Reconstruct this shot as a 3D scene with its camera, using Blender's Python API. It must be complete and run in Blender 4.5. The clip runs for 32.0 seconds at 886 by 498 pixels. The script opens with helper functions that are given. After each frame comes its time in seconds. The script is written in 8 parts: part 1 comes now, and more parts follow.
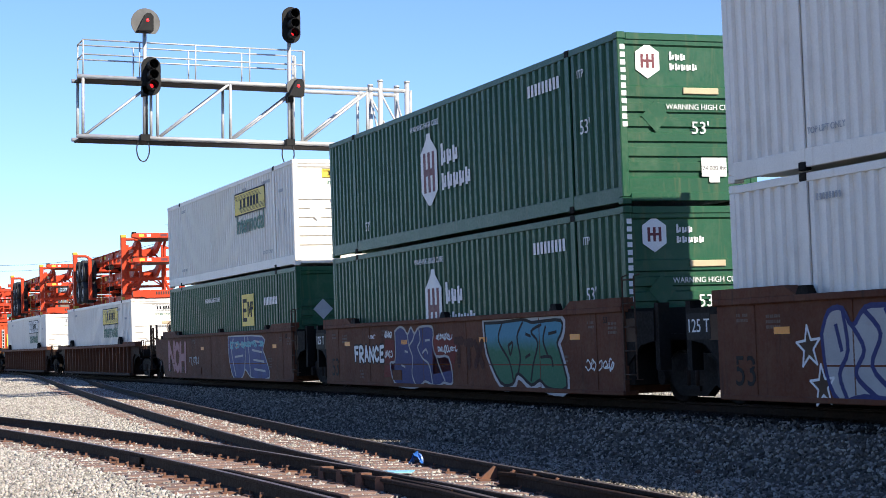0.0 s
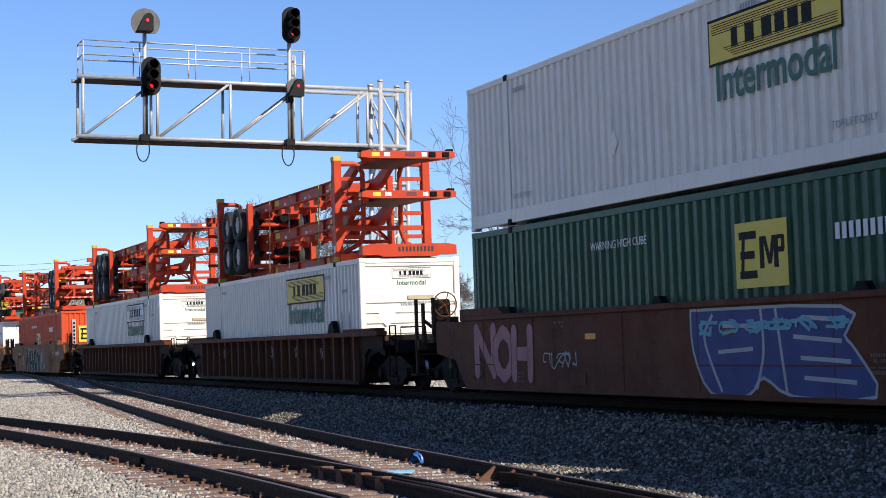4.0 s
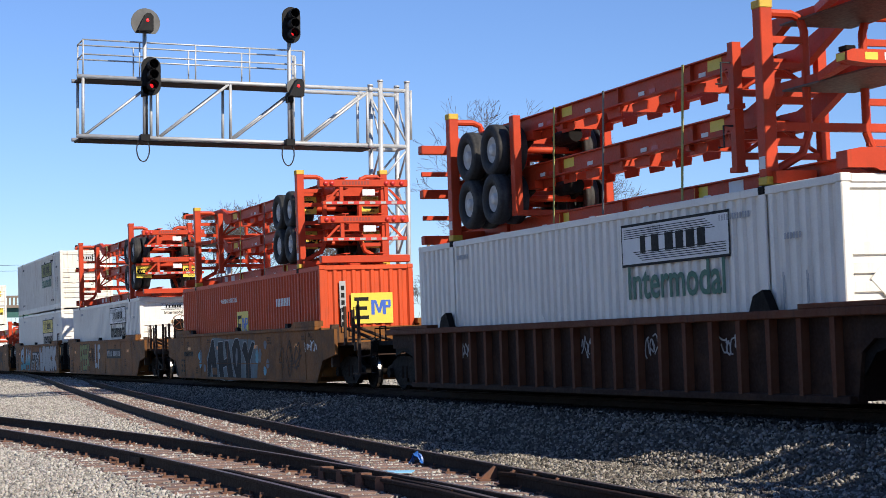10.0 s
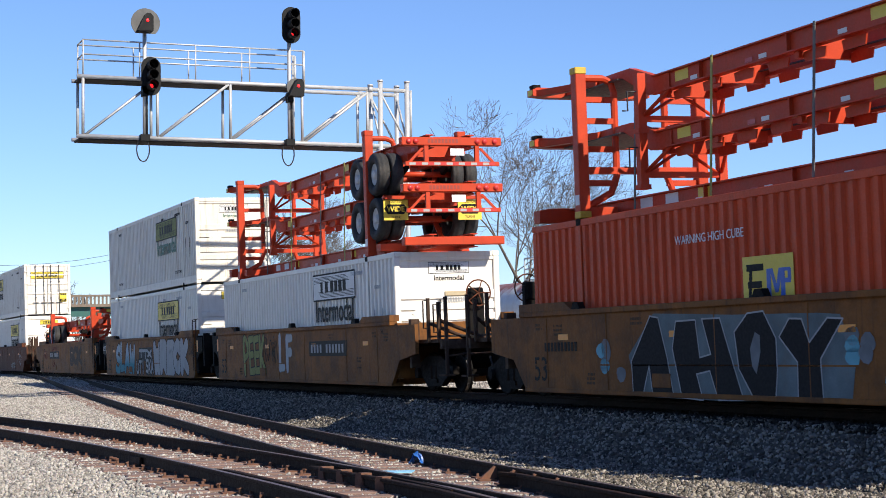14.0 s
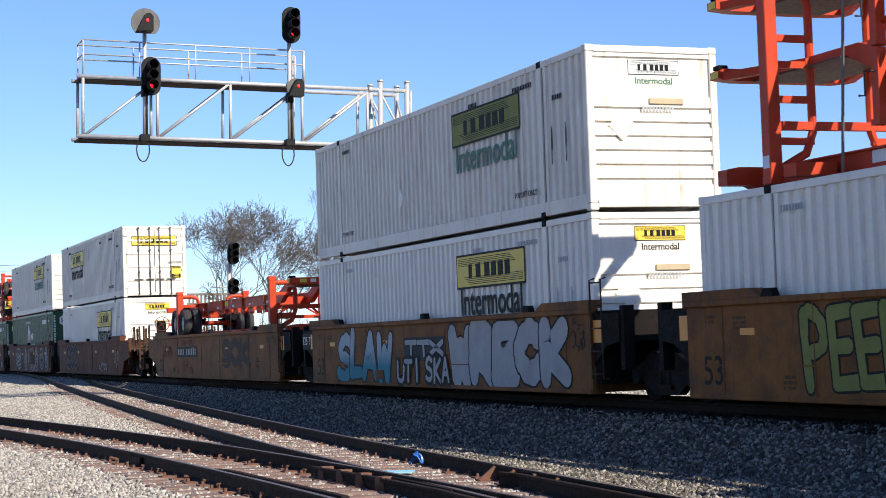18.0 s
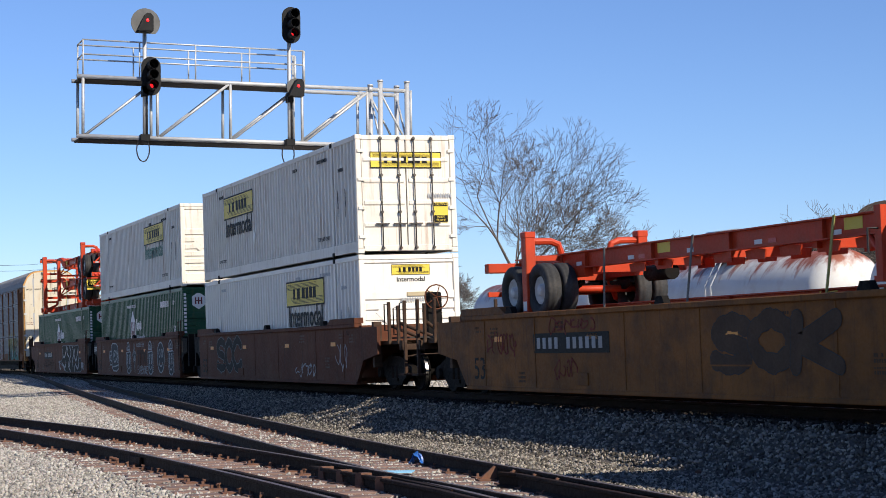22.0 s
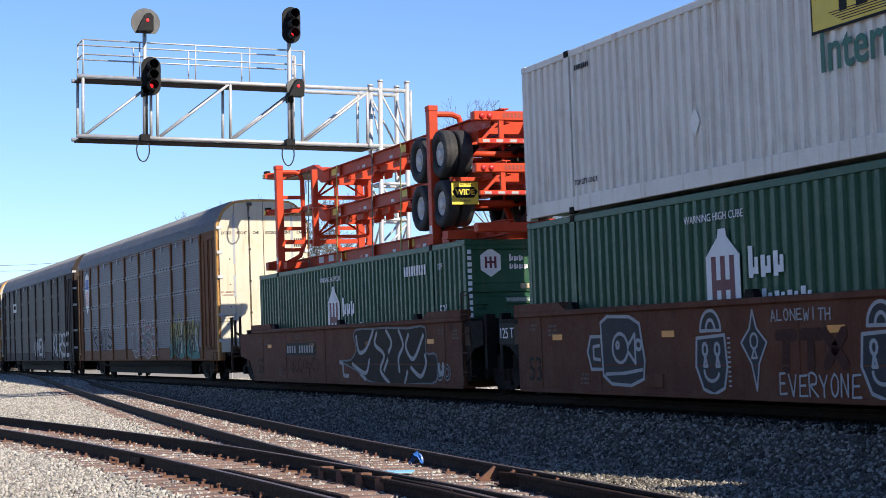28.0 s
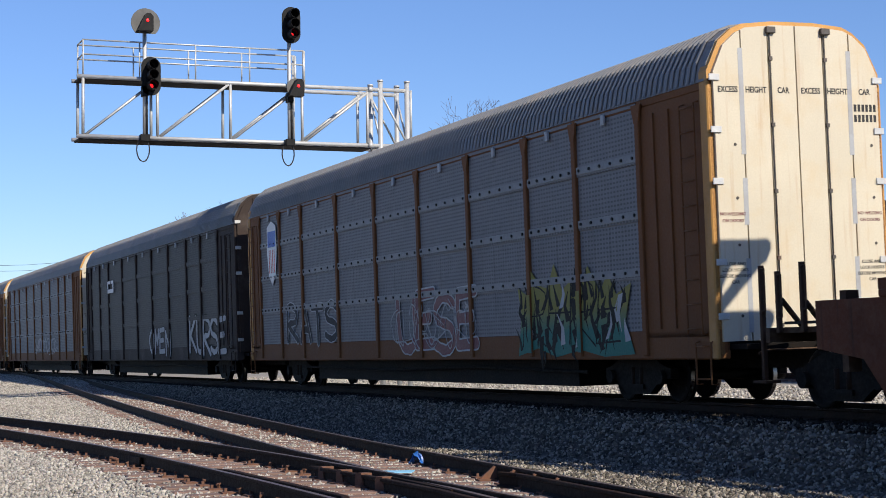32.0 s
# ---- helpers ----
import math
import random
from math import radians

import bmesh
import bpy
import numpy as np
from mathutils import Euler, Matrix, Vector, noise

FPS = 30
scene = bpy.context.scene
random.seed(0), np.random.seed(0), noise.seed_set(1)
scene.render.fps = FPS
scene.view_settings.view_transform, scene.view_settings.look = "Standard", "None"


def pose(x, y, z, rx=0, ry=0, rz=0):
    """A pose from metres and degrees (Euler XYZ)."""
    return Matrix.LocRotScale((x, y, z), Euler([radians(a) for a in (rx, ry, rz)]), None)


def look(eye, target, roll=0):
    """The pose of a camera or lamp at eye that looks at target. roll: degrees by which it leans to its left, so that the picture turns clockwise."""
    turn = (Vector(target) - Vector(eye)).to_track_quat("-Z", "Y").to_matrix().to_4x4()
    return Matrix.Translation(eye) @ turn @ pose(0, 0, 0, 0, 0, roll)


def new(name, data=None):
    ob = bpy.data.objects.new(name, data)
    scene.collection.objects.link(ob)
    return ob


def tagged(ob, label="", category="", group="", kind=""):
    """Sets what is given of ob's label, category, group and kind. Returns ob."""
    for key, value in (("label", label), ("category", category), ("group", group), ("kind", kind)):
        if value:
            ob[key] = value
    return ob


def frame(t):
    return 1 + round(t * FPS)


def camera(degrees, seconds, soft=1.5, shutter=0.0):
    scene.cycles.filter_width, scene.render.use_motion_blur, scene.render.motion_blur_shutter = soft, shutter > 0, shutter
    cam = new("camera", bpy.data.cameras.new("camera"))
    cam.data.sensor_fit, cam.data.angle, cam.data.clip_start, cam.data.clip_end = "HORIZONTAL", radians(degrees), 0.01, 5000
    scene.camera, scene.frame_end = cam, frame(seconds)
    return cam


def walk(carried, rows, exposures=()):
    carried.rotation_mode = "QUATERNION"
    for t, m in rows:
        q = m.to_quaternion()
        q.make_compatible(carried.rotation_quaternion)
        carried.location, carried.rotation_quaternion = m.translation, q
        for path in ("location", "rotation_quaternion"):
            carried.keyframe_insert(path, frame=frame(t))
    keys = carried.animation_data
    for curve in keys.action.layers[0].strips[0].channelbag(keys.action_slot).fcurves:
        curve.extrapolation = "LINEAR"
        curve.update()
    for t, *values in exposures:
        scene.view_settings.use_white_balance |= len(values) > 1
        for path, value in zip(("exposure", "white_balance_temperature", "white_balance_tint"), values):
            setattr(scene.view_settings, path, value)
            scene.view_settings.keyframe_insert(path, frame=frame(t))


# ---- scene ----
# The train runs along the x axis; the camera stands at the origin's side, low beside the yard.
TRACK_Y, RAIL_Z, CANT = 14.456, 0.40, 1.393
EYE = (0.0, 0.0, 1.22)
cam = camera(28.73, 32.0, soft=0.6, shutter=0.08)
_yaw, _pitch = radians(21.044), radians(3.46)
AIM = (EYE[0] - math.cos(_yaw) * math.cos(_pitch), EYE[1] + math.sin(_yaw) * math.cos(_pitch), EYE[2] + math.sin(_pitch))
walk(cam, [(0.0, look(EYE, AIM, -0.7)), (32.0, look(EYE, AIM, -0.7))],
     [(0.0, 1.40), (2.0, 1.30), (3.0, 1.04), (4.0, 0.94), (6.0, 0.78), (9.0, 0.88), (13.0, 1.02), (19.0, 1.18), (21.0, 1.02), (22.5, 0.82), (24.0, 0.80), (25.5, 0.96), (28.0, 1.20), (30.0, 1.12), (32.0, 0.84)])

# ---- daylight ----
SUN_FROM = Vector((1.0, 0.37, 0.80)).normalized()
world = bpy.data.worlds.new("world")
scene.world = world
world.use_nodes = True
sky = world.node_tree.nodes.new("ShaderNodeTexSky")
sky.sky_type, sky.sun_disc = "NISHITA", False
sky.sun_elevation = math.asin(SUN_FROM.z)
sky.sun_rotation = math.atan2(SUN_FROM.x, SUN_FROM.y)
sky.altitude, sky.air_density, sky.dust_density, sky.ozone_density = 300, 1.0, 0.05, 4.0
back = world.node_tree.nodes["Background"]
tint = world.node_tree.nodes.new("ShaderNodeMix")
tint.data_type, tint.blend_type = "RGBA", "MULTIPLY"
tint.inputs["Factor"].default_value, tint.inputs["B"].default_value = 1.0, (0.805, 0.915, 1.190, 1)
world.node_tree.links.new(sky.outputs[0], tint.inputs["A"])
world.node_tree.links.new(tint.outputs["Result"], back.inputs[0])
back.inputs[1].default_value = 0.063
sun = new("sun", bpy.data.lights.new("sun", "SUN"))
sun.data.energy, sun.data.angle, sun.data.color = 3.6, radians(0.53), (1.0, 0.91, 0.77)
sun.matrix_world = look(SUN_FROM * 80, (0, 0, 0))


# ---- materials ----
def surface(name, base, rough=0.6, metal=0.0, vary=0.12, scale=3.0, fine=40.0, bump=0.15, bump_scale=60.0,
            dirt=None, dirt_amount=0.3, dirt_scale=1.2, dirt_from=0.52, dirt_to=0.72, streak=None, streak_amount=0.5, random_tint=0.0, spec=0.5):
    """A worn surface: base colour with grain at two scales, patches of dirt, and streaks that run down."""
    m = bpy.data.materials.new(name)
    m.use_nodes = True
    n, l = m.node_tree.nodes, m.node_tree.links
    b = n["Principled BSDF"]
    b.inputs["Roughness"].default_value, b.inputs["Metallic"].default_value = rough, metal
    b.inputs["Specular IOR Level"].default_value = spec
    co = n.new("ShaderNodeTexCoord").outputs["Object"]

    def noise_at(sc, detail=4.0, vec=None, roughness=0.55):
        t = n.new("ShaderNodeTexNoise")
        t.inputs["Scale"].default_value, t.inputs["Detail"].default_value, t.inputs["Roughness"].default_value = sc, detail, roughness
        l.new(vec or co, t.inputs["Vector"])
        return t.outputs["Fac"]

    def ramp(fac, a, bb, lo=0.0, hi=1.0):
        t = n.new("ShaderNodeMapRange")
        t.inputs["From Min"].default_value, t.inputs["From Max"].default_value = a, bb
        t.inputs["To Min"].default_value, t.inputs["To Max"].default_value = lo, hi
        l.new(fac, t.inputs["Value"])
        return t.outputs[0]

    def mixed(fac, a, bb, blend="MIX"):
        t = n.new("ShaderNodeMix")
        t.data_type, t.blend_type = "RGBA", blend
        for sock, v in ((t.inputs["Factor"], fac), (t.inputs["A"], a), (t.inputs["B"], bb)):
            if isinstance(v, bpy.types.NodeSocket):
                l.new(v, sock)
            else:
                sock.default_value = v if not isinstance(v, tuple) else (*v, 1)
        return t.outputs["Result"]

    dark = tuple(c * (1 - vary) for c in base)
    lite = tuple(min(1, c * (1 + vary)) for c in base)
    col = mixed(ramp(noise_at(scale), 0.3, 0.7), dark, lite)
    col = mixed(ramp(noise_at(fine, 3), 0.3, 0.7, 0, 0.35), col, tuple(c * 0.75 for c in base))
    if dirt:
        col = mixed(ramp(noise_at(dirt_scale, 6, None, 0.65), dirt_from, dirt_to, 0, dirt_amount), col, dirt)
    if streak:
        mp = n.new("ShaderNodeMapping")
        mp.inputs["Scale"].default_value = (5.0, 5.0, 0.35)
        l.new(co, mp.inputs["Vector"])
        col = mixed(ramp(noise_at(1.6, 5, mp.outputs[0], 0.6), 0.56, 0.74, 0, streak_amount), col, streak)
    if random_tint:
        oi = n.new("ShaderNodeObjectInfo")
        col = mixed(ramp(oi.outputs["Random"], 0, 1, 0, random_tint), col, tuple(c * 0.35 for c in base))
    l.new(col, b.inputs["Base Color"])
    l.new(ramp(noise_at(fine * 0.5, 3), 0.3, 0.7, max(0.02, rough - 0.12), min(1, rough + 0.12)), b.inputs["Roughness"])
    if bump:
        bp = n.new("ShaderNodeBump")
        bp.inputs["Strength"].default_value, bp.inputs["Distance"].default_value = bump, 0.01
        l.new(noise_at(bump_scale, 5), bp.inputs["Height"])
        l.new(bp.outputs[0], b.inputs["Normal"])
    return m


def island_stone(name, a, b, c, rough=0.9):
    """Loose stones: each one takes its own shade."""
    m = bpy.data.materials.new(name)
    m.use_nodes = True
    n, l = m.node_tree.nodes, m.node_tree.links
    g = n.new("ShaderNodeNewGeometry")
    r = n.new("ShaderNodeValToRGB")
    r.color_ramp.elements[0].color, r.color_ramp.elements[1].color = (*a, 1), (*c, 1)
    r.color_ramp.elements.new(0.5).color = (*b, 1)
    l.new(g.outputs["Random Per Island"], r.inputs[0])
    t = n.new("ShaderNodeTexNoise")
    t.inputs["Scale"].default_value = 90
    l.new(n.new("ShaderNodeTexCoord").outputs["Object"], t.inputs["Vector"])
    mx = n.new("ShaderNodeMix")
    mx.data_type, mx.blend_type = "RGBA", "MULTIPLY"
    mx.inputs["Factor"].default_value = 0.45
    l.new(r.outputs[0], mx.inputs["A"])
    l.new(t.outputs["Color"], mx.inputs["B"])
    p = n["Principled BSDF"]
    p.inputs["Roughness"].default_value, p.inputs["Specular IOR Level"].default_value = rough, 0.1
    l.new(mx.outputs["Result"], p.inputs["Base Color"])
    return m


def glow(name, colour, strength):
    m = bpy.data.materials.new(name)
    m.use_nodes = True
    b = m.node_tree.nodes["Principled BSDF"]
    b.inputs["Base Color"].default_value = (*colour, 1)
    b.inputs["Emission Color"].default_value, b.inputs["Emission Strength"].default_value = (*colour, 1), strength
    return m


RUST, DUST = (0.16, 0.055, 0.022), (0.22, 0.17, 0.12)
white_paint = surface("white_container_paint", (0.76, 0.715, 0.64), 0.45, vary=0.05, scale=0.8, bump=0.05, dirt=(0.45, 0.41, 0.35), dirt_amount=0.3, streak=(0.42, 0.30, 0.19), streak_amount=0.28)
white_old = surface("aged_white_container_paint", (0.69, 0.645, 0.565), 0.5, vary=0.06, scale=0.8, bump=0.06, dirt=(0.40, 0.35, 0.28), dirt_amount=0.42, streak=(0.28, 0.14, 0.06), streak_amount=0.6)
green_paint = surface("green_container_paint", (0.011, 0.070, 0.033), 0.42, spec=0.3, vary=0.10, scale=0.9, bump=0.05, dirt=(0.10, 0.14, 0.09), dirt_amount=0.35, streak=(0.16, 0.12, 0.06), streak_amount=0.28)
orange_box = surface("orange_container_paint", (0.55, 0.068, 0.016), 0.55, spec=0.25, vary=0.12, scale=0.7, bump=0.06, dirt=(0.30, 0.06, 0.03), dirt_amount=0.5, streak=(0.20, 0.05, 0.02), streak_amount=0.4)
chassis_red = surface("chassis_orange_paint", (0.46, 0.046, 0.014), 0.5, spec=0.2, vary=0.12, scale=2.0, bump=0.08, dirt=(0.26, 0.045, 0.02), dirt_amount=0.5, streak=RUST, streak_amount=0.3)
well_brown = surface("brown_well_car_paint", (0.105, 0.034, 0.016), 0.7, spec=0.15, vary=0.25, scale=0.9, bump=0.16, dirt=(0.13, 0.060, 0.034), dirt_amount=0.7, dirt_scale=1.7, dirt_from=0.46, dirt_to=0.70, streak=(0.035, 0.018, 0.013), streak_amount=0.7)
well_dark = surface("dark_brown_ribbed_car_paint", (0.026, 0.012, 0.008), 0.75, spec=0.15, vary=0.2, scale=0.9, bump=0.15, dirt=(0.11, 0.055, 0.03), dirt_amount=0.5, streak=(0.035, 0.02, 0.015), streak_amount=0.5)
well_yellow = surface("weathered_yellow_car_paint", (0.215, 0.082, 0.018), 0.65, spec=0.15, vary=0.26, scale=0.7, bump=0.16, dirt=(0.085, 0.038, 0.017), dirt_amount=0.85, dirt_scale=1.6, dirt_from=0.45, dirt_to=0.68, streak=(0.07, 0.033, 0.016), streak_amount=0.8)
black_steel = surface("grimy_black_steel", (0.007, 0.006, 0.0055), 0.75, spec=0.15, metal=0.2, vary=0.3, bump=0.2, dirt=(0.022, 0.014, 0.009), dirt_amount=0.6)
end_brown = surface("grimy_brown_end_fittings", (0.05, 0.028, 0.018), 0.75, spec=0.15, vary=0.25, scale=4, bump=0.2, dirt=(0.15, 0.10, 0.065), dirt_amount=0.5, dirt_scale=3)
rack_band = surface("dull_galvanised_band", (0.20, 0.203, 0.21), 0.55, metal=0.2, vary=0.12, scale=1.5, bump=0.05)
wheel_steel = surface("polished_wheel_tread", (0.32, 0.30, 0.28), 0.32, metal=1.0, vary=0.1, bump=0.05)
rail_rust = surface("rusty_rail_steel", (0.022, 0.013, 0.009), 0.8, spec=0.15, metal=0.25, vary=0.25, bump=0.25, dirt=(0.05, 0.022, 0.011), dirt_amount=0.5)
rail_top = surface("worn_rail_head", (0.13, 0.10, 0.085), 0.5, metal=0.4, vary=0.15, scale=1.2, bump=0.05)
plate_grey = surface("dark_grey_fittings", (0.075, 0.066, 0.06), 0.6, metal=0.3, vary=0.2, bump=0.05, dirt=RUST, dirt_amount=0.5, dirt_scale=6)
plate_rust = surface("rusted_iron_plate", (0.125, 0.056, 0.031), 0.85, vary=0.25, scale=8, bump=0.3, dirt=(0.14, 0.05, 0.025), dirt_amount=0.6)
tie_wood = surface("weathered_tie_wood", (0.20, 0.125, 0.10), 0.9, vary=0.3, scale=6, fine=60, bump=0.6, bump_scale=45, dirt=(0.27, 0.21, 0.17), dirt_amount=0.5, dirt_scale=4, random_tint=0.5)
tyre_rubber = surface("tyre_rubber", (0.022, 0.022, 0.023), 0.8, vary=0.2, bump=0.2, dirt=(0.08, 0.07, 0.06), dirt_amount=0.4, dirt_scale=3)
rim_white = surface("white_steel_rim", (0.55, 0.55, 0.54), 0.5, vary=0.1, bump=0.1, dirt=(0.22, 0.17, 0.12), dirt_amount=0.5, dirt_scale=6)
galvanised = surface("galvanised_steel", (0.47, 0.475, 0.475), 0.5, metal=0.35, vary=0.10, scale=5, bump=0.05, dirt=(0.42, 0.40, 0.37), dirt_amount=0.35)
grating = surface("dark_steel_grating", (0.035, 0.028, 0.023), 0.8, metal=0.2, vary=0.2, scale=4, bump=0.2)
signal_black = surface("black_signal_enamel", (0.006, 0.006, 0.0065), 0.6, spec=0.2, vary=0.2, bump=0.03)
signal_grey = surface("faded_signal_disc", (0.12, 0.12, 0.118), 0.75, spec=0.2, vary=0.2, bump=0.05)
red_lamp = glow("red_signal_lens", (1.0, 0.015, 0.02), 0.8)
lamp_dark = surface("unlit_signal_lens", (0.03, 0.012, 0.012), 0.15, vary=0.1, bump=0)
yellow_ink = surface("yellow_decal", (0.68, 0.51, 0.045), 0.5, vary=0.06, bump=0, dirt=(0.5, 0.44, 0.2), dirt_amount=0.25)
black_ink = surface("black_decal", (0.012, 0.012, 0.012), 0.6, spec=0.12, vary=0.15, bump=0)
green_ink = surface("green_decal", (0.020, 0.115, 0.070), 0.55, vary=0.15, bump=0)
white_ink = surface("white_decal", (0.70, 0.70, 0.69), 0.55, vary=0.06, bump=0, dirt=(0.45, 0.43, 0.4), dirt_amount=0.3)
grey_ink = surface("faded_grey_decal", (0.36, 0.37, 0.38), 0.6, vary=0.12, bump=0)
maroon_ink = surface("maroon_decal", (0.12, 0.014, 0.022), 0.55, vary=0.1, bump=0)
blue_ink = surface("blue_decal", (0.03, 0.10, 0.42), 0.5, vary=0.08, bump=0)
orange_ink = surface("orange_reflector", (0.76, 0.27, 0.015), 0.4, vary=0.08, bump=0)
red_ink = surface("red_reflector", (0.50, 0.03, 0.025), 0.35, vary=0.08, bump=0)
silver_spray = surface("silver_spray_paint", (0.36, 0.36, 0.36), 0.6, spec=0.2, vary=0.12, scale=2, bump=0.03, dirt=(0.28, 0.2, 0.16), dirt_amount=0.45)
teal_spray = surface("teal_spray_paint", (0.02, 0.16, 0.13), 0.6, spec=0.2, vary=0.2, scale=2, bump=0.03)
blue_spray = surface("blue_spray_paint", (0.05, 0.065, 0.19), 0.6, spec=0.2, vary=0.2, scale=2, bump=0.03)
sky_spray = surface("pale_blue_spray_paint", (0.10, 0.34, 0.42), 0.6, vary=0.2, scale=2, bump=0.03)
pink_spray = surface("pink_spray_paint", (0.34, 0.13, 0.14), 0.6, vary=0.2, scale=2, bump=0.03)
lime_spray = surface("yellow_green_spray_paint", (0.19, 0.20, 0.045), 0.6, spec=0.2, vary=0.2, scale=2, bump=0.03)
grey_spray = surface("dark_grey_spray_paint", (0.040, 0.040, 0.042), 0.65, spec=0.15, vary=0.2, scale=2, bump=0.03)
rack_panel = surface("galvanised_rack_panel", (0.34, 0.35, 0.365), 0.55, metal=0.25, vary=0.10, scale=1.5, bump=0.08, dirt=(0.20, 0.17, 0.15), dirt_amount=0.45, streak=(0.15, 0.12, 0.10), streak_amount=0.35)
rack_brown = surface("yellow_brown_rack_paint", (0.16, 0.066, 0.024), 0.7, spec=0.2, vary=0.14, scale=0.8, bump=0.08, dirt=(0.14, 0.06, 0.03), dirt_amount=0.5, streak=(0.10, 0.05, 0.03), streak_amount=0.4)
rack_dark = surface("dark_brown_rack_paint", (0.035, 0.024, 0.020), 0.7, spec=0.2, vary=0.14, scale=0.8, bump=0.08, dirt=(0.11, 0.09, 0.08), dirt_amount=0.5, streak=(0.03, 0.02, 0.02), streak_amount=0.4)
rack_roof = surface("silver_rack_roof", (0.19, 0.193, 0.20), 0.6, metal=0.15, vary=0.12, scale=0.8, bump=0.05, dirt=(0.3, 0.24, 0.19), dirt_amount=0.4, streak=(0.2, 0.13, 0.08), streak_amount=0.3)
rack_trim = surface("faded_yellow_rack_trim", (0.46, 0.235, 0.06), 0.6, vary=0.15, scale=1.5, bump=0.05, dirt=RUST, dirt_amount=0.4)
door_cream = surface("cream_end_door_paint", (0.54, 0.485, 0.375), 0.55, vary=0.06, scale=0.8, bump=0.06, dirt=(0.5, 0.38, 0.22), dirt_amount=0.5, streak=(0.36, 0.20, 0.10), streak_amount=0.4)


def rusted_tank():
    """White tank paint with rust that spreads from the crown and runs down."""
    m = surface("rust_streaked_white_tank", (0.55, 0.55, 0.53), 0.5, vary=0.08, scale=0.7, bump=0.05, dirt=(0.40, 0.30, 0.24), dirt_amount=0.4)
    n, l = m.node_tree.nodes, m.node_tree.links
    b = n["Principled BSDF"]
    src = b.inputs["Base Color"].links[0].from_socket
    co = n.new("ShaderNodeTexCoord").outputs["Object"]
    sep, mp, no, add, mr, mx = (n.new("ShaderNode" + k) for k in ("SeparateXYZ", "Mapping", "TexNoise", "Math", "MapRange", "Mix"))
    l.new(co, sep.inputs[0])
    mp.inputs["Scale"].default_value = (1.1, 0.5, 0.22)
    l.new(co, mp.inputs["Vector"])
    l.new(mp.outputs[0], no.inputs["Vector"])
    no.inputs["Scale"].default_value, no.inputs["Detail"].default_value, no.inputs["Roughness"].default_value = 1.6, 7, 0.65
    add.operation = "MULTIPLY_ADD"
    l.new(no.outputs["Fac"], add.inputs[0])
    add.inputs[1].default_value = 3.4
    l.new(sep.outputs["Z"], add.inputs[2])
    mr.inputs["From Min"].default_value, mr.inputs["From Max"].default_value = 5.25, 5.75
    l.new(add.outputs[0], mr.inputs["Value"])
    mx.data_type = "RGBA"
    l.new(mr.outputs[0], mx.inputs["Factor"])
    l.new(src, mx.inputs["A"])
    mx.inputs["B"].default_value = (0.23, 0.062, 0.030, 1)
    l.new(mx.outputs["Result"], b.inputs["Base Color"])
    return m


tank_white = rusted_tank()
bark = surface("grey_bark", (0.115, 0.092, 0.074), 0.95, vary=0.25, scale=8, bump=0.3)
twig = surface("bare_twig", (0.105, 0.088, 0.076), 0.95, vary=0.2, scale=3, bump=0)
rack_yellow = surface("yellow_casting_paint", (0.55, 0.36, 0.03), 0.6, vary=0.15, scale=6, bump=0.1, dirt=RUST, dirt_amount=0.5, dirt_scale=6)
brick_red_paint = surface("dark_red_stencil", (0.25, 0.03, 0.015), 0.6, vary=0.15, bump=0)
strap_web = surface("faded_yellow_webbing", (0.32, 0.31, 0.10), 0.9, vary=0.1, bump=0.1)
strap_dark = surface("dirty_grey_webbing", (0.14, 0.14, 0.13), 0.9, vary=0.2, bump=0.1)
building_brick = surface("dark_brown_brick", (0.035, 0.022, 0.018), 0.9, vary=0.2, scale=1.2, bump=0.2)
bridge_green = surface("green_bridge_girder", (0.045, 0.135, 0.115), 0.6, vary=0.15, scale=0.6, bump=0.05, dirt=RUST, dirt_amount=0.3)
concrete = surface("grey_concrete", (0.36, 0.34, 0.31), 0.9, vary=0.12, scale=0.8, bump=0.2)
blue_plastic = surface("blue_plastic_sheet", (0.015, 0.10, 0.36), 0.4, vary=0.2, scale=10, bump=0.2)
pale_plastic = surface("pale_blue_board", (0.24, 0.52, 0.72), 0.5, vary=0.1, scale=6, bump=0.1)
cable_black = surface("black_cable", (0.015, 0.015, 0.016), 0.6, vary=0.1, bump=0)
wood_pole = surface("weathered_pole_wood", (0.17, 0.12, 0.085), 0.9, vary=0.2, scale=5, bump=0.3)
gravel_light = island_stone("pale_limestone_gravel", (0.235, 0.213, 0.187), (0.42, 0.388, 0.345), (0.59, 0.555, 0.50))
# ballast bed coloured darker than the yard to deepen the train's shadow
bed_shaded = surface("shade_darkened_bed", (0.085, 0.076, 0.067), 0.95, vary=0.3, scale=9, fine=70, bump=1.0, bump_scale=38, spec=0.1)
# near-black colour holds the shade under the cars as well as grease
shaded_track_bed = surface("greasy_bed_with_car_shade", (0.016, 0.014, 0.012), 0.9, vary=0.3, scale=9, fine=70, bump=1.0, bump_scale=38, spec=0.1)
shaded_track_stone = island_stone("greasy_stones_with_car_shade", (0.008, 0.007, 0.006), (0.02, 0.018, 0.015), (0.06, 0.053, 0.045))
gravel_ground = surface("packed_gravel", (0.25, 0.23, 0.20), 0.95, vary=0.25, scale=9, fine=70, bump=1.0, bump_scale=38, dirt=(0.15, 0.13, 0.11), dirt_amount=0.5, dirt_scale=0.8)
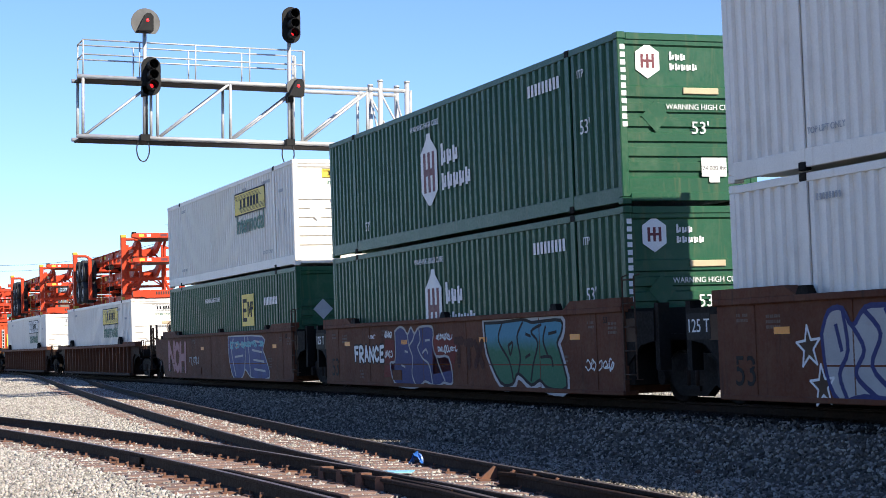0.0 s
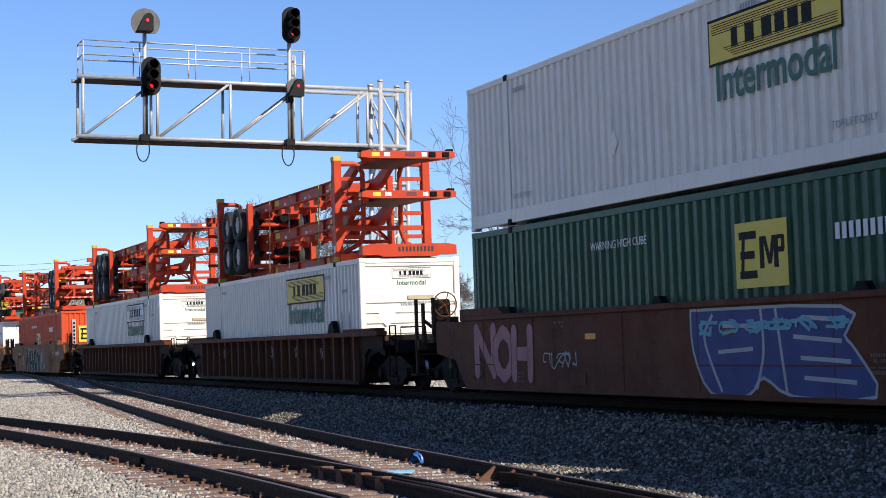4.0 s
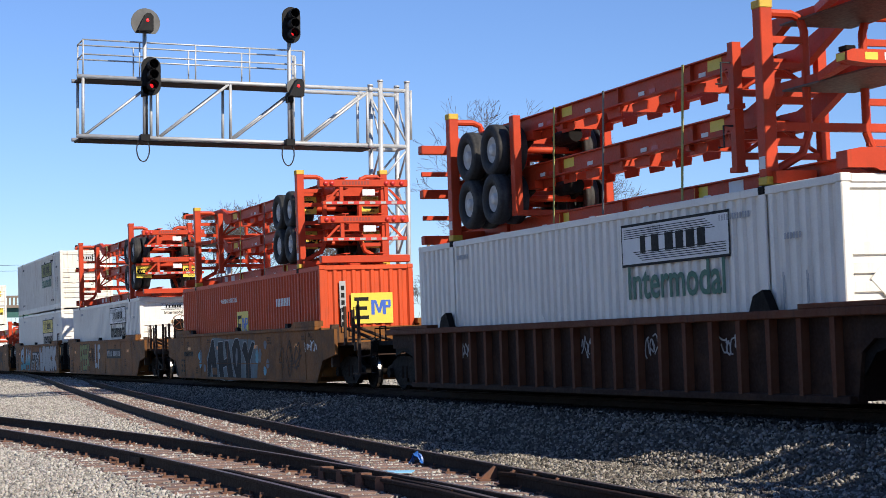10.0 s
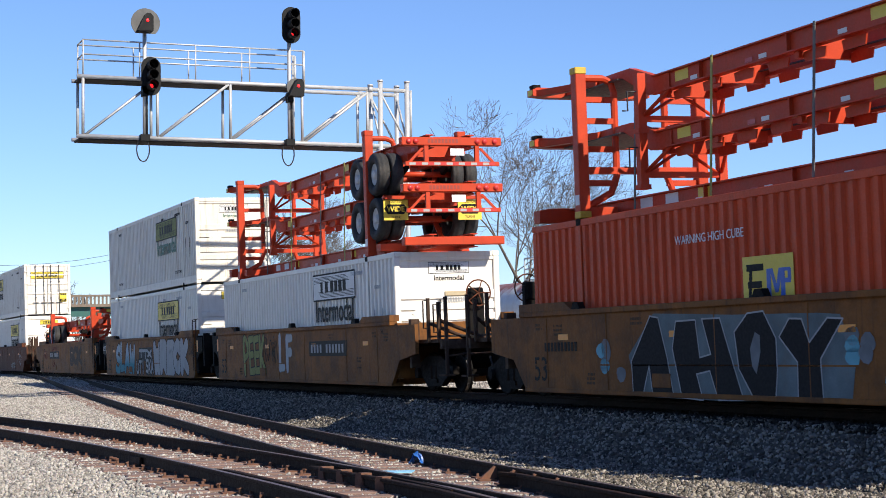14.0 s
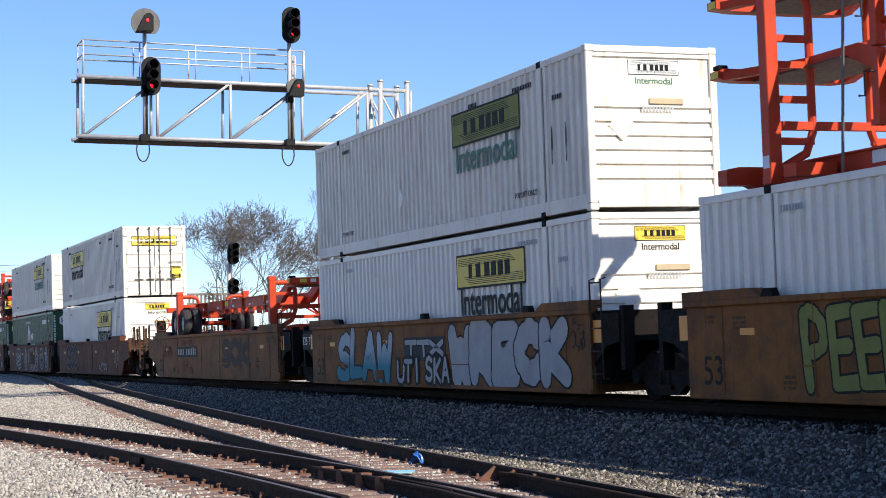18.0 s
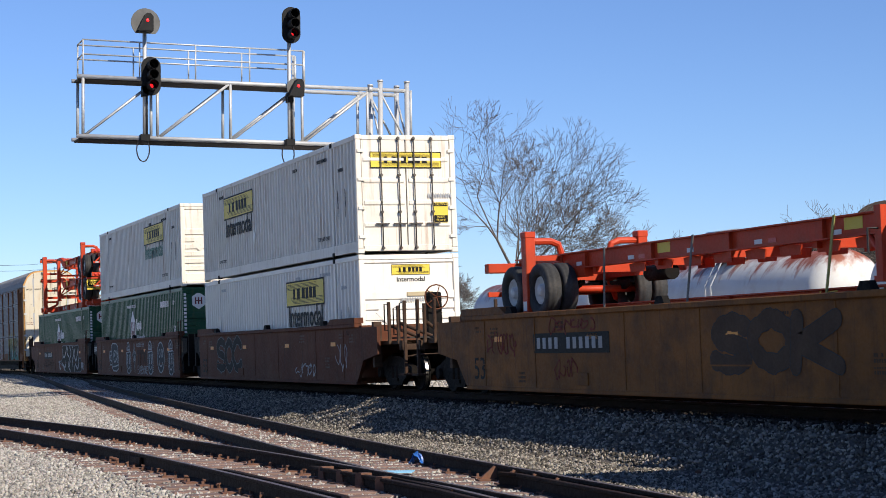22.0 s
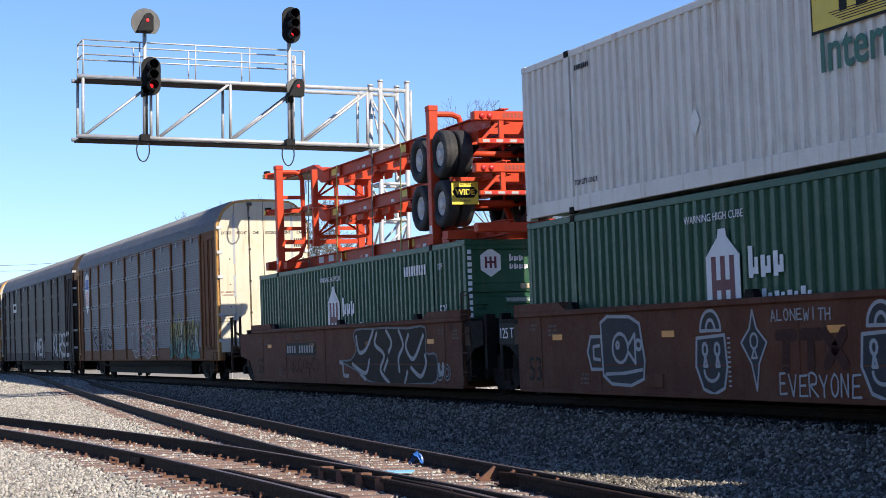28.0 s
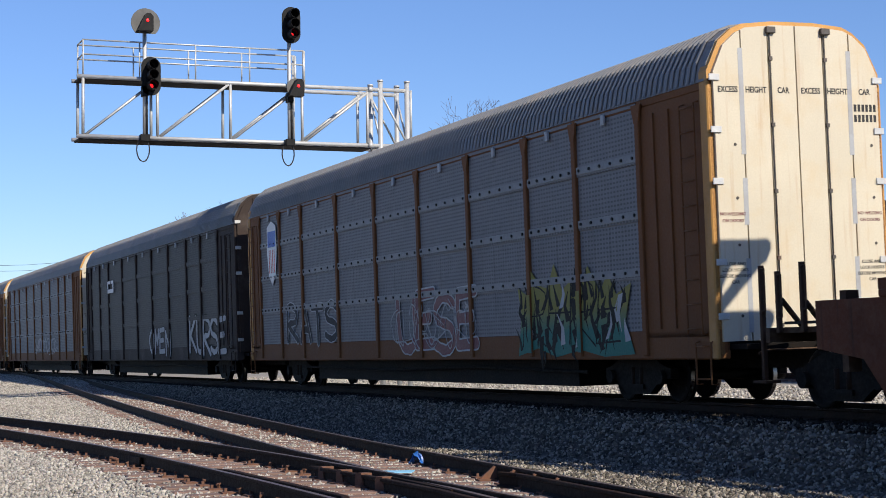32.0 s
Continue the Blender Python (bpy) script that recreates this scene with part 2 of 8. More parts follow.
# pale stone too, with part of the train's shadow put into its colour
gravel_shaded = island_stone("shade_darkened_ballast", (0.05, 0.045, 0.038), (0.165, 0.146, 0.124), (0.45, 0.405, 0.345))


def faded_spray(name, top, low, y0, y1):
    """Spray paint that changes from one colour above to another below."""
    m = surface(name, top, 0.6, spec=0.2, vary=0.15, scale=2, bump=0.03)
    n, l = m.node_tree.nodes, m.node_tree.links
    sep, mr, mx, no, ad = (n.new("ShaderNode" + k) for k in ("SeparateXYZ", "MapRange", "Mix", "TexNoise", "Math"))
    co = n.new("ShaderNodeTexCoord").outputs["Object"]
    l.new(co, sep.inputs[0])
    l.new(co, no.inputs["Vector"])
    no.inputs["Scale"].default_value = 4
    ad.operation = "MULTIPLY_ADD"
    l.new(no.outputs["Fac"], ad.inputs[0])
    ad.inputs[1].default_value = 0.2
    l.new(sep.outputs["Y"], ad.inputs[2])
    mr.inputs["From Min"].default_value, mr.inputs["From Max"].default_value = y0 + 0.1, y1 + 0.1
    l.new(ad.outputs[0], mr.inputs["Value"])
    mx.data_type = "RGBA"
    l.new(mr.outputs[0], mx.inputs["Factor"])
    mx.inputs["A"].default_value, mx.inputs["B"].default_value = (*low, 1), (*top, 1)
    l.new(mx.outputs["Result"], n["Principled BSDF"].inputs["Base Color"])
    return m


kage_fade = faded_spray("blue_to_green_spray", (0.05, 0.21, 0.30), (0.015, 0.12, 0.06), 0.05, 0.35)
slaw_fade = faded_spray("silver_to_teal_spray", (0.33, 0.40, 0.44), (0.01, 0.20, 0.25), -0.25, 0.15)
lime_fade = faded_spray("yellow_to_teal_spray", (0.22, 0.20, 0.05), (0.03, 0.16, 0.13), -0.35, 0.10)
black_spray = surface("matt_black_spray_paint", (0.012, 0.011, 0.012), 0.7, spec=0.15, vary=0.2, scale=2, bump=0.03)
smoke_spray = surface("smoky_grey_spray_paint", (0.12, 0.155, 0.165), 0.65, spec=0.15, vary=0.35, scale=1.5, bump=0.03, dirt=(0.16, 0.075, 0.025), dirt_amount=0.2, dirt_scale=2)
soot_spray = surface("soot_grey_spray_paint", (0.034, 0.027, 0.022), 0.7, spec=0.1, vary=0.25, scale=2, bump=0.03)
navy_spray = surface("navy_spray_paint", (0.022, 0.029, 0.125), 0.6, spec=0.2, vary=0.2, scale=2, bump=0.03)
brick_spray = surface("dull_red_spray_paint", (0.15, 0.022, 0.016), 0.65, spec=0.15, vary=0.25, scale=2, bump=0.03)
faint_spray = surface("faint_brown_spray_paint", (0.055, 0.018, 0.012), 0.7, spec=0.15, vary=0.25, scale=2, bump=0.03)
dusk_spray = surface("faded_dark_spray_paint", (0.075, 0.045, 0.028), 0.7, spec=0.15, vary=0.25, scale=2, bump=0.03)
tan_paint = surface("tan_document_box", (0.42, 0.34, 0.21), 0.6, vary=0.1, bump=0.05)
dull_stencil = surface("dulled_white_stencil", (0.15, 0.115, 0.095), 0.7, spec=0.15, vary=0.15, bump=0)
dull_grey = surface("dull_grey_spray_paint", (0.16, 0.17, 0.18), 0.65, spec=0.2, vary=0.3, scale=2.5, bump=0.03)
bridge_concrete = surface("stained_brown_concrete", (0.21, 0.165, 0.125), 0.9, vary=0.15, scale=0.8, bump=0.2)
far_wood = surface("winter_grass_and_scrub", (0.16, 0.125, 0.075), 0.95, vary=0.25, scale=0.2, fine=4, bump=0.4, bump_scale=3)


# ---- geometry helpers ----
class Geo:
    """Vertices and faces of one part, gathered piece by piece."""

    def __init__(self):
        self.v, self.f, self.smooth = [], [], []

    def add(self, verts, faces, smooth=False):
        k = len(self.v)
        self.v += [tuple(p) for p in verts]
        self.f += [tuple(i + k for i in face) for face in faces]
        self.smooth += [smooth] * len(faces)
        return self

    def box(self, x0, x1, y0, y1, z0, z1, c=0.0):
        if c <= 0:
            p = [(x, y, z) for z in (z0, z1) for y in (y0, y1) for x in (x0, x1)]
            return self.add(p, [(0, 2, 3, 1), (4, 5, 7, 6), (0, 1, 5, 4), (2, 6, 7, 3), (0, 4, 6, 2), (1, 3, 7, 5)])
        # chamfered along all edges
        bm = bmesh.new()
        bmesh.ops.create_cube(bm, size=1.0, matrix=Matrix.Translation(((x0 + x1) / 2, (y0 + y1) / 2, (z0 + z1) / 2)) @ Matrix.Diagonal((abs(x1 - x0), abs(y1 - y0), abs(z1 - z0), 1)))
        bmesh.ops.bevel(bm, geom=list(bm.edges), offset=c, segments=1, affect="EDGES")
        bm.verts.index_update()
        self.add([v.co[:] for v in bm.verts], [[v.index for v in f.verts] for f in bm.faces])
        bm.free()
        return self

    def prism(self, poly, axis, a, b):
        """A polygon drawn in the other two axes (x,z for y; x,y for z; y,z for x), drawn out along axis from a to b."""
        n = len(poly)

        def at(p, d):
            return {"x": (d, p[0], p[1]), "y": (p[0], d, p[1]), "z": (p[0], p[1], d)}[axis]
        v = [at(p, a) for p in poly] + [at(p, b) for p in poly]
        f = [tuple(range(n)), tuple(range(2 * n - 1, n - 1, -1))] + [(i, i + n, (i + 1) % n + n, (i + 1) % n) for i in range(n)]
        return self.add(v, f)

    def tube(self, p, q, r, n=8, r2=None, caps=True):
        p, q = Vector(p), Vector(q)
        d = (q - p).normalized()
        a = d.orthogonal().normalized()
        b = d.cross(a)
        r2 = r if r2 is None else r2
        v = [p + (a * math.cos(t) + b * math.sin(t)) * r for t in (2 * math.pi * i / n for i in range(n))]
        v += [q + (a * math.cos(t) + b * math.sin(t)) * r2 for t in (2 * math.pi * i / n for i in range(n))]
        self.add(v, [(i, (i + 1) % n, (i + 1) % n + n, i + n) for i in range(n)], True)
        if caps:
            k = len(self.v) - 2 * n
            self.f += [tuple(k + i for i in range(n - 1, -1, -1)), tuple(k + n + i for i in range(n))]
            self.smooth += [False, False]
        return self

    def path(self, pts, r, n=6):
        """One unbroken bent tube through the points."""
        pts = [Vector(p) for p in pts]
        v, side = [], None
        for i, p in enumerate(pts):
            d = (pts[min(i + 1, len(pts) - 1)] - pts[max(i - 1, 0)]).normalized()
            side = d.orthogonal().normalized() if side is None else (side - d * side.dot(d)).normalized()
            up = d.cross(side)
            v += [p + (side * math.cos(t) + up * math.sin(t)) * r for t in (2 * math.pi * j / n for j in range(n))]
        f = [(i * n + j, i * n + (j + 1) % n, (i + 1) * n + (j + 1) % n, (i + 1) * n + j) for i in range(len(pts) - 1) for j in range(n)]
        f += [tuple(range(n)), tuple(range((len(pts) - 1) * n, len(pts) * n))]
        return self.add(v, f)

    def lathe(self, prof, axis="y", centre=(0, 0, 0), n=24, closed=False):
        """A profile of (radius, along) turned round an axis."""
        v, m = [], len(prof)
        for i in range(n):
            t = 2 * math.pi * i / n
            for r, h in prof:
                c, s = r * math.cos(t), r * math.sin(t)
                p = {"y": (c, h, s), "x": (h, c, s), "z": (c, s, h)}[axis]
                v.append((p[0] + centre[0], p[1] + centre[1], p[2] + centre[2]))
        f = [(i * m + j, i * m + j + 1, ((i + 1) % n) * m + j + 1, ((i + 1) % n) * m + j) for i in range(n) for j in range(m - 1)]
        if closed:
            f += [(i * m + m - 1, i * m, ((i + 1) % n) * m, ((i + 1) % n) * m + m - 1) for i in range(n)]
        return self.add(v, f, True)

    def mesh(self, name, material):
        me = bpy.data.meshes.new(name)
        me.from_pydata(self.v, [], self.f)
        me.polygons.foreach_set("use_smooth", self.smooth)
        bm = bmesh.new()
        bm.from_mesh(me)
        bmesh.ops.recalc_face_normals(bm, faces=bm.faces)
        bm.to_mesh(me)
        bm.free()
        if material:
            me.materials.append(material)
        return me


MESHES = {}


def part(name, geo, material, parent=None, label="", key=None, at=None):
    """Links one mesh object under a thing or part. A key lets alike parts share one mesh; geo may be a function."""
    k = (key, material.name) if key else None
    me = MESHES.get(k) if k else None
    if me is None:
        me = (geo() if callable(geo) else geo).mesh(name, material)
        if k:
            MESHES[k] = me
    ob = new(name, me)
    if parent is not None:
        ob.parent = parent
    if at is not None:
        ob.matrix_basis = at
    if label:
        ob["label"] = label
    return ob


def thing(name, label, category, group="", kind=""):
    return tagged(new(name), label, category, group, kind)


TEXTS = {}


def text_mesh(words, size, material, fat=0.0, align="CENTER", shear=0.0, thick=0.002):
    k = (words, size, material.name, fat, align, shear)
    if k not in TEXTS:
        cu = bpy.data.curves.new("words", "FONT")
        cu.body, cu.size, cu.offset, cu.extrude, cu.align_x, cu.align_y, cu.shear = words, size, fat, thick, align, "CENTER", shear
        cu.resolution_u = 3
        ob = bpy.data.objects.new("words", cu)
        scene.collection.objects.link(ob)
        me = bpy.data.meshes.new_from_object(ob.evaluated_get(bpy.context.evaluated_depsgraph_get()))
        bpy.data.objects.remove(ob)
        me.materials.clear()
        me.materials.append(material)
        TEXTS[k] = me
    return TEXTS[k]


def on_side(x, y, z):
    """The pose of flat marks on a face that looks to -y."""
    return pose(x, y, z, 90, 0, 0)


def on_end(x, y, z):
    """The pose of flat marks on a face that looks to +x."""
    return pose(x, y, z, 90, 0, 90)


def lettering(name, words, size, material, parent, m, fat=0.0, align="CENTER", wide=1.0, label=""):
    ob = new(name, text_mesh(words, size, material, fat, align))
    ob.parent = parent
    ob.matrix_basis = m @ Matrix.Diagonal((wide, 1, 1, 1))
    if label:
        ob["label"] = label
    return ob


def flat(poly_list, thick=0.004):
    """Flat marks in x and y, a little thick."""
    g = Geo()
    for i, p in enumerate(poly_list):
        g.prism(p, "z", 0, thick + (i % 97) * 0.00002)
    return g


def rect(x0, y0, x1, y1):
    return [(x0, y0), (x1, y0), (x1, y1), (x0, y1)]


def ribbon(pts, w, r=None):
    """A brush stroke along points in the plane, as quads."""
    out = []
    for (x0, y0), (x1, y1) in zip(pts, pts[1:]):
        d = math.hypot(x1 - x0, y1 - y0) or 1
        nx, ny = -(y1 - y0) / d * w / 2, (x1 - x0) / d * w / 2
        ex, ey = (x1 - x0) / d * w * 0.3, (y1 - y0) / d * w * 0.3
        out.append([(x0 + nx - ex, y0 + ny - ey), (x0 - nx - ex, y0 - ny - ey), (x1 - nx + ex, y1 - ny + ey), (x1 + nx + ex, y1 + ny + ey)])
    return out


def smooth2(pts, k=4):
    """Rounds a row of points in the plane."""
    out = []
    for i in range(len(pts) - 1):
        p0, p1, p2, p3 = (pts[max(0, min(len(pts) - 1, j))] for j in (i - 1, i, i + 1, i + 2))
        for n in range(k):
            t = n / k
            out.append(tuple(0.5 * (2 * b + (c - a) * t + (2 * a - 5 * b + 4 * c - d) * t * t + (3 * b - a - 3 * c + d) * t ** 3) for a, b, c, d in zip(p0, p1, p2, p3)))
    return out + [pts[-1]]


def scrawl(rng, w, h, letters, stroke=0.035):
    """An unreadable row of looping, overlapping strokes."""
    polys = []
    for i in range(letters):
        cx = -w / 2 + w * (i + 0.5) / letters
        for rep in range(2 if w / letters > 0.5 else 1):
            a0, turn, n = rng.uniform(0, 6.3), rng.choice((-1, 1)), rng.randint(6, 10)
            sx, sy = w / letters * rng.uniform(0.4, 0.75), h * rng.uniform(0.34, 0.52)
            pts = []
            for j in range(n):
                a = a0 + turn * j * rng.uniform(0.6, 1.0)
                rr = rng.uniform(0.5, 1.0)
                pts.append((cx + math.cos(a) * sx * rr + (j / n - 0.5) * sx * 0.7, max(-h / 2, min(h / 2, math.sin(a) * sy * rr + rng.uniform(-0.1, 0.1) * h))))
            polys += ribbon(smooth2(pts), stroke * rng.uniform(0.7, 1.1))
    return polys


GLYPHS = {
    "A": "0,0 .45,1 .95,0|.2,.34 .75,.34", "B": "0,0 .02,1 .72,.92 .74,.6 .1,.52|.1,.52 .9,.42 .82,.04 0,0", "C": ".95,.8 .55,1 .08,.66 .08,.3 .5,0 .95,.18",
    "D": "0,0 0,1 .7,.9 .9,.5 .7,.08 0,0", "E": ".92,1 .04,.96 0,0 .96,.03|.04,.5 .72,.52", "F": "0,0 .02,.98 .92,1|.02,.54 .7,.54", "G": ".92,.82 .5,1 .06,.6 .12,.18 .55,0 .92,.2 .9,.45 .55,.45",
    "H": "0,0 0,1|.9,0 .9,1|0,.5 .9,.5", "I": ".5,0 .5,1", "K": "0,0 .03,1|.9,1 .1,.48 1,0", "L": ".05,1 .02,.02 .92,.04", "M": "0,0 .1,1 .5,.4 .9,1 1,0", "N": "0,0 0,1 .9,0 .9,1",
    "O": ".5,1 .05,.7 .08,.25 .5,0 .92,.28 .9,.75 .5,1", "P": "0,0 .02,1 .8,.9 .8,.56 .05,.46", "R": "0,0 .02,1 .8,.92 .76,.56 .1,.48 .98,0", "S": ".95,.86 .5,1 .06,.8 .2,.56 .8,.44 .94,.16 .5,0 .02,.12",
    "T": "0,1 1,1|.5,1 .5,0", "U": "0,1 .06,.2 .5,0 .9,.2 .94,1", "V": "0,1 .48,0 .95,1", "W": "0,1 .2,0 .5,.7 .78,0 1,1", "X": "0,1 1,0|0,0 1,1", "Y": "0,1 .48,.48 .95,1|.48,.48 .45,0", "Z": "0,1 .95,1 0,0 1,0"}


def strokes(letter):
    rows = [[tuple(float(v) for v in p.split(",")) for p in row.split(" ")] for row in GLYPHS[letter].split("|")]
    return [smooth2(row, 3) for row in rows] if letter in "OCSGUDBPR" else rows


def blob(x, y, r, n=9):
    return [(x + r * math.cos(2 * math.pi * i / n), y + r * math.sin(2 * math.pi * i / n)) for i in range(n)]


def brushed(pts, w, grow=0.0):
    """A painted stroke that swells and thins, with round ends."""
    out = []
    for i, ((x0, y0), (x1, y1)) in enumerate(zip(pts, pts[1:])):
        d = math.hypot(x1 - x0, y1 - y0) or 1
        a, b = w / 2 + grow, w / 2 * (0.86 if i % 2 else 1.12) + grow
        nx, ny = -(y1 - y0) / d, (x1 - x0) / d
        out.append([(x0 + nx * a, y0 + ny * a), (x0 - nx * a, y0 - ny * a), (x1 - nx * b, y1 - ny * b), (x1 + nx * b, y1 + ny * b)])
        out.append(blob(x0, y0, a * 0.98))
        out.append(blob(x1, y1, b * 0.98))
    return out


def lettered(car, words, x0, x1, z0, z1, fill, edge, fat, rim, y=-1.486, seed=1, lap=1.0, lean=0.0, halo=None):
    """Spray-painted letters, each a row of swelling strokes with a rim, overlapping the one before."""
    rng, n = random.Random(seed), len(words)
    w, h = x1 - x0, z1 - z0
    cw = w / n
    layers = ([(halo, rim + 0.10, "graffiti_halo")] if halo else []) + [(edge, rim, "graffiti_outline"), (fill, 0.0, "graffiti")]
    at = on_side((x0 + x1) / 2, y, (z0 + z1) / 2)
    cells = []
    for i, ch in enumerate(words):
        dx, dz, sw = rng.uniform(-0.05, 0.05) * cw, rng.uniform(-0.05, 0.05) * h, rng.uniform(0.92, 1.1)
        gw, gh = (cw * lap - fat) * sw, (h - fat) * rng.uniform(0.92, 1.0)
        cx = -w / 2 + cw * (i + 0.5) + dx
        tilt = lean + rng.uniform(-0.06, 0.06)
        cells.append([[(cx + (px - 0.48) * gw + (py - 0.5) * tilt * h, dz + (py - 0.5) * gh) for px, py in row] for row in strokes(ch)])
    for k, (ink, grow, name) in enumerate(layers):
        g = Geo()
        for i, rows in enumerate(cells):
            lift = 0.0 if name == "graffiti_halo" else 0.0012 * i + (0.0006 if name == "graffiti" else 0.0)
            for row in rows:
                for j, p in enumerate(brushed(row, fat, grow)):
                    g.prism(p, "z", lift + 0.0002, lift + 0.0008 + (j % 20) * 0.00001)
        part(name, g, ink, car, at=at)


def doodle(car, x, z, shapes, ink, line, w=0.05, y=-1.486):
    """Flat painted shapes with a rim, and lines over them."""
    fills = [p for p, solid in shapes if solid]
    if fills:
        part("graffiti", flat(fills, 0.001), ink, car, at=on_side(x, y, z))
    rows = []
    for p, solid in shapes:
        rows += ribbon(list(p) + [p[0]] if solid else list(p), w)
    part("graffiti_outline", flat(rows, 0.002), line, car, at=on_side(x, y - 0.001, z))


def mural(car, outline, fill, rim, rw, lines, ink, lw, y=-1.486, halo=None):
    """One painted piece: a filled shape with a rim, and lines that part its letters."""
    mid = 0.84
    at = on_side(0, y, mid)
    shape = [(a, b - mid) for a, b in outline]
    loop = smooth2(shape + [shape[0]], 3)
    if halo:
        part("graffiti_halo", flat(ribbon(loop, rw + 0.16), 0.0006), halo, car, at=on_side(0, y + 0.002, mid))
    part("graffiti", flat([loop[:-1]], 0.001), fill, car, at=at)
    part("graffiti_outline", flat(ribbon(loop, rw), 0.002), rim, car, at=on_side(0, y - 0.001, mid))
    for row in lines:
        part("graffiti_line", flat(ribbon(smooth2([(a, b - mid) for a, b in row], 4), lw), 0.002), ink, car, at=on_side(0, y - 0.003, mid))


# ---- the train's way ----
def travel(t):
    """Metres that the train has gone, counted from the clip's middle."""
    u = (t - 16) / 16
    return 120.628 * u + 2.4836 * u ** 2 - 1.741 * u ** 3 - 0.1947 * u ** 4 + 0.9769 * u ** 5


MOVING = []   # (thing, place along the train, height over the rail)
WHEELS = []   # (wheelset, place in its truck)


def rolls(ob, s, z=0.0):
    MOVING.append((ob, s, z))
    ob.matrix_basis = pose(s, TRACK_Y, RAIL_Z, CANT) @ Matrix.Translation((0, 0, z))
    return ob


# ---- containers ----
CL, CW, CH = 16.154, 2.591, 2.896
HX, HY = CL / 2, CW / 2


def corrugated(x0, x1, y, z0, z1, pitch=0.277, depth=0.048, sign=-1):
    """A pressed side wall: trapezoid ribs along x, outer face at y."""
    g, pts, n = Geo(), [], max(1, round((x1 - x0) / pitch))
    p = (x1 - x0) / n
    for i in range(n):
        x = x0 + i * p
        pts += [(x, 0), (x + p * 0.38, 0), (x + p * 0.48, depth), (x + p * 0.90, depth)]
    pts.append((x1, 0))
    v = [(x, y - sign * d, z) for z in (z0, z1) for x, d in pts]
    m = len(pts)
    g.add(v, [(i, i + 1, i + 1 + m, i + m) for i in range(m - 1)])
    return g


def ribbed_end(x, z0, z1, low=6, sign=1):
    """An end wall with a plain field above and pressed level ribs below."""
    g = Geo()
    y0, y1 = -HY + 0.14, HY - 0.14
    top = z1 - 0.85
    prof = [(0.0, z1), (0.0, z1 - 0.10), (-0.035, z1 - 0.13), (-0.035, top + 0.06), (0.0, top + 0.03)]
    h = (top - z0 - 0.30) / low
    for i in range(low):
        a = top - i * h
        prof += [(0.0, a), (0.0, a - h * 0.55), (-0.04, a - h * 0.63), (-0.04, a - h * 0.92)]
    prof += [(0.0, z0 + 0.28), (0.0, z0)]
    v = [(x + sign * d, y, z) for y in (y0, y1) for d, z in prof]
    m = len(prof)
    g.add(v, [(i, i + 1, i + 1 + m, i + m) for i in range(m - 1)])
    return g


def upright_end(x, z0, z1):
    g, n = Geo(), 9
    y0, y1 = -HY + 0.14, HY - 0.14
    p = (y1 - y0) / n
    prof = []
    for i in range(n):
        y = y0 + i * p
        prof += [(y, 0), (y + p * 0.3, 0), (y + p * 0.45, -0.04), (y + p * 0.85, -0.04)]
    prof.append((y1, 0))
    m = len(prof)
    g.add([(x + d, y, z) for z in (z0, z1) for y, d in prof], [(i, i + 1, i + 1 + m, i + m) for i in range(m - 1)])
    return g


CASTING = dict(key="casting")


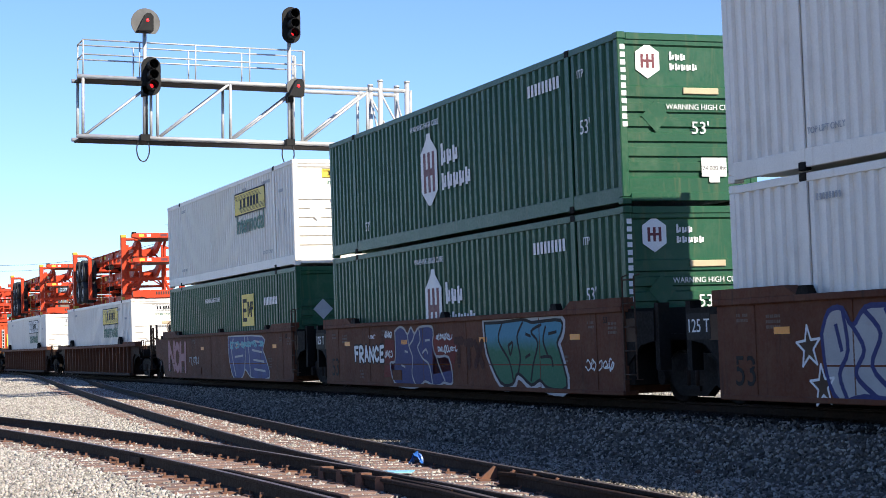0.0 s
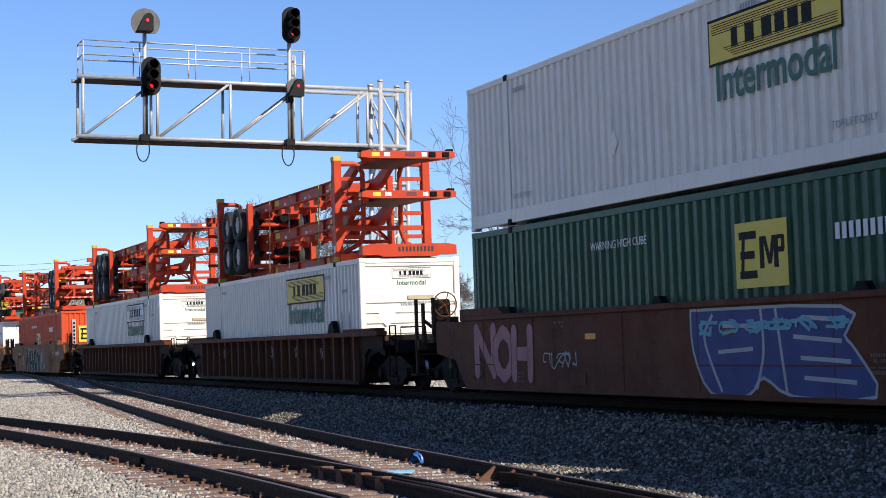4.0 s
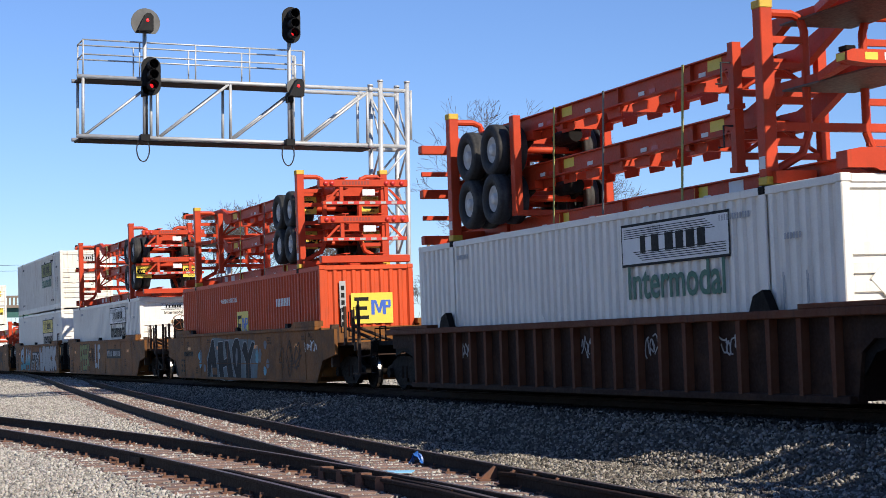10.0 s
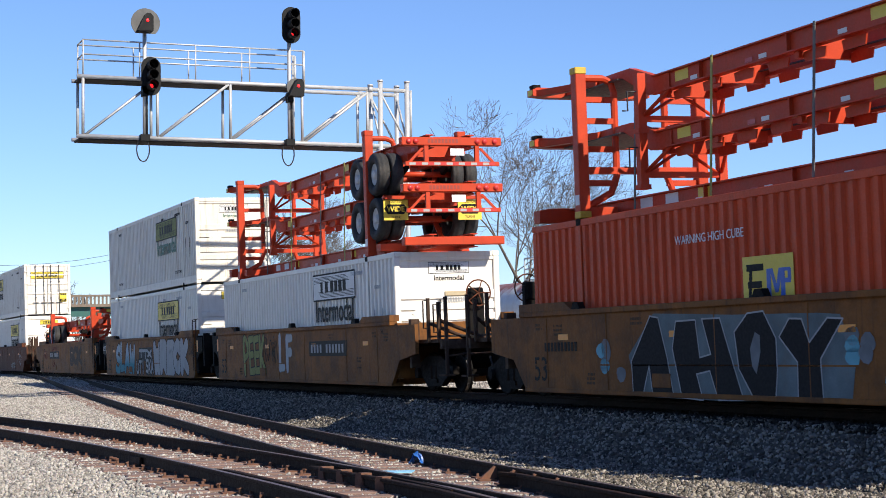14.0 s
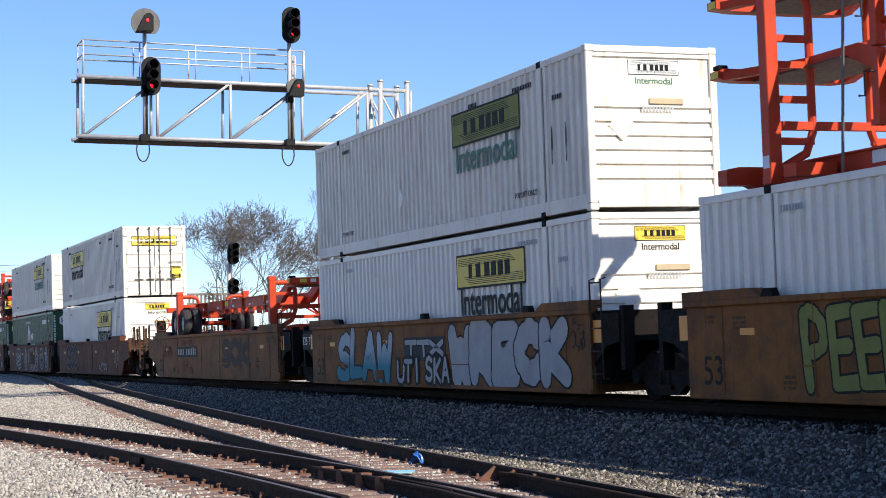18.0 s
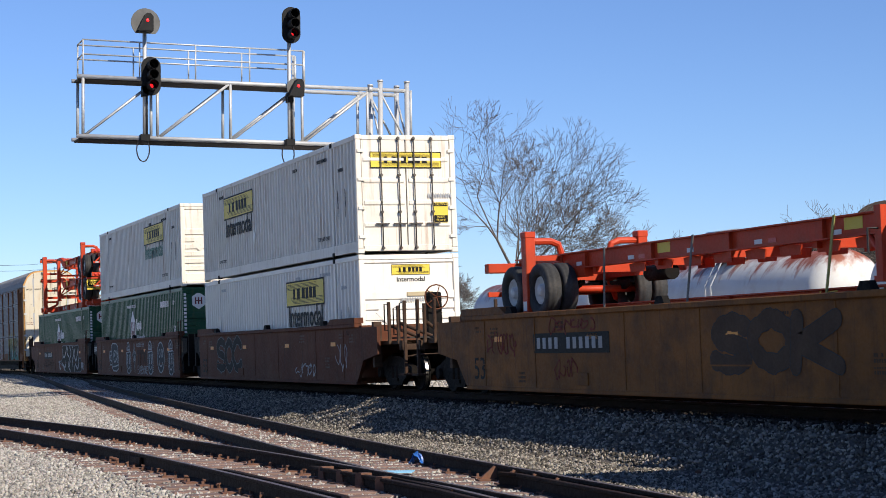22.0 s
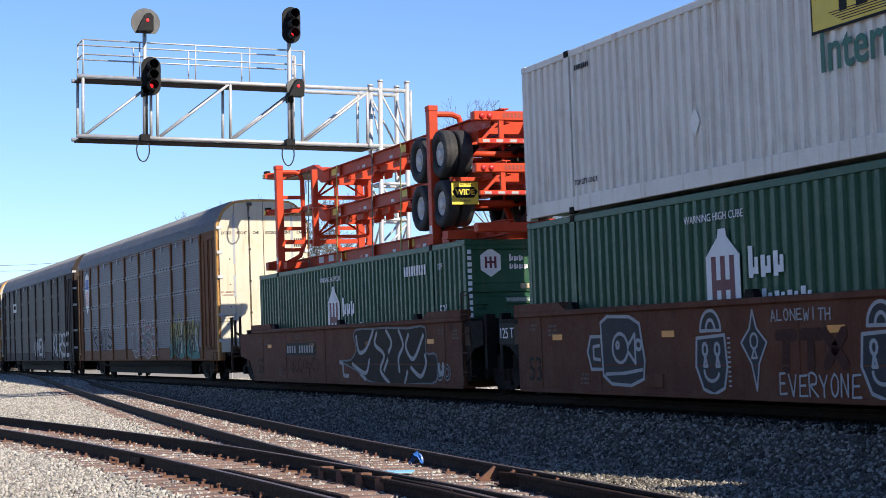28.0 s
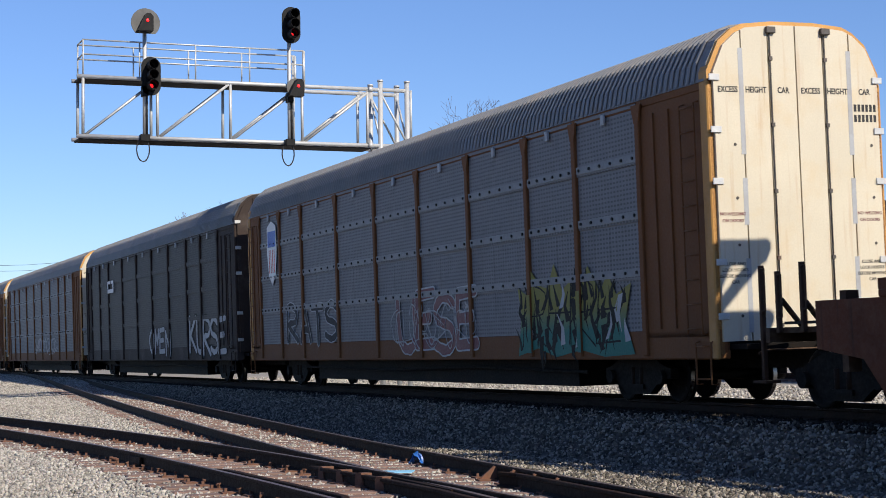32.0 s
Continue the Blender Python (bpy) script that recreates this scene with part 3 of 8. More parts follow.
def container(name, label, paint, end="ribbed", dark=None):
    """A 53-foot domestic container, base at z 0, with its two pairs of lifting posts."""
    c = thing(name, label, "container", "containers on the train")
    part("floor", lambda: Geo().box(-HX + 0.1, HX - 0.1, -HY + 0.06, HY - 0.06, 0.10, 0.18), paint, c, key="cfloor")
    part("roof", lambda: Geo().box(-HX + 0.1, HX - 0.1, -HY + 0.05, HY - 0.05, CH - 0.06, CH - 0.02), paint, c, key="croof")
    for k, sy in (("n", -1), ("f", 1)):
        part("side_wall", lambda: corrugated(-HX + 0.16, HX - 0.16, sy * (HY - 0.012), 0.30, CH - 0.13, sign=sy), paint, c, key="cside" + k)
        part("bottom_rail", lambda: Geo().box(-HX + 0.1, HX - 0.1, sy * (HY - 0.09), sy * (HY - 0.002), 0.04, 0.30, 0.01), paint, c, key="cbrail" + k)
        part("top_rail", lambda: Geo().box(-HX + 0.1, HX - 0.1, sy * (HY - 0.07), sy * HY, CH - 0.13, CH - 0.01, 0.01), paint, c, key="ctrail" + k)
        for kx, sx in (("a", -1), ("b", 1)):
            part("corner_post", lambda: Geo().box(sx * HX, sx * (HX - 0.16), sy * (HY - 0.14), sy * HY, 0.12, CH - 0.12, 0.015), paint, c, key="cpost" + k + kx)
            part("lifting_post", lambda: Geo().box(sx * (HX - 2.06), sx * (HX - 1.90), sy * (HY - 0.03), sy * (HY + 0.006), 0.12, CH - 0.12, 0.006), paint, c, key="clift" + k + kx)
            for kz, z in (("b", 0.0), ("t", CH - 0.118)):
                part("corner_casting", lambda: Geo().box(sx * (HX - 0.178), sx * (HX + 0.004), sy * (HY - 0.162), sy * (HY + 0.004), z, z + 0.118, 0.012), dark or paint, c, key="ccast" + k + kx + kz)
                part("lift_casting", lambda: Geo().box(sx * (HX - 2.07), sx * (HX - 1.89), sy * (HY - 0.1), sy * (HY + 0.012), z, z + 0.118, 0.012), black_steel, c, key="clcast" + k + kx + kz)
    part("rear_end", lambda: ribbed_end(-HX + 0.03, 0.15, CH - 0.10, sign=-1), paint, c, key="crear")
    part("end_sill", lambda: Geo().box(HX - 0.12, HX, -HY + 0.16, HY - 0.16, 0.05, 0.19, 0.01), paint, c, key="csill")
    part("end_header", lambda: Geo().box(HX - 0.12, HX, -HY + 0.16, HY - 0.16, CH - 0.13, CH - 0.01, 0.01), paint, c, key="chead")
    if end == "ribbed":
        part("end_wall", lambda: ribbed_end(HX - 0.02, 0.15, CH - 0.10), paint, c, key="cend")
        part("document_box", lambda: Geo().box(HX - 0.05, HX + 0.012, -0.08, 0.60, 1.86, 1.97, 0.01), tan_paint, c, key="cdoc")
        part("placard_holder", flat([[(0, -0.27), (0.27, 0), (0, 0.27), (-0.27, 0)]]), paint, c, at=on_end(HX - 0.015, -0.62, 1.48))
    elif end == "upright":
        part("end_wall", lambda: upright_end(HX - 0.02, 0.15, CH - 0.10), paint, c, key="cendv")
    else:
        for sy in (-1, 1):
            door = part("door", lambda: Geo().box(HX - 0.06, HX - 0.015, min(sy * 0.012, sy * (HY - 0.15)), max(sy * 0.012, sy * (HY - 0.15)), 0.16, CH - 0.13, 0.008), paint, c, key="cdoor%d" % sy)
            for zz in (0.62, 1.16, 1.70, 2.22):
                part("panel_rib", lambda: Geo().add([(HX - 0.015, sy * 0.06, zz), (HX + 0.012, sy * 0.06, zz + 0.04), (HX + 0.012, sy * 0.06, zz + 0.10), (HX - 0.015, sy * 0.06, zz + 0.14), (HX - 0.015, sy * 1.1, zz), (HX + 0.012, sy * 1.1, zz + 0.04), (HX + 0.012, sy * 1.1, zz + 0.10), (HX - 0.015, sy * 1.1, zz + 0.14)], [(0, 1, 5, 4), (1, 2, 6, 5), (2, 3, 7, 6), (0, 3, 2, 1), (4, 5, 6, 7)]), paint, door, key="crib%d%.2f" % (sy, zz))
            for yy in (0.20, 0.66):
                part("lock_rod", lambda: Geo().tube((HX + 0.045, sy * yy, 0.08), (HX + 0.045, sy * yy, CH - 0.05), 0.017, 8), plate_grey, door, "dark rusty lock rod", key="crod%d%.2f" % (sy, yy))
                part("rod_handle", lambda: Geo().box(HX + 0.03, HX + 0.075, sy * yy - 0.17, sy * yy + 0.17, 0.70, 0.73), plate_grey, door, key="chan%d%.2f" % (sy, yy))
                for zz in (0.12, 1.0, 1.9, 2.8):
                    part("rod_bracket", lambda: Geo().box(HX - 0.015, HX + 0.075, sy * yy - 0.032, sy * yy + 0.032, zz - 0.025, zz + 0.025), plate_grey, door, key="cbr%d%.2f%.2f" % (sy, yy, zz))
            for zz in (0.4, 1.1, 1.8, 2.5):
                part("hinge", lambda: Geo().box(HX - 0.02, HX + 0.03, min(sy * (HY - 0.2), sy * (HY - 0.04)), max(sy * (HY - 0.2), sy * (HY - 0.04)), zz - 0.04, zz + 0.04, 0.006), paint, door, key="chin%d%.2f" % (sy, zz))
    return c


SIDE = -HY - 0.004


def small_marks(c, ink):
    """Stencilled notes on the side wall near its ends."""
    lettering("side_marking", "TOP LIFT ONLY", 0.15, ink, c, on_side(HX - 2.75, SIDE, 0.52))
    lettering("side_marking", "TOP LIFT ONLY", 0.13, ink, c, on_side(-HX + 2.6, SIDE, 0.52))
    for x, z, w in ((HX - 2.75, CH - 0.36, 0.9), (-HX + 2.6, CH - 0.36, 0.6), (HX - 1.2, CH - 0.75, 0.45), (HX - 5.2, CH - 0.36, 0.5)):
        part("stencil_line", flat([rect(-w / 2 + i * 0.075, -0.045, -w / 2 + i * 0.075 + 0.045, 0.045) for i in range(int(w / 0.075))]), ink, c, at=on_side(x, SIDE, z))
    for x in (HX - 0.9, HX - 1.5):
        part("scuff", flat([rect(-0.012, -0.35, 0.014, 0.35), rect(0.03, -0.1, 0.045, 0.3)]), ink, c, at=on_side(x, SIDE - 0.001, 1.3))
    part("placard_holder", flat([[(0, -0.22), (0.16, 0), (0, 0.22), (-0.16, 0)]]), white_paint, c, at=on_side(-1.6, SIDE, 1.05))


def haul_logo(c, x, z, w, h, panel, m=None, ink=black_ink):
    """A framed panel with a bar of heavy strokes and scroll lines at each end."""
    at = m or on_side(x, SIDE, z)
    p = part("logo_panel", flat([rect(-w / 2, -h / 2, w / 2, h / 2)]), panel, c, at=at)
    b = 0.012 * w
    lines = [rect(-w / 2, h / 2 - b, w / 2, h / 2), rect(-w / 2, -h / 2, w / 2, -h / 2 + b), rect(-w / 2, -h / 2, -w / 2 + b * 0.7, h / 2), rect(w / 2 - b * 0.7, -h / 2, w / 2, h / 2)]
    for i in range(5):
        y = h * (0.36 - i * 0.05)
        lines += [rect(-w * 0.47, y, w * (0.30 + i * 0.02), y + h * 0.018), rect(-w * (0.30 + i * 0.02), -y - h * 0.018, w * 0.47, -y)]
    part("logo_linework", flat(lines, 0.006), ink, p)
    # plain bars stand for the name
    n = [rect(a * w, -h * 0.20, (a + b) * w, h * 0.20) for a, b in ((-0.31, 0.05), (-0.20, 0.07), (-0.07, 0.075), (0.03, 0.07), (0.125, 0.075), (0.225, 0.07))]
    part("logo_lettering", flat(n, 0.008), ink, p)


def haul_container(name, label, paint, side_logo, word_ink, end="ribbed", end_logo="white", lz=2.12):
    c = container(name, label, paint, end)
    panel = {"yellow": yellow_ink, "white": white_ink, "green": lime_spray}[side_logo]
    lx = (HX - 4.65) * (-1 if end == "doors" else 1)
    haul_logo(c, lx, lz + 0.02, 3.5, 0.70, panel)
    lettering("word_marking", "Intermodal", 0.78, word_ink, c, on_side(lx, SIDE, lz - 0.62), fat=0.012, wide=0.93)
    small_marks(c, grey_ink if paint is white_paint else black_ink)
    if end == "ribbed":
        haul_logo(c, 0, 0, 1.0, 0.26, {"yellow": yellow_ink, "white": white_ink}[end_logo], on_end(HX - 0.052, 0.05, CH - 0.38))
        lettering("word_marking", "Intermodal", 0.17, word_ink, c, on_end(HX - 0.052, 0.05, CH - 0.62), fat=0.003)
    elif end == "doors":
        haul_logo(c, 0, 0, 1.85, 0.40, yellow_ink, on_end(HX + 0.002, 0, CH - 0.62))
        sign = part("caution_sign", flat([rect(-0.19, -0.25, 0.19, 0.25)]), yellow_ink, c, "yellow and black turning caution sticker", at=on_end(HX + 0.014, 0.87, 0.98))
        part("sign_block", flat([rect(-0.18, -0.24, 0.18, -0.07), rect(-0.18, 0.15, 0.18, 0.24)], 0.006), black_ink, sign)
        lettering("word_marking", "WIDE", 0.085, yellow_ink, sign, pose(0, -0.115, 0.008))
        lettering("word_marking", "TURNS", 0.085, yellow_ink, sign, pose(0, -0.195, 0.008))
        lettering("word_marking", "CAUTION", 0.07, yellow_ink, sign, pose(0, 0.195, 0.008))
    part("number_marking", flat([rect(-0.32 + i * 0.065, -0.05, -0.32 + i * 0.065 + 0.038, 0.05) for i in range(10)]), grey_ink, c, at=on_end(HX + 0.002 if end != "doors" else HX + 0.014, 0.1 if end != "doors" else 0.86, 1.78 if end != "doors" else 1.40))
    return c


def house_mark(c, m, w, ink, mark):
    """A tall house-shaped mark with a barred letter shape inside."""
    h = w * 1.3
    p = part("logo_house", flat([[(-w * 0.5, -h * 0.36), (-w * 0.08, -h * 0.60), (w * 0.08, -h * 0.60), (w * 0.5, -h * 0.36), (w * 0.5, h * 0.30), (w * 0.14, h * 0.52), (w * 0.10, h * 0.62), (-w * 0.10, h * 0.62), (-w * 0.14, h * 0.52), (-w * 0.5, h * 0.30)]]), ink, c, at=m)
    part("logo_mark", flat([rect(-w * 0.34, -h * 0.38, -w * 0.20, h * 0.30), rect(-w * 0.07, -h * 0.38, w * 0.07, h * 0.30), rect(w * 0.20, -h * 0.38, w * 0.34, h * 0.30), rect(-w * 0.34, -h * 0.10, w * 0.34, h * 0.02)], 0.007), mark, p)


def word_blocks(rows, unit):
    """Plain blocks in rows, standing for a name that is not lettered."""
    out = []
    for j, row in enumerate(rows):
        for i, k in enumerate(row):
            x, y = i * unit * 0.80, -j * unit * 1.25
            top = {"h": 1.1, "u": 0.75, "o": 0.85}[k]
            out += [rect(x, y, x + unit * 0.28, y + unit * top), rect(x + unit * 0.28, y + unit * 0.12, x + unit * 0.62, y + unit * 0.36), rect(x + unit * 0.40, y + unit * 0.36, x + unit * 0.62, y + unit * 0.70)]
    return out


def green_container(name, label):
    c = container(name, label, green_paint, "ribbed")
    house_mark(c, on_side(-0.95, SIDE, 1.50), 0.98, white_ink, maroon_ink)
    part("logo_wordmark", flat(word_blocks(("huo", "oouuo"), 0.42)), white_ink, c, at=on_side(-0.22, SIDE, 1.52))
    lettering("side_marking", "53'", 0.36, white_ink, c, on_side(6.75, SIDE, 1.45))
    lettering("side_marking", "53'", 0.30, white_ink, c, on_side(-5.2, SIDE, 0.58))
    lettering("side_marking", "WARNING HIGH CUBE", 0.17, white_ink, c, on_side(-1.2, SIDE, CH - 0.42))
    part("number_marking", flat([rect(i * 0.16, -0.11, i * 0.16 + 0.1, 0.11) for i in range(9)]), white_ink, c, at=on_side(HX - 3.7, SIDE, CH - 0.50))
    lettering("side_marking", "ITP", 0.2, white_ink, c, on_side(HX - 1.45, SIDE, CH - 0.5))
    hx = [(0.26 * math.cos(a), 0.30 * math.sin(a)) for a in (math.pi / 2 + i * math.pi / 3 for i in range(6))]
    p = part("logo_hexagon", flat([hx]), white_ink, c, at=on_end(HX - 0.04, -0.72, CH - 0.48))
    part("logo_mark", flat([rect(-0.13, -0.12, -0.08, 0.12), rect(-0.025, -0.12, 0.025, 0.12), rect(0.08, -0.12, 0.13, 0.12), rect(-0.13, -0.02, 0.13, 0.025)], 0.007), maroon_ink, p)
    part("logo_wordmark", flat(word_blocks(("huo", "oouuo"), 0.135)), white_ink, c, at=on_end(HX - 0.04, -0.30, CH - 0.46))
    lettering("end_marking", "WARNING HIGH CUBE", 0.13, white_ink, c, on_end(HX + 0.002, 0.25, CH - 1.26))
    lettering("end_marking", "53'", 0.30, white_ink, c, on_end(HX + 0.002, 0.22, CH - 1.62))
    part("weight_panel", flat([rect(-0.24, -0.16, 0.24, 0.16), rect(-0.1, -0.26, 0.1, -0.15)]), white_ink, c, at=on_end(HX + 0.003, 0.45, 0.62))
    lettering("end_marking", "24 000 lbs", 0.11, black_ink, c, on_end(HX + 0.009, 0.45, 0.60))
    part("upright_number", flat([rect(-0.045, -0.65 + i * 0.13, 0.045, -0.65 + i * 0.13 + 0.085) for i in range(11)]), white_ink, c, at=on_end(HX + 0.003, -HY + 0.09, CH - 0.95))
    return c


def patch_container(name, label, paint, end="upright"):
    """A container with a square yellow patch with three heavy strokes in two colours."""
    c = container(name, label, paint, end)

    def patch(m, w, h):
        p = part("logo_patch", flat([rect(-w / 2, -h / 2, w / 2, h / 2)]), yellow_ink, c, at=m)
        part("logo_lettering", flat([rect(-w * .42, h * .24, -w * .08, h * .36), rect(-w * .42, -h * .36, -w * .08, -h * .24), rect(-w * .40, -h * .06, -w * .12, h * .06), [(-w * .40, -h * .30), (-w * .34, -h * .30), (-w * .30, h * .30), (-w * .36, h * .30)]], 0.007), black_ink, p)
        part("logo_curve", flat([rect(-w * .02, -h * .22, w * .06, h * .26), [(w * .04, h * .26), (w * .14, -h * .16), (w * .20, -h * .16), (w * .10, h * .26)], [(w * .14, -h * .16), (w * .22, h * .26), (w * .29, h * .26), (w * .20, -h * .16)], rect(w * .25, -h * .22, w * .33, h * .26), rect(w * .33, h * .0, w * .44, h * .08), rect(w * .33, h * .2, w * .44, h * .26), rect(w * .39, h * .04, w * .45, h * .24)], 0.008), blue_ink if paint is orange_box else black_ink, p)
    patch(on_side(0.05, SIDE, 1.5), 1.35, 0.82) if paint is orange_box else patch(on_side(2.9, SIDE, 1.85), 1.4, 0.95)
    if end == "upright":
        patch(on_end(HX + 0.003, 0.12, 1.75), 1.15, 0.80)
        part("number_panel", flat([rect(-0.085, -0.72, 0.085, 0.72)]), silver_spray, c, at=on_end(HX + 0.003, -HY + 0.62, 1.75))
        part("upright_number", flat([rect(-0.045, -0.66 + i * 0.19, 0.045, -0.66 + i * 0.19 + 0.12) for i in range(7)], 0.007), black_ink, c, at=on_end(HX + 0.005, -HY + 0.62, 1.75))
        lettering("end_marking", "53'", 0.30, white_ink, c, on_end(HX + 0.004, 0.1, 0.75))
    ink = white_ink
    lettering("side_marking", "WARNING HIGH CUBE", 0.2, ink, c, on_side(-1.6, SIDE, CH - 0.62))
    part("number_marking", flat([rect(i * 0.16, -0.11, i * 0.16 + 0.1, 0.11) for i in range(9)]), ink, c, at=on_side(HX - (4.2 if paint is orange_box else 3.3), SIDE, CH - 0.85))
    if paint is green_paint:
        lettering("side_marking", "53'", 0.36, ink, c, on_side(HX - 1.15, SIDE, 1.1))
        lettering("side_marking", "53'", 0.30, ink, c, on_side(-HX + 1.0, SIDE, 0.9))
        part("placard_holder", flat([[(0, -0.28), (0.28, 0), (0, 0.28), (-0.28, 0)]]), grey_ink, c, at=on_end(HX + 0.004, -0.55, 1.72))
    return c


# ---- trucks and wheels ----
WR = 0.42


def wheel_shape():
    return Geo().tube((0, -1.02, 0), (0, 1.02, 0), 0.08, 10).lathe([(0.08, -0.69), (0.36, -0.70), (0.445, -0.685), (0.445, -0.715), (WR, -0.725), (WR, -0.80), (0.37, -0.825), (0.33, -0.78), (0.16, -0.77), (0.13, -0.86), (0.08, -0.86)], "y", n=28).lathe([(0.08, 0.69), (0.36, 0.70), (0.445, 0.685), (0.445, 0.715), (WR, 0.725), (WR, 0.80), (0.37, 0.825), (0.33, 0.78), (0.16, 0.77), (0.13, 0.86), (0.08, 0.86)], "y", n=28)


def wheelset(parent, x):
    w = part("wheelset", wheel_shape, black_steel, parent, key="wheelset", at=pose(x, 0, WR))
    for sy in (-1, 1):
        part("tread", lambda: Geo().lathe([(WR + 0.002, sy * 0.728), (WR + 0.002, sy * 0.80)], "y", n=28), wheel_steel, w, "shiny worn wheel tread", key="tread%d" % sy)
    WHEELS.append((w, x))


def truck(parent, x):
    """A two-axle freight truck."""
    t = part("truck", lambda: Geo().box(-0.20, 0.20, -0.95, 0.95, 0.40, 0.66, 0.03).box(-0.16, 0.16, -0.3, 0.3, 0.66, 0.80), black_steel, parent, key="bolster", at=pose(x, 0, 0))
    for sy in (-1, 1):
        y0, y1 = sorted((sy * 0.94, sy * 1.08))
        part("side_frame", lambda: Geo().prism([(-1.16, 0.40), (-1.16, 0.56), (-0.95, 0.60), (-0.42, 0.80), (0.42, 0.80), (0.95, 0.60), (1.16, 0.56), (1.16, 0.40), (0.80, 0.38), (0.42, 0.14), (-0.42, 0.14), (-0.80, 0.38)], "y", y0, y1).box(-0.26, 0.26, sy * 1.0 - 0.12, sy * 1.0 + 0.12, 0.22, 0.30), black_steel, t, key="sideframe%d" % sy)
        for dx in (-0.89, 0.89):
            part("bearing", lambda: Geo().tube((0, sy * 0.98, WR), (0, sy * 1.16, WR), 0.12, 12), black_steel, t, key="bearing%d" % sy, at=pose(dx, 0, 0))
        for dx in (-0.14, 0.14):
            part("spring", lambda: Geo().tube((0, sy * 1.03, 0.28), (0, sy * 1.03, 0.58), 0.08, 8), rail_rust, t, key="spring%d" % sy, at=pose(dx, 0, 0))
    for dx in (-0.89, 0.89):
        wheelset(t, dx)
    return t


# ---- well cars ----
def ladder(parent, x, y, z0, z1, w=0.40, mat=None):
    mat = mat or black_steel
    g = Geo()
    for dx in (-w / 2, w / 2):
        g.path([(x + dx, y + 0.05, z1), (x + dx, y - 0.05, z1 - 0.03), (x + dx, y - 0.05, z0), (x + dx, y + 0.05, z0)], 0.016, 6)
    for i in range(max(2, int((z1 - z0) / 0.36) + 1)):
        z = z0 + 0.08 + i * (z1 - z0 - 0.16) / max(1, int((z1 - z0) / 0.36))
        g.tube((x - w / 2, y - 0.05, z), (x + w / 2, y - 0.05, z), 0.013, 6)
    return part("ladder", g, mat, parent)


def handbrake(parent, x, y, z, sx):
    p = part("brake_stand", Geo().box(x - 0.08, x + 0.08, y - 0.18, y + 0.18, 1.1, z + 0.05, 0.02).box(x - 0.12, x + 0.12, y - 0.16, y + 0.16, z - 0.25, z + 0.12, 0.03), black_steel, parent)
    g = Geo()
    c = Vector((x + sx * 0.20, y, z))
    pts = [c + Vector((0, 0.28 * math.cos(a), 0.28 * math.sin(a))) for a in (2 * math.pi * i / 20 for i in range(21))]
    g.path(pts, 0.016, 6)
    for i in range(5):
        a = 2 * math.pi * i / 5
        g.tube(c, c + Vector((0, 0.28 * math.cos(a), 0.28 * math.sin(a))), 0.013, 6)
    g.tube((x, y, z), c, 0.03, 8)
    part("brake_wheel", g, well_brown, p, "rusty spoked hand brake wheel")


def well_end(end):
    """The outline of a side sheet's end, from its foot to its top."""
    return [(8.25, 0.16), (8.25, 1.50)] if end == "joint" else [(8.2, 0.16), (8.75, 0.72), (9.80, 0.86), (9.80, 1.50)]


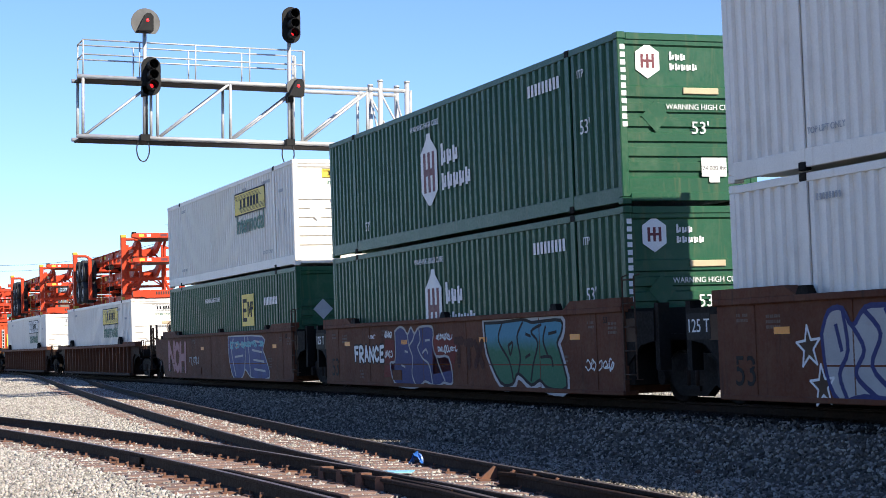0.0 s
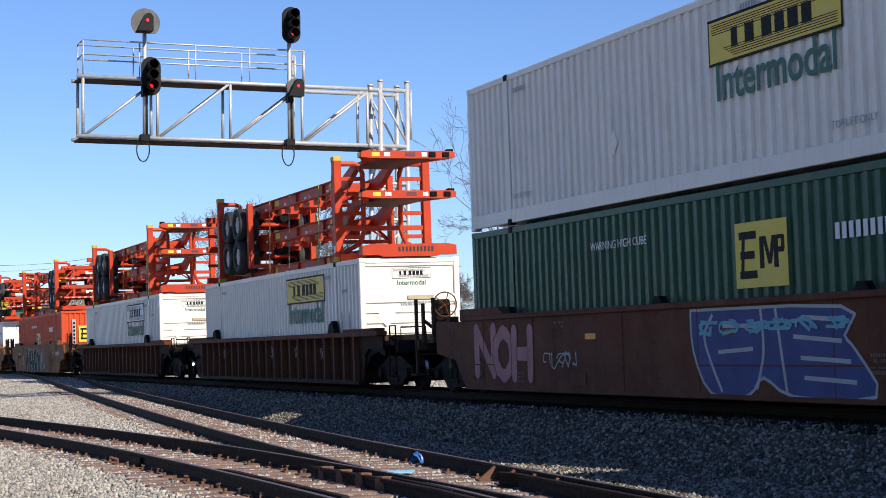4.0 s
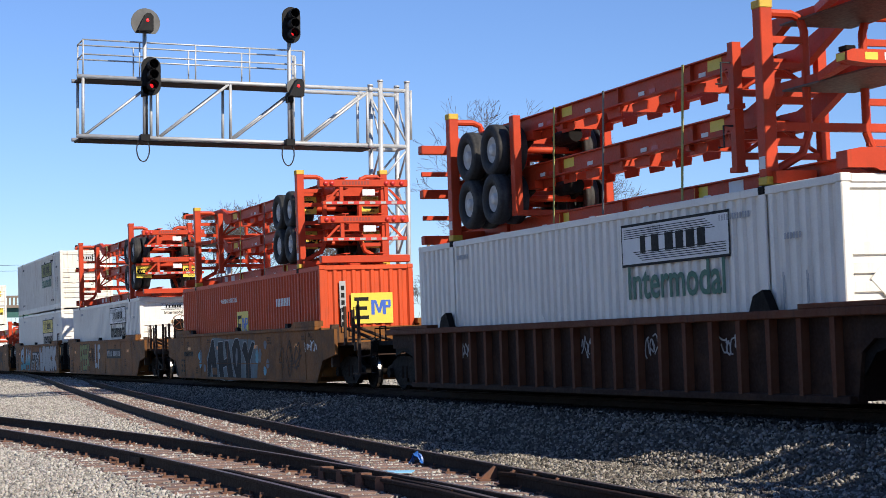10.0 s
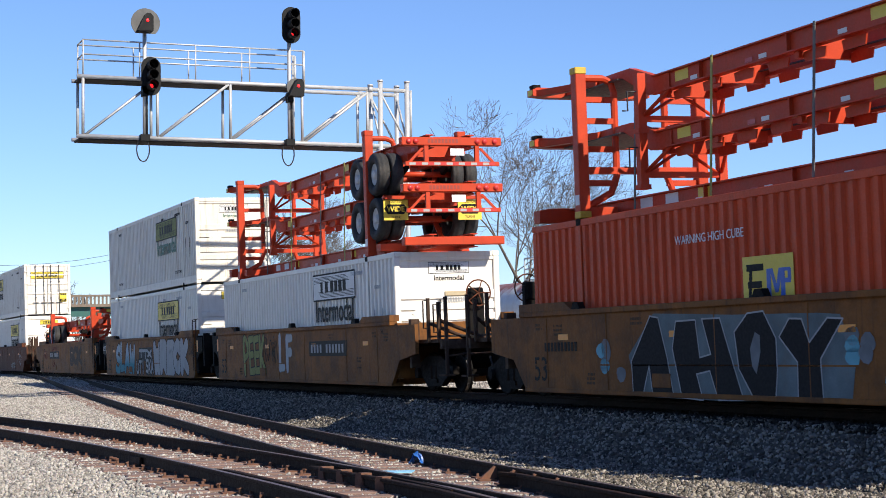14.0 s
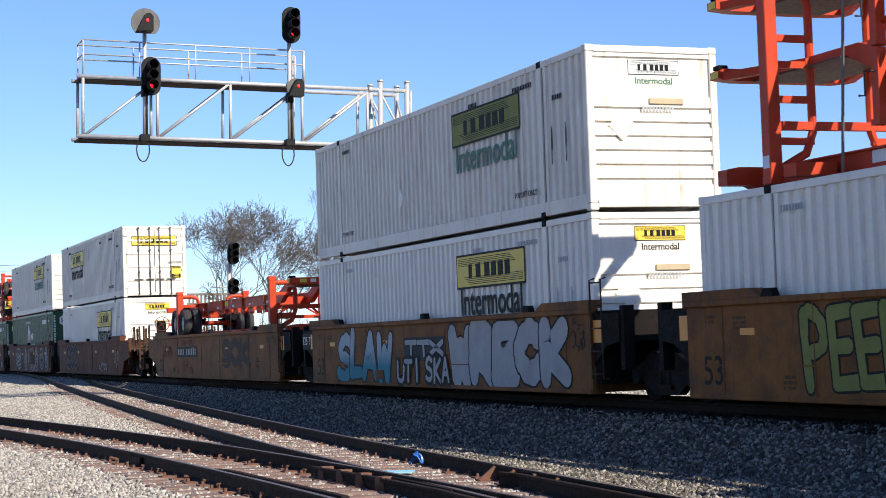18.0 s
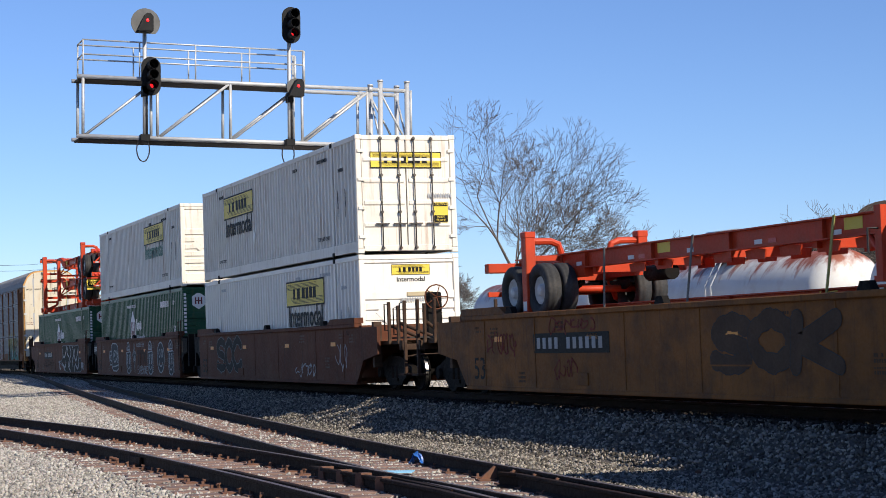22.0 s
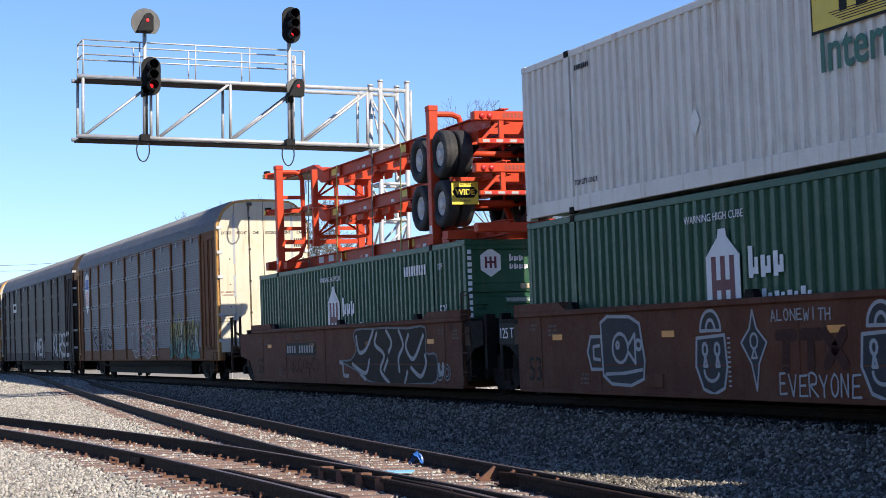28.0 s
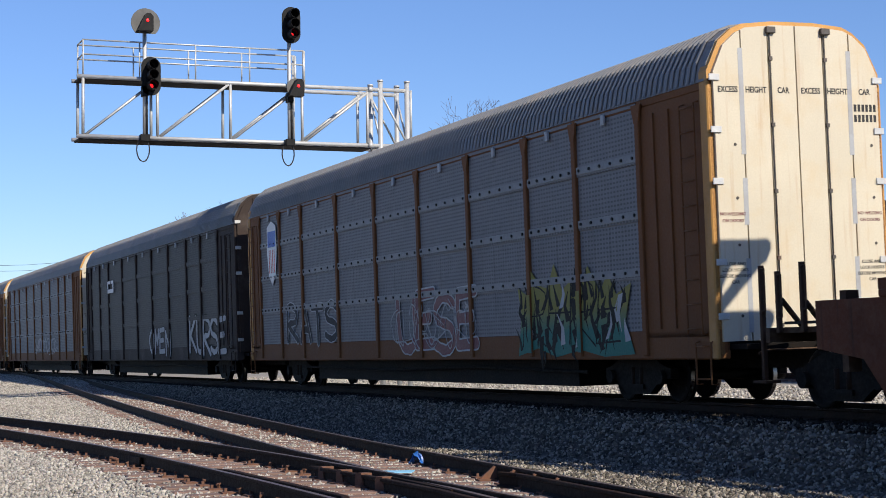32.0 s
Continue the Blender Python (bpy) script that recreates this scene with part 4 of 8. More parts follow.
def well_car(name, label, paint, front="joint", rear="joint", own=(1, -1), brake=0):
    """A smooth-sided well unit, its middle at x 0, the rail head at z 0. front and rear: joint (shared truck) or coupler."""
    c = thing(name, label, "well car", "well cars of the train")
    trim = end_brown
    for k, sy in (("n", -1), ("f", 1)):
        ya, yb = sorted((sy * 1.40, sy * 1.48))
        side = [(-x, z) for x, z in well_end(rear)][::-1] + well_end(front)
        part("side_sheet", lambda: Geo().prism(side, "y", ya, yb), paint, c, key="wside" + k + front[0] + rear[0])
        part("bottom_chord", lambda: Geo().box(-8.22, 8.22, min(sy * 1.22, sy * 1.50), max(sy * 1.22, sy * 1.50), 0.13, 0.21, 0.012), paint, c, key="wbot" + k)
        part("top_chord", lambda: Geo().box(-8.30, 8.30, min(sy * 1.34, sy * 1.54), max(sy * 1.34, sy * 1.54), 1.50, 1.60, 0.015), paint, c, key="wtop" + k)
        for kx, sx in (("a", -1), ("b", 1)):
            part("end_gusset", lambda: Geo().prism([(sx * 6.05, 1.60), (sx * 6.35, 1.74), (sx * 8.30, 1.74), (sx * 8.30, 1.60)], "y", min(sy * 1.30, sy * 1.53), max(sy * 1.30, sy * 1.53)), paint, c, key="wgus" + k + kx)
            if (rear if sx < 0 else front) == "joint":
                part("end_wing", lambda: Geo().prism([(sx * 8.25, 0.62), (sx * 8.25, 1.50), (sx * 9.22, 1.50), (sx * 9.22, 1.02), (sx * 8.75, 0.95)], "y", min(sy * 1.36, sy * 1.43), max(sy * 1.36, sy * 1.43)), black_steel, c, "dark recessed end wing", key="wepl" + k + kx)
                part("end_marker", lambda: flat([rect(-0.16, -0.19, 0.16, 0.19)], 0.002), orange_ink if paint is well_yellow else dusk_spray, c, key="wemark", at=on_side(sx * 8.42, -1.434, 1.20)) if sy < 0 else None
        part("seam", lambda: Geo().box(-8.2, 8.2, min(sy * 1.482, sy * 1.488), max(sy * 1.482, sy * 1.488), 0.62, 0.645), paint, c, key="wseam" + k)
    for x in (-7.9, -6.0, -4.0, -2.0, 0.0, 2.0, 4.0, 6.0, 7.9):
        part("floor_beam", lambda: Geo().box(-0.10, 0.10, -1.40, 1.40, 0.15, 0.30), paint, c, key="wbeam", at=pose(x, 0, 0))
    for kx, sx, end in (("a", -1, rear), ("b", 1, front)):
        far = 9.75 if end == "joint" else 11.7
        part("bulkhead", lambda: Geo().box(min(sx * 8.25, sx * 8.45), max(sx * 8.25, sx * 8.45), -1.40, 1.40, 0.30, 1.55), paint if end == "coupler" else black_steel, c, key="wbulk" + kx)
        part("end_platform", lambda: Geo().box(min(sx * 8.45, sx * 9.2), max(sx * 8.45, sx * 9.2), -1.25, 1.25, 1.02, 1.12).box(min(sx * 8.45, sx * 9.5), max(sx * 8.45, sx * 9.5), -0.45, 0.45, 0.78, 1.02), trim if end == "coupler" else black_steel, c, key="wplat" + kx)
        part("centre_sill", lambda: Geo().box(min(sx * 8.45, sx * far), max(sx * 8.45, sx * far), -0.20, 0.20, 0.62, 0.98), black_steel, c, key="wsill%s%.1f" % (kx, far))
        part("end_post", lambda: Geo().box(min(sx * 9.2, sx * 9.34), max(sx * 9.2, sx * 9.34), -1.40, -1.20, 0.55, 1.62), trim if end == "coupler" else black_steel, c, key="wpost" + kx)
        ladder(c, sx * 8.62, -1.5, 0.40, 2.10 if sx > 0 else 1.62, 0.42, trim) if end == "joint" and sx > 0 else None
        if end == "coupler":
            part("coupler", lambda: Geo().box(min(sx * 11.4, sx * 11.85), max(sx * 11.4, sx * 11.85), -0.12, 0.12, 0.72, 0.96, 0.03), black_steel, c, key="wcoup" + kx)
            part("deck", lambda: Geo().box(min(sx * 9.2, sx * 11.2), max(sx * 9.2, sx * 11.2), -1.3, 1.3, 1.08, 1.16).box(min(sx * 11.1, sx * 11.2), max(sx * 11.1, sx * 11.2), -1.4, 1.4, 0.95, 1.16), trim, c, key="wdeck" + kx)
            for px, z0, z1 in ((10.3, 1.08, 2.05), (10.92, 1.08, 1.95), (11.35, 0.40, 2.05)):
                for y in (-1.38, 1.28):
                    part("end_stanchion", lambda: Geo().box(-0.035, 0.035, 0.0, 0.07, z0, z1, 0.008), trim, c, key="wstan%.1f" % px, at=pose(sx * px, y, 0))
                part("grab_iron", lambda: Geo().path([(0, -1.36, z1 - 0.05), (-sx * 0.16, -1.40, z1 - 0.05), (-sx * 0.16, -1.40, z1 - 0.65), (0, -1.36, z1 - 0.65)], 0.016, 6), trim, c, key="wgrab%.1f%s" % (px, kx), at=pose(sx * px, 0, 0))
            part("deck_brace", lambda: Geo().tube((sx * 10.92, -1.3, 1.55), (sx * 11.6, -0.5, 1.12), 0.04, 6).tube((sx * 10.3, -1.3, 1.5), (sx * 10.9, -0.6, 1.12), 0.04, 6), trim, c, key="wbrace" + kx)
            part("step", lambda: Geo().box(min(sx * 11.15, sx * 11.5), max(sx * 11.15, sx * 11.5), -1.46, -1.22, 0.38, 0.42), trim, c, key="wstep" + kx)
            part("crossover_board", lambda: Geo().box(min(sx * 9.9, sx * 11.1), max(sx * 9.9, sx * 11.1), -1.15, -0.55, 1.20, 1.24), grating, c, "open steel walkway board", key="wboard" + kx)
            part("cut_lever", lambda: Geo().path([(sx * 11.5, -1.35, 0.80), (sx * 11.62, -1.1, 0.84), (sx * 11.62, -0.3, 0.84), (sx * 11.5, -0.1, 0.95)], 0.02, 6), trim, c, key="wlever" + kx)
            part("air_hose", lambda: Geo().path([(sx * 11.2, -0.3, 0.75), (sx * 11.4, -0.32, 0.5), (sx * 11.7, -0.25, 0.42), (sx * 11.85, -0.2, 0.5)], 0.03), cable_black, c, key="whose" + kx)
        if sx in own:
            truck(c, sx * (9.76 if end == "joint" else 9.83))
    if brake:
        handbrake(c, brake * 10.45, -0.3, 2.13, brake)
    for x in (-6.5, -2.4, 2.2, 6.4):
        part("reflector", flat([rect(-0.20, -0.05, 0.20, 0.05)]), orange_ink, c, at=on_side(x, -1.483, 1.12))
    for x in (-7.2, -4.8, -1.2, 1.3, 4.9, 7.25):
        part("weld_seam", lambda: Geo().box(-0.012, 0.012, -1.489, -1.478, 0.18, 1.49), paint, c, key="wseamv", at=pose(x, 0, 0))
    r = random.Random(len(label))
    for x, z, rows, n in ((-7.7, 1.33, 2, 6), (-6.9, 1.30, 3, 7), (-3.9, 1.36, 2, 8), (3.4, 1.34, 3, 9), (6.9, 1.33, 2, 5), (7.7, 1.30, 3, 6), (5.7, 0.75, 4, 7), (-5.6, 0.45, 3, 6)):
        part("stencil", flat([rect(i * 0.055, -k * 0.075, i * 0.055 + r.choice((0.03, 0.04)), -k * 0.075 + 0.045) for k in range(rows) for i in range(n) if r.random() < 0.85], 0.002), dusk_spray if paint is well_yellow else dull_stencil, c, at=on_side(x, -1.482, z))
    part("placard_box", lambda: Geo().box(-0.3, 0.3, -1.50, -1.478, 0.28, 0.50, 0.006), paint, c, key="wbox", at=pose(-2.9, 0, 0))
    for x in (-5.9, 0.1, 5.6):
        part("interbox_lug", lambda: Geo().prism([(-0.16, 1.60), (-0.08, 1.72), (0.10, 1.72), (0.18, 1.60)], "y", -1.52, -1.40), black_steel, c, key="wlug", at=pose(x, 0, 0))
    lettering("side_marking", "53", 0.62, black_ink, c, on_side(-7.5, -1.484, 0.53))
    lettering("side_marking", "53", 0.16, black_ink, c, on_side(7.6, -1.484, 1.38))
    return c


def end_note(c, sx=-1):
    p = part("number_plate", flat([rect(-0.36, -0.2, 0.36, 0.2)]), black_ink, c, at=on_side(sx * 8.90, -1.436, 1.22))
    lettering("word_marking", "125 T", 0.29, white_ink, p, pose(0, 0, 0.006))


def ribbed_car(name, label, brake=0):
    """A stand-alone well car with ribbed sides."""
    c = thing(name, label, "well car", "well cars of the train")
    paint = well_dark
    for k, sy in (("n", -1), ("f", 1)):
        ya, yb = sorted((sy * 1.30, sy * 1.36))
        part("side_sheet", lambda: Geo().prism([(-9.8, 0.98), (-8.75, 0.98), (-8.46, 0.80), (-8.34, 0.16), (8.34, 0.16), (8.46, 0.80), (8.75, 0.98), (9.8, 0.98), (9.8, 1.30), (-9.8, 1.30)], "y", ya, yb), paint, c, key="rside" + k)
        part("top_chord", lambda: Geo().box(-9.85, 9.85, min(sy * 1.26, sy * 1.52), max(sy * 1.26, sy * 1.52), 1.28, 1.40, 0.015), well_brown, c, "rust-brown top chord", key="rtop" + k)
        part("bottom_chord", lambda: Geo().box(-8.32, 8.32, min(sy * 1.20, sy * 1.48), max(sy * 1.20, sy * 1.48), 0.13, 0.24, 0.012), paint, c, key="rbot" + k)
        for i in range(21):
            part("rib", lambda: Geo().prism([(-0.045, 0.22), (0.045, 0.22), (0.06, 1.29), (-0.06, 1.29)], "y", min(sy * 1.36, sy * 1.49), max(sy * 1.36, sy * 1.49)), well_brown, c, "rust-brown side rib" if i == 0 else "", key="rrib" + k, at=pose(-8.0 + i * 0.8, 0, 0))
        for x in (-6.2, 6.2):
            part("lock_stand", lambda: Geo().prism([(-0.28, 1.40), (-0.16, 1.62), (0.10, 1.70), (0.22, 1.52), (0.30, 1.40)], "y", min(sy * 1.34, sy * 1.48), max(sy * 1.34, sy * 1.48)), black_steel, c, key="rlock" + k, at=pose(x, 0, 0))
    for x in (-7.7, -5.6, -3.4, -1.1, 1.1, 3.4, 5.6, 7.7):
        part("floor_beam", lambda: Geo().box(-0.10, 0.10, -1.30, 1.30, 0.15, 0.27), paint, c, key="rbeam", at=pose(x, 0, 0))
    for kx, sx in (("a", -1), ("b", 1)):
        part("end_step", lambda: Geo().box(min(sx * 7.2, sx * 9.6), max(sx * 7.2, sx * 9.6), -1.50, -1.22, 1.40, 1.47, 0.01), well_brown, c, key="rstep" + kx)
        part("bulkhead", lambda: Geo().box(min(sx * 7.62, sx * 7.72), max(sx * 7.62, sx * 7.72), -1.30, 1.30, 0.24, 0.34).box(min(sx * 8.14, sx * 8.3), max(sx * 8.14, sx * 8.3), -1.30, 1.30, 0.16, 1.30), paint, c, key="rbulk" + kx)
        part("deck", lambda: Geo().box(min(sx * 8.4, sx * 11.1), max(sx * 8.4, sx * 11.1), -1.30, 1.30, 1.06, 1.16), black_steel, c, key="rdeck" + kx)
        part("centre_sill", lambda: Geo().box(min(sx * 8.4, sx * 11.5), max(sx * 8.4, sx * 11.5), -0.22, 0.22, 0.62, 1.0).box(min(sx * 11.4, sx * 11.85), max(sx * 11.4, sx * 11.85), -0.12, 0.12, 0.72, 0.96, 0.03), black_steel, c, key="rsill" + kx)
        part("end_beam", lambda: Geo().box(min(sx * 11.0, sx * 11.12), max(sx * 11.0, sx * 11.12), -1.45, 1.45, 0.90, 1.16), black_steel, c, key="rend" + kx)
        part("air_tank", lambda: Geo().tube((sx * 9.2, -0.9, 1.18), (sx * 9.2, 0.5, 1.18), 0.12, 12), black_steel, c, key="rair" + kx)
        part("end_handrail", lambda: Geo().path([(sx * 11.06, -1.35, 1.16), (sx * 11.06, -1.35, 1.46), (sx * 11.06, -0.75, 1.46), (sx * 11.06, -0.75, 1.16)], 0.02), black_steel, c, key="rrail" + kx)
        part("side_handrail", lambda: Geo().path([(sx * 10.3, -1.35, 1.16), (sx * 10.3, -1.35, 1.50), (sx * 10.7, -1.35, 1.50), (sx * 10.7, -1.35, 1.16)], 0.02), black_steel, c, key="rrail2" + kx)
        part("air_hose", lambda: Geo().path([(sx * 11.1, -0.3, 0.75), (sx * 11.4, -0.32, 0.5), (sx * 11.7, -0.25, 0.42), (sx * 11.85, -0.2, 0.5)], 0.03), cable_black, c, key="whose" + kx)
        ladder(c, sx * 10.8, -1.42, 0.35, 1.25)
        part("truck_fender", lambda: Geo().prism([(sx * 8.4, 0.98), (sx * 9.8, 0.98), (sx * 9.8, 0.80), (sx * 9.3, 0.92), (sx * 8.7, 0.80), (sx * 8.42, 0.5)], "y", -1.3, -1.27), black_steel, c, key="rfend" + kx)
        truck(c, sx * 9.83)
    if brake:
        handbrake(c, brake * 10.7, -0.2, 1.95, brake)
    return c


# ---- container chassis ----
def dual_wheel(parent, x, y, z):
    for k, dy in (("o", -0.17), ("i", 0.17)):
        part("tyre", lambda: Geo().lathe([(0.29, -0.12), (0.40, -0.145), (0.48, -0.135), (0.505, -0.10), (0.50, -0.05), (0.508, -0.045), (0.508, 0.045), (0.50, 0.05), (0.505, 0.10), (0.48, 0.135), (0.40, 0.145), (0.29, 0.12)], "y", n=28, closed=True), tyre_rubber, parent, key="tyre", at=pose(x, y + dy, z))
    sy = -1 if y < 0 else 1
    part("rim", lambda: Geo().lathe([(0.29, 0.12), (0.27, 0.06), (0.26, -0.08), (0.20, 0.02), (0.12, -0.01), (0.11, -0.10), (0.085, -0.12), (0.0, -0.12)], "y", n=24), rim_white, parent, key="rim", at=pose(x, y + sy * 0.17, z, 0, 0, 0 if sy < 0 else 180))


def chassis(name, label, wheels=True, flip=False, axles=(-5.28, -4.0), hub=-0.30, flap=True):
    """A 53-foot container chassis, its beams' underside at z 0, the gooseneck end at +x; flip turns it end for end.
    Without wheels: the plain straight frame at the foot of a stack."""
    c = thing(name, label, "chassis", "stacked container chassis")
    s = -1 if flip else 1

    def X(a, b):
        return sorted((s * a, s * b))
    reach = 4.5 if wheels else 8.0
    for sy in (-1, 1):
        y = sy * 0.50
        x0, x1 = X(-8.0, reach)
        part("main_beam", lambda: Geo().box(x0, x1, y - 0.09, y + 0.09, 0.0, 0.022).box(x0, x1, y - 0.09, y + 0.09, 0.29, 0.312).box(x0, x1, y - 0.008, y + 0.008, 0.02, 0.292), chassis_red, c, key="chbeam%d%d%d" % (sy, s, wheels))
        for i, x in enumerate((-6.9, -5.2, -3.1, -2.7, -1.0, 1.1, 1.5, 3.2)):
            part("side_marker", lambda: flat([rect(-0.11, -0.035, 0.11, 0.035)]), white_ink if i % 3 else red_ink, c, key="chmark", at=on_side(s * x, y - 0.012, 0.09)) if sy < 0 else None
        for i in range(12):
            part("flange_gusset", lambda: Geo().prism([(-0.26, -0.16), (0.26, -0.16), (0.30, -0.02), (0.10, 0.0), (-0.10, 0.0), (-0.30, -0.02)], "y", sy * 0.40 - 0.012, sy * 0.40 + 0.012), chassis_red, c, key="chgus%d" % sy, at=pose(s * (-7.0 + i * 0.98), 0, 0)) if wheels and i > 3 else None
    for x in (-7.0, -4.6, -2.2, 0.2, 2.6, 4.2):
        part("cross_member", lambda: Geo().box(-0.06, 0.06, -0.50, 0.50, -0.10, 0.20), chassis_red, c, key="chcross", at=pose(s * x, 0, 0))
    for i in range(14):
        part("web_stiffener", lambda: Geo().box(-0.012, 0.012, -0.08, -0.01, 0.022, 0.29), chassis_red, c, key="chstiff", at=pose(s * (-7.4 + i * 0.86), -0.50, 0)) if i % 3 == 0 else None
    for x, ink in ((-1.9, yellow_ink), (3.6, yellow_ink)) if wheels else ((-2.2, yellow_ink), (3.0, yellow_ink), (4.1, white_ink), (5.0, white_ink)):
        part("beam_label", lambda: flat([rect(-0.22, -0.085, 0.22, 0.085)], 0.002), ink, c, key="chlabel", at=on_side(s * x, -0.512, 0.19))
    part("brake_tank", lambda: Geo().tube((-0.4, -0.2, -0.20), (0.4, -0.2, -0.20), 0.14, 12), black_steel, c, key="chtank", at=pose(s * -2.6, 0, 0)) if wheels else None
    part("air_line", lambda: Geo().path([(-6.0, -0.30, 0.05), (-2.0, -0.36, 0.02), (1.5, -0.28, 0.06), (4.4, -0.34, 0.16)], 0.018, 5), cable_black, c, key="chair%d" % s, at=pose(0, 0, 0, 0, 0, 0 if s > 0 else 180))
    b0, b1 = X(-8.10, -7.88)
    part("rear_bolster", lambda: Geo().box(b0, b1, -1.22, 1.22, 0.05, 0.24, 0.015), chassis_red, c, key="chrear%d" % s)
    if not wheels:
        f0, f1 = X(7.88, 8.14)
        part("front_bolster", lambda: Geo().prism([(-1.22, 0.06), (-1.22, 0.29), (-1.0, 0.33), (1.0, 0.33), (1.22, 0.29), (1.22, 0.06), (0.8, 0.06), (0.7, 0.02), (-0.7, 0.02), (-0.8, 0.06)], "x", f0, f1), chassis_red, c, key="chbase%d" % s)
        for i, x in enumerate((-6.2, -2.0, 2.0, 6.2)):
            part("outrigger", lambda: Geo().prism([(-0.16, -1.20), (0.16, -1.20), (0.24, -0.58), (-0.24, -0.58)], "z", 0.02, 0.20), chassis_red, c, key="chout", at=pose(s * x, 0, 0)) if abs(x) > 5 else None
        if not flip:
            part("bolster_number", flat([rect(-0.40 + i * 0.095, -0.06, -0.345 + i * 0.095, 0.06) for i in range(10)], 0.002), grey_spray, c, at=on_end(8.142, 0.1, 0.20))
        return c
    # gooseneck, landing legs and the flat front bolster
    for sy in (-1, 1):
        y = sy * 0.46
        part("gooseneck", lambda: Geo().prism([(s * 4.0, 0.01), (s * 4.75, 0.02), (s * 5.7, 0.45), (s * 8.0, 0.46), (s * 8.0, 0.58), (s * 5.4, 0.58), (s * 4.5, 0.31), (s * 4.0, 0.31)], "y", y - 0.07, y + 0.07), chassis_red, c, key="chneck%d%d" % (sy, s))
        part("landing_leg", lambda: Geo().box(s * 4.62 - 0.075, s * 4.62 + 0.075, sy * 0.76 - 0.075, sy * 0.76 + 0.075, -0.58, 0.36).box(s * 4.62 - 0.10, s * 4.62 + 0.10, sy * 0.76 - 0.10, sy * 0.76 + 0.10, -0.66, -0.58), chassis_red, c, key="chleg%d%d" % (sy, s))
        part("leg_strut", lambda: Geo().tube((s * 4.62, sy * 0.74, -0.40), (s * 3.95, sy * 0.52, 0.04), 0.035, 6).tube((s * 4.62, sy * 0.72, -0.40), (s * 4.62, sy * 0.05, 0.0), 0.03, 6), chassis_red, c, key="chstrut%d%d" % (sy, s))
        part("neck_strut", lambda: Geo().prism([(s * 6.6, sy * 0.50), (s * 8.0, sy * 0.98), (s * 8.0, sy * 1.16), (s * 6.6, sy * 0.60)], "z", 0.44, 0.56), chassis_red, c, key="chnstrut%d%d" % (sy, s))
        part("twist_lock", lambda: Geo().box(s * 8.1 - 0.09, s * 8.1 + 0.09, sy * 1.12 - 0.08, sy * 1.12 + 0.08, 0.60, 0.67, 0.01), black_steel, c, key="chlock%d%d" % (sy, s))
    part("leg_tie", lambda: Geo().box(s * 4.62 - 0.05, s * 4.62 + 0.05, -0.76, 0.76, -0.46, -0.36), chassis_red, c, key="chtie%d" % s)
    part("leg_crank", lambda: Geo().path([(s * 4.62, -0.82, 0.05), (s * 4.62, -1.0, 0.05), (s * 4.62, -1.0, -0.28), (s * 4.62, -1.1, -0.28)], 0.016, 6), cable_black, c, key="chcrank%d" % s)
    for x in (5.9, 6.8, 7.5):
        part("neck_cross_member", lambda: Geo().box(-0.05, 0.05, -0.42, 0.42, 0.44, 0.56), chassis_red, c, key="chncross", at=pose(s * x, 0, 0))
    part("neck_plate", lambda: Geo().box(*X(5.7, 8.0), -0.62, 0.62, 0.42, 0.445), plate_grey, c, "dark greasy coupling plate", key="chking%d" % s)
    f0, f1 = X(7.98, 8.24)
    part("front_bolster", lambda: Geo().prism([(-1.22, 0.46), (-1.22, 0.58), (-1.12, 0.615), (1.12, 0.615), (1.22, 0.58), (1.22, 0.46), (0.9, 0.43), (-0.9, 0.43)], "x", f0, f1), chassis_red, c, key="chfront%d" % s)
    if not flip:
        for y0, w, ink in ((-0.84, 0.20, yellow_ink), (-0.55, 0.16, white_ink), (0.05, 0.26, maroon_ink), (0.42, 0.14, white_ink)):
            part("bolster_label", flat([rect(-w / 2, -0.05, w / 2, 0.05)], 0.002), ink, c, at=on_end(8.242, y0, 0.525))
        for y0 in (0.62, 0.98):
            part("hose_socket", lambda: Geo().box(8.24, 8.27, -0.09, 0.09, 0.465, 0.585, 0.01), black_steel, c, key="chglad", at=pose(0, y0, 0))
    part("bolster_marker", flat([rect(-0.10, -0.05, 0.10, 0.05)]), yellow_ink, c, at=on_side(s * 8.1, -1.225, 0.52))
    tail = -8.10 * s
    if flip:
        for k, ink in ((0, silver_spray), (1, red_ink)):
            for i in range(7):
                part("tail_marker", lambda: flat([rect(-0.075, -0.03, 0.075, 0.03)], 0.002), ink, c, key="chtm", at=on_end(tail + 0.012, -0.98 + k * 0.15 + i * 0.30, -0.37))
        for y in (-1.05, -0.88, 0.62, 0.80, 1.05):
            part("tail_light", lambda: Geo().lathe([(0.0, 0.03), (0.06, 0.025), (0.065, 0.0)], "x", n=14), red_ink, c, key="chlight", at=pose(tail + 0.002, y, 0.145))
        part("tail_lettering", flat([rect(-0.34 + i * 0.085, -0.045, -0.285 + i * 0.085, 0.045) for i in range(9)], 0.002), brick_red_paint, c, at=on_end(tail + 0.002, -0.25, 0.15))
        part("number_plate", flat([rect(-0.17, -0.08, 0.17, 0.08)]), white_ink, c, at=on_end(tail + 0.003, 0.12, -0.10))
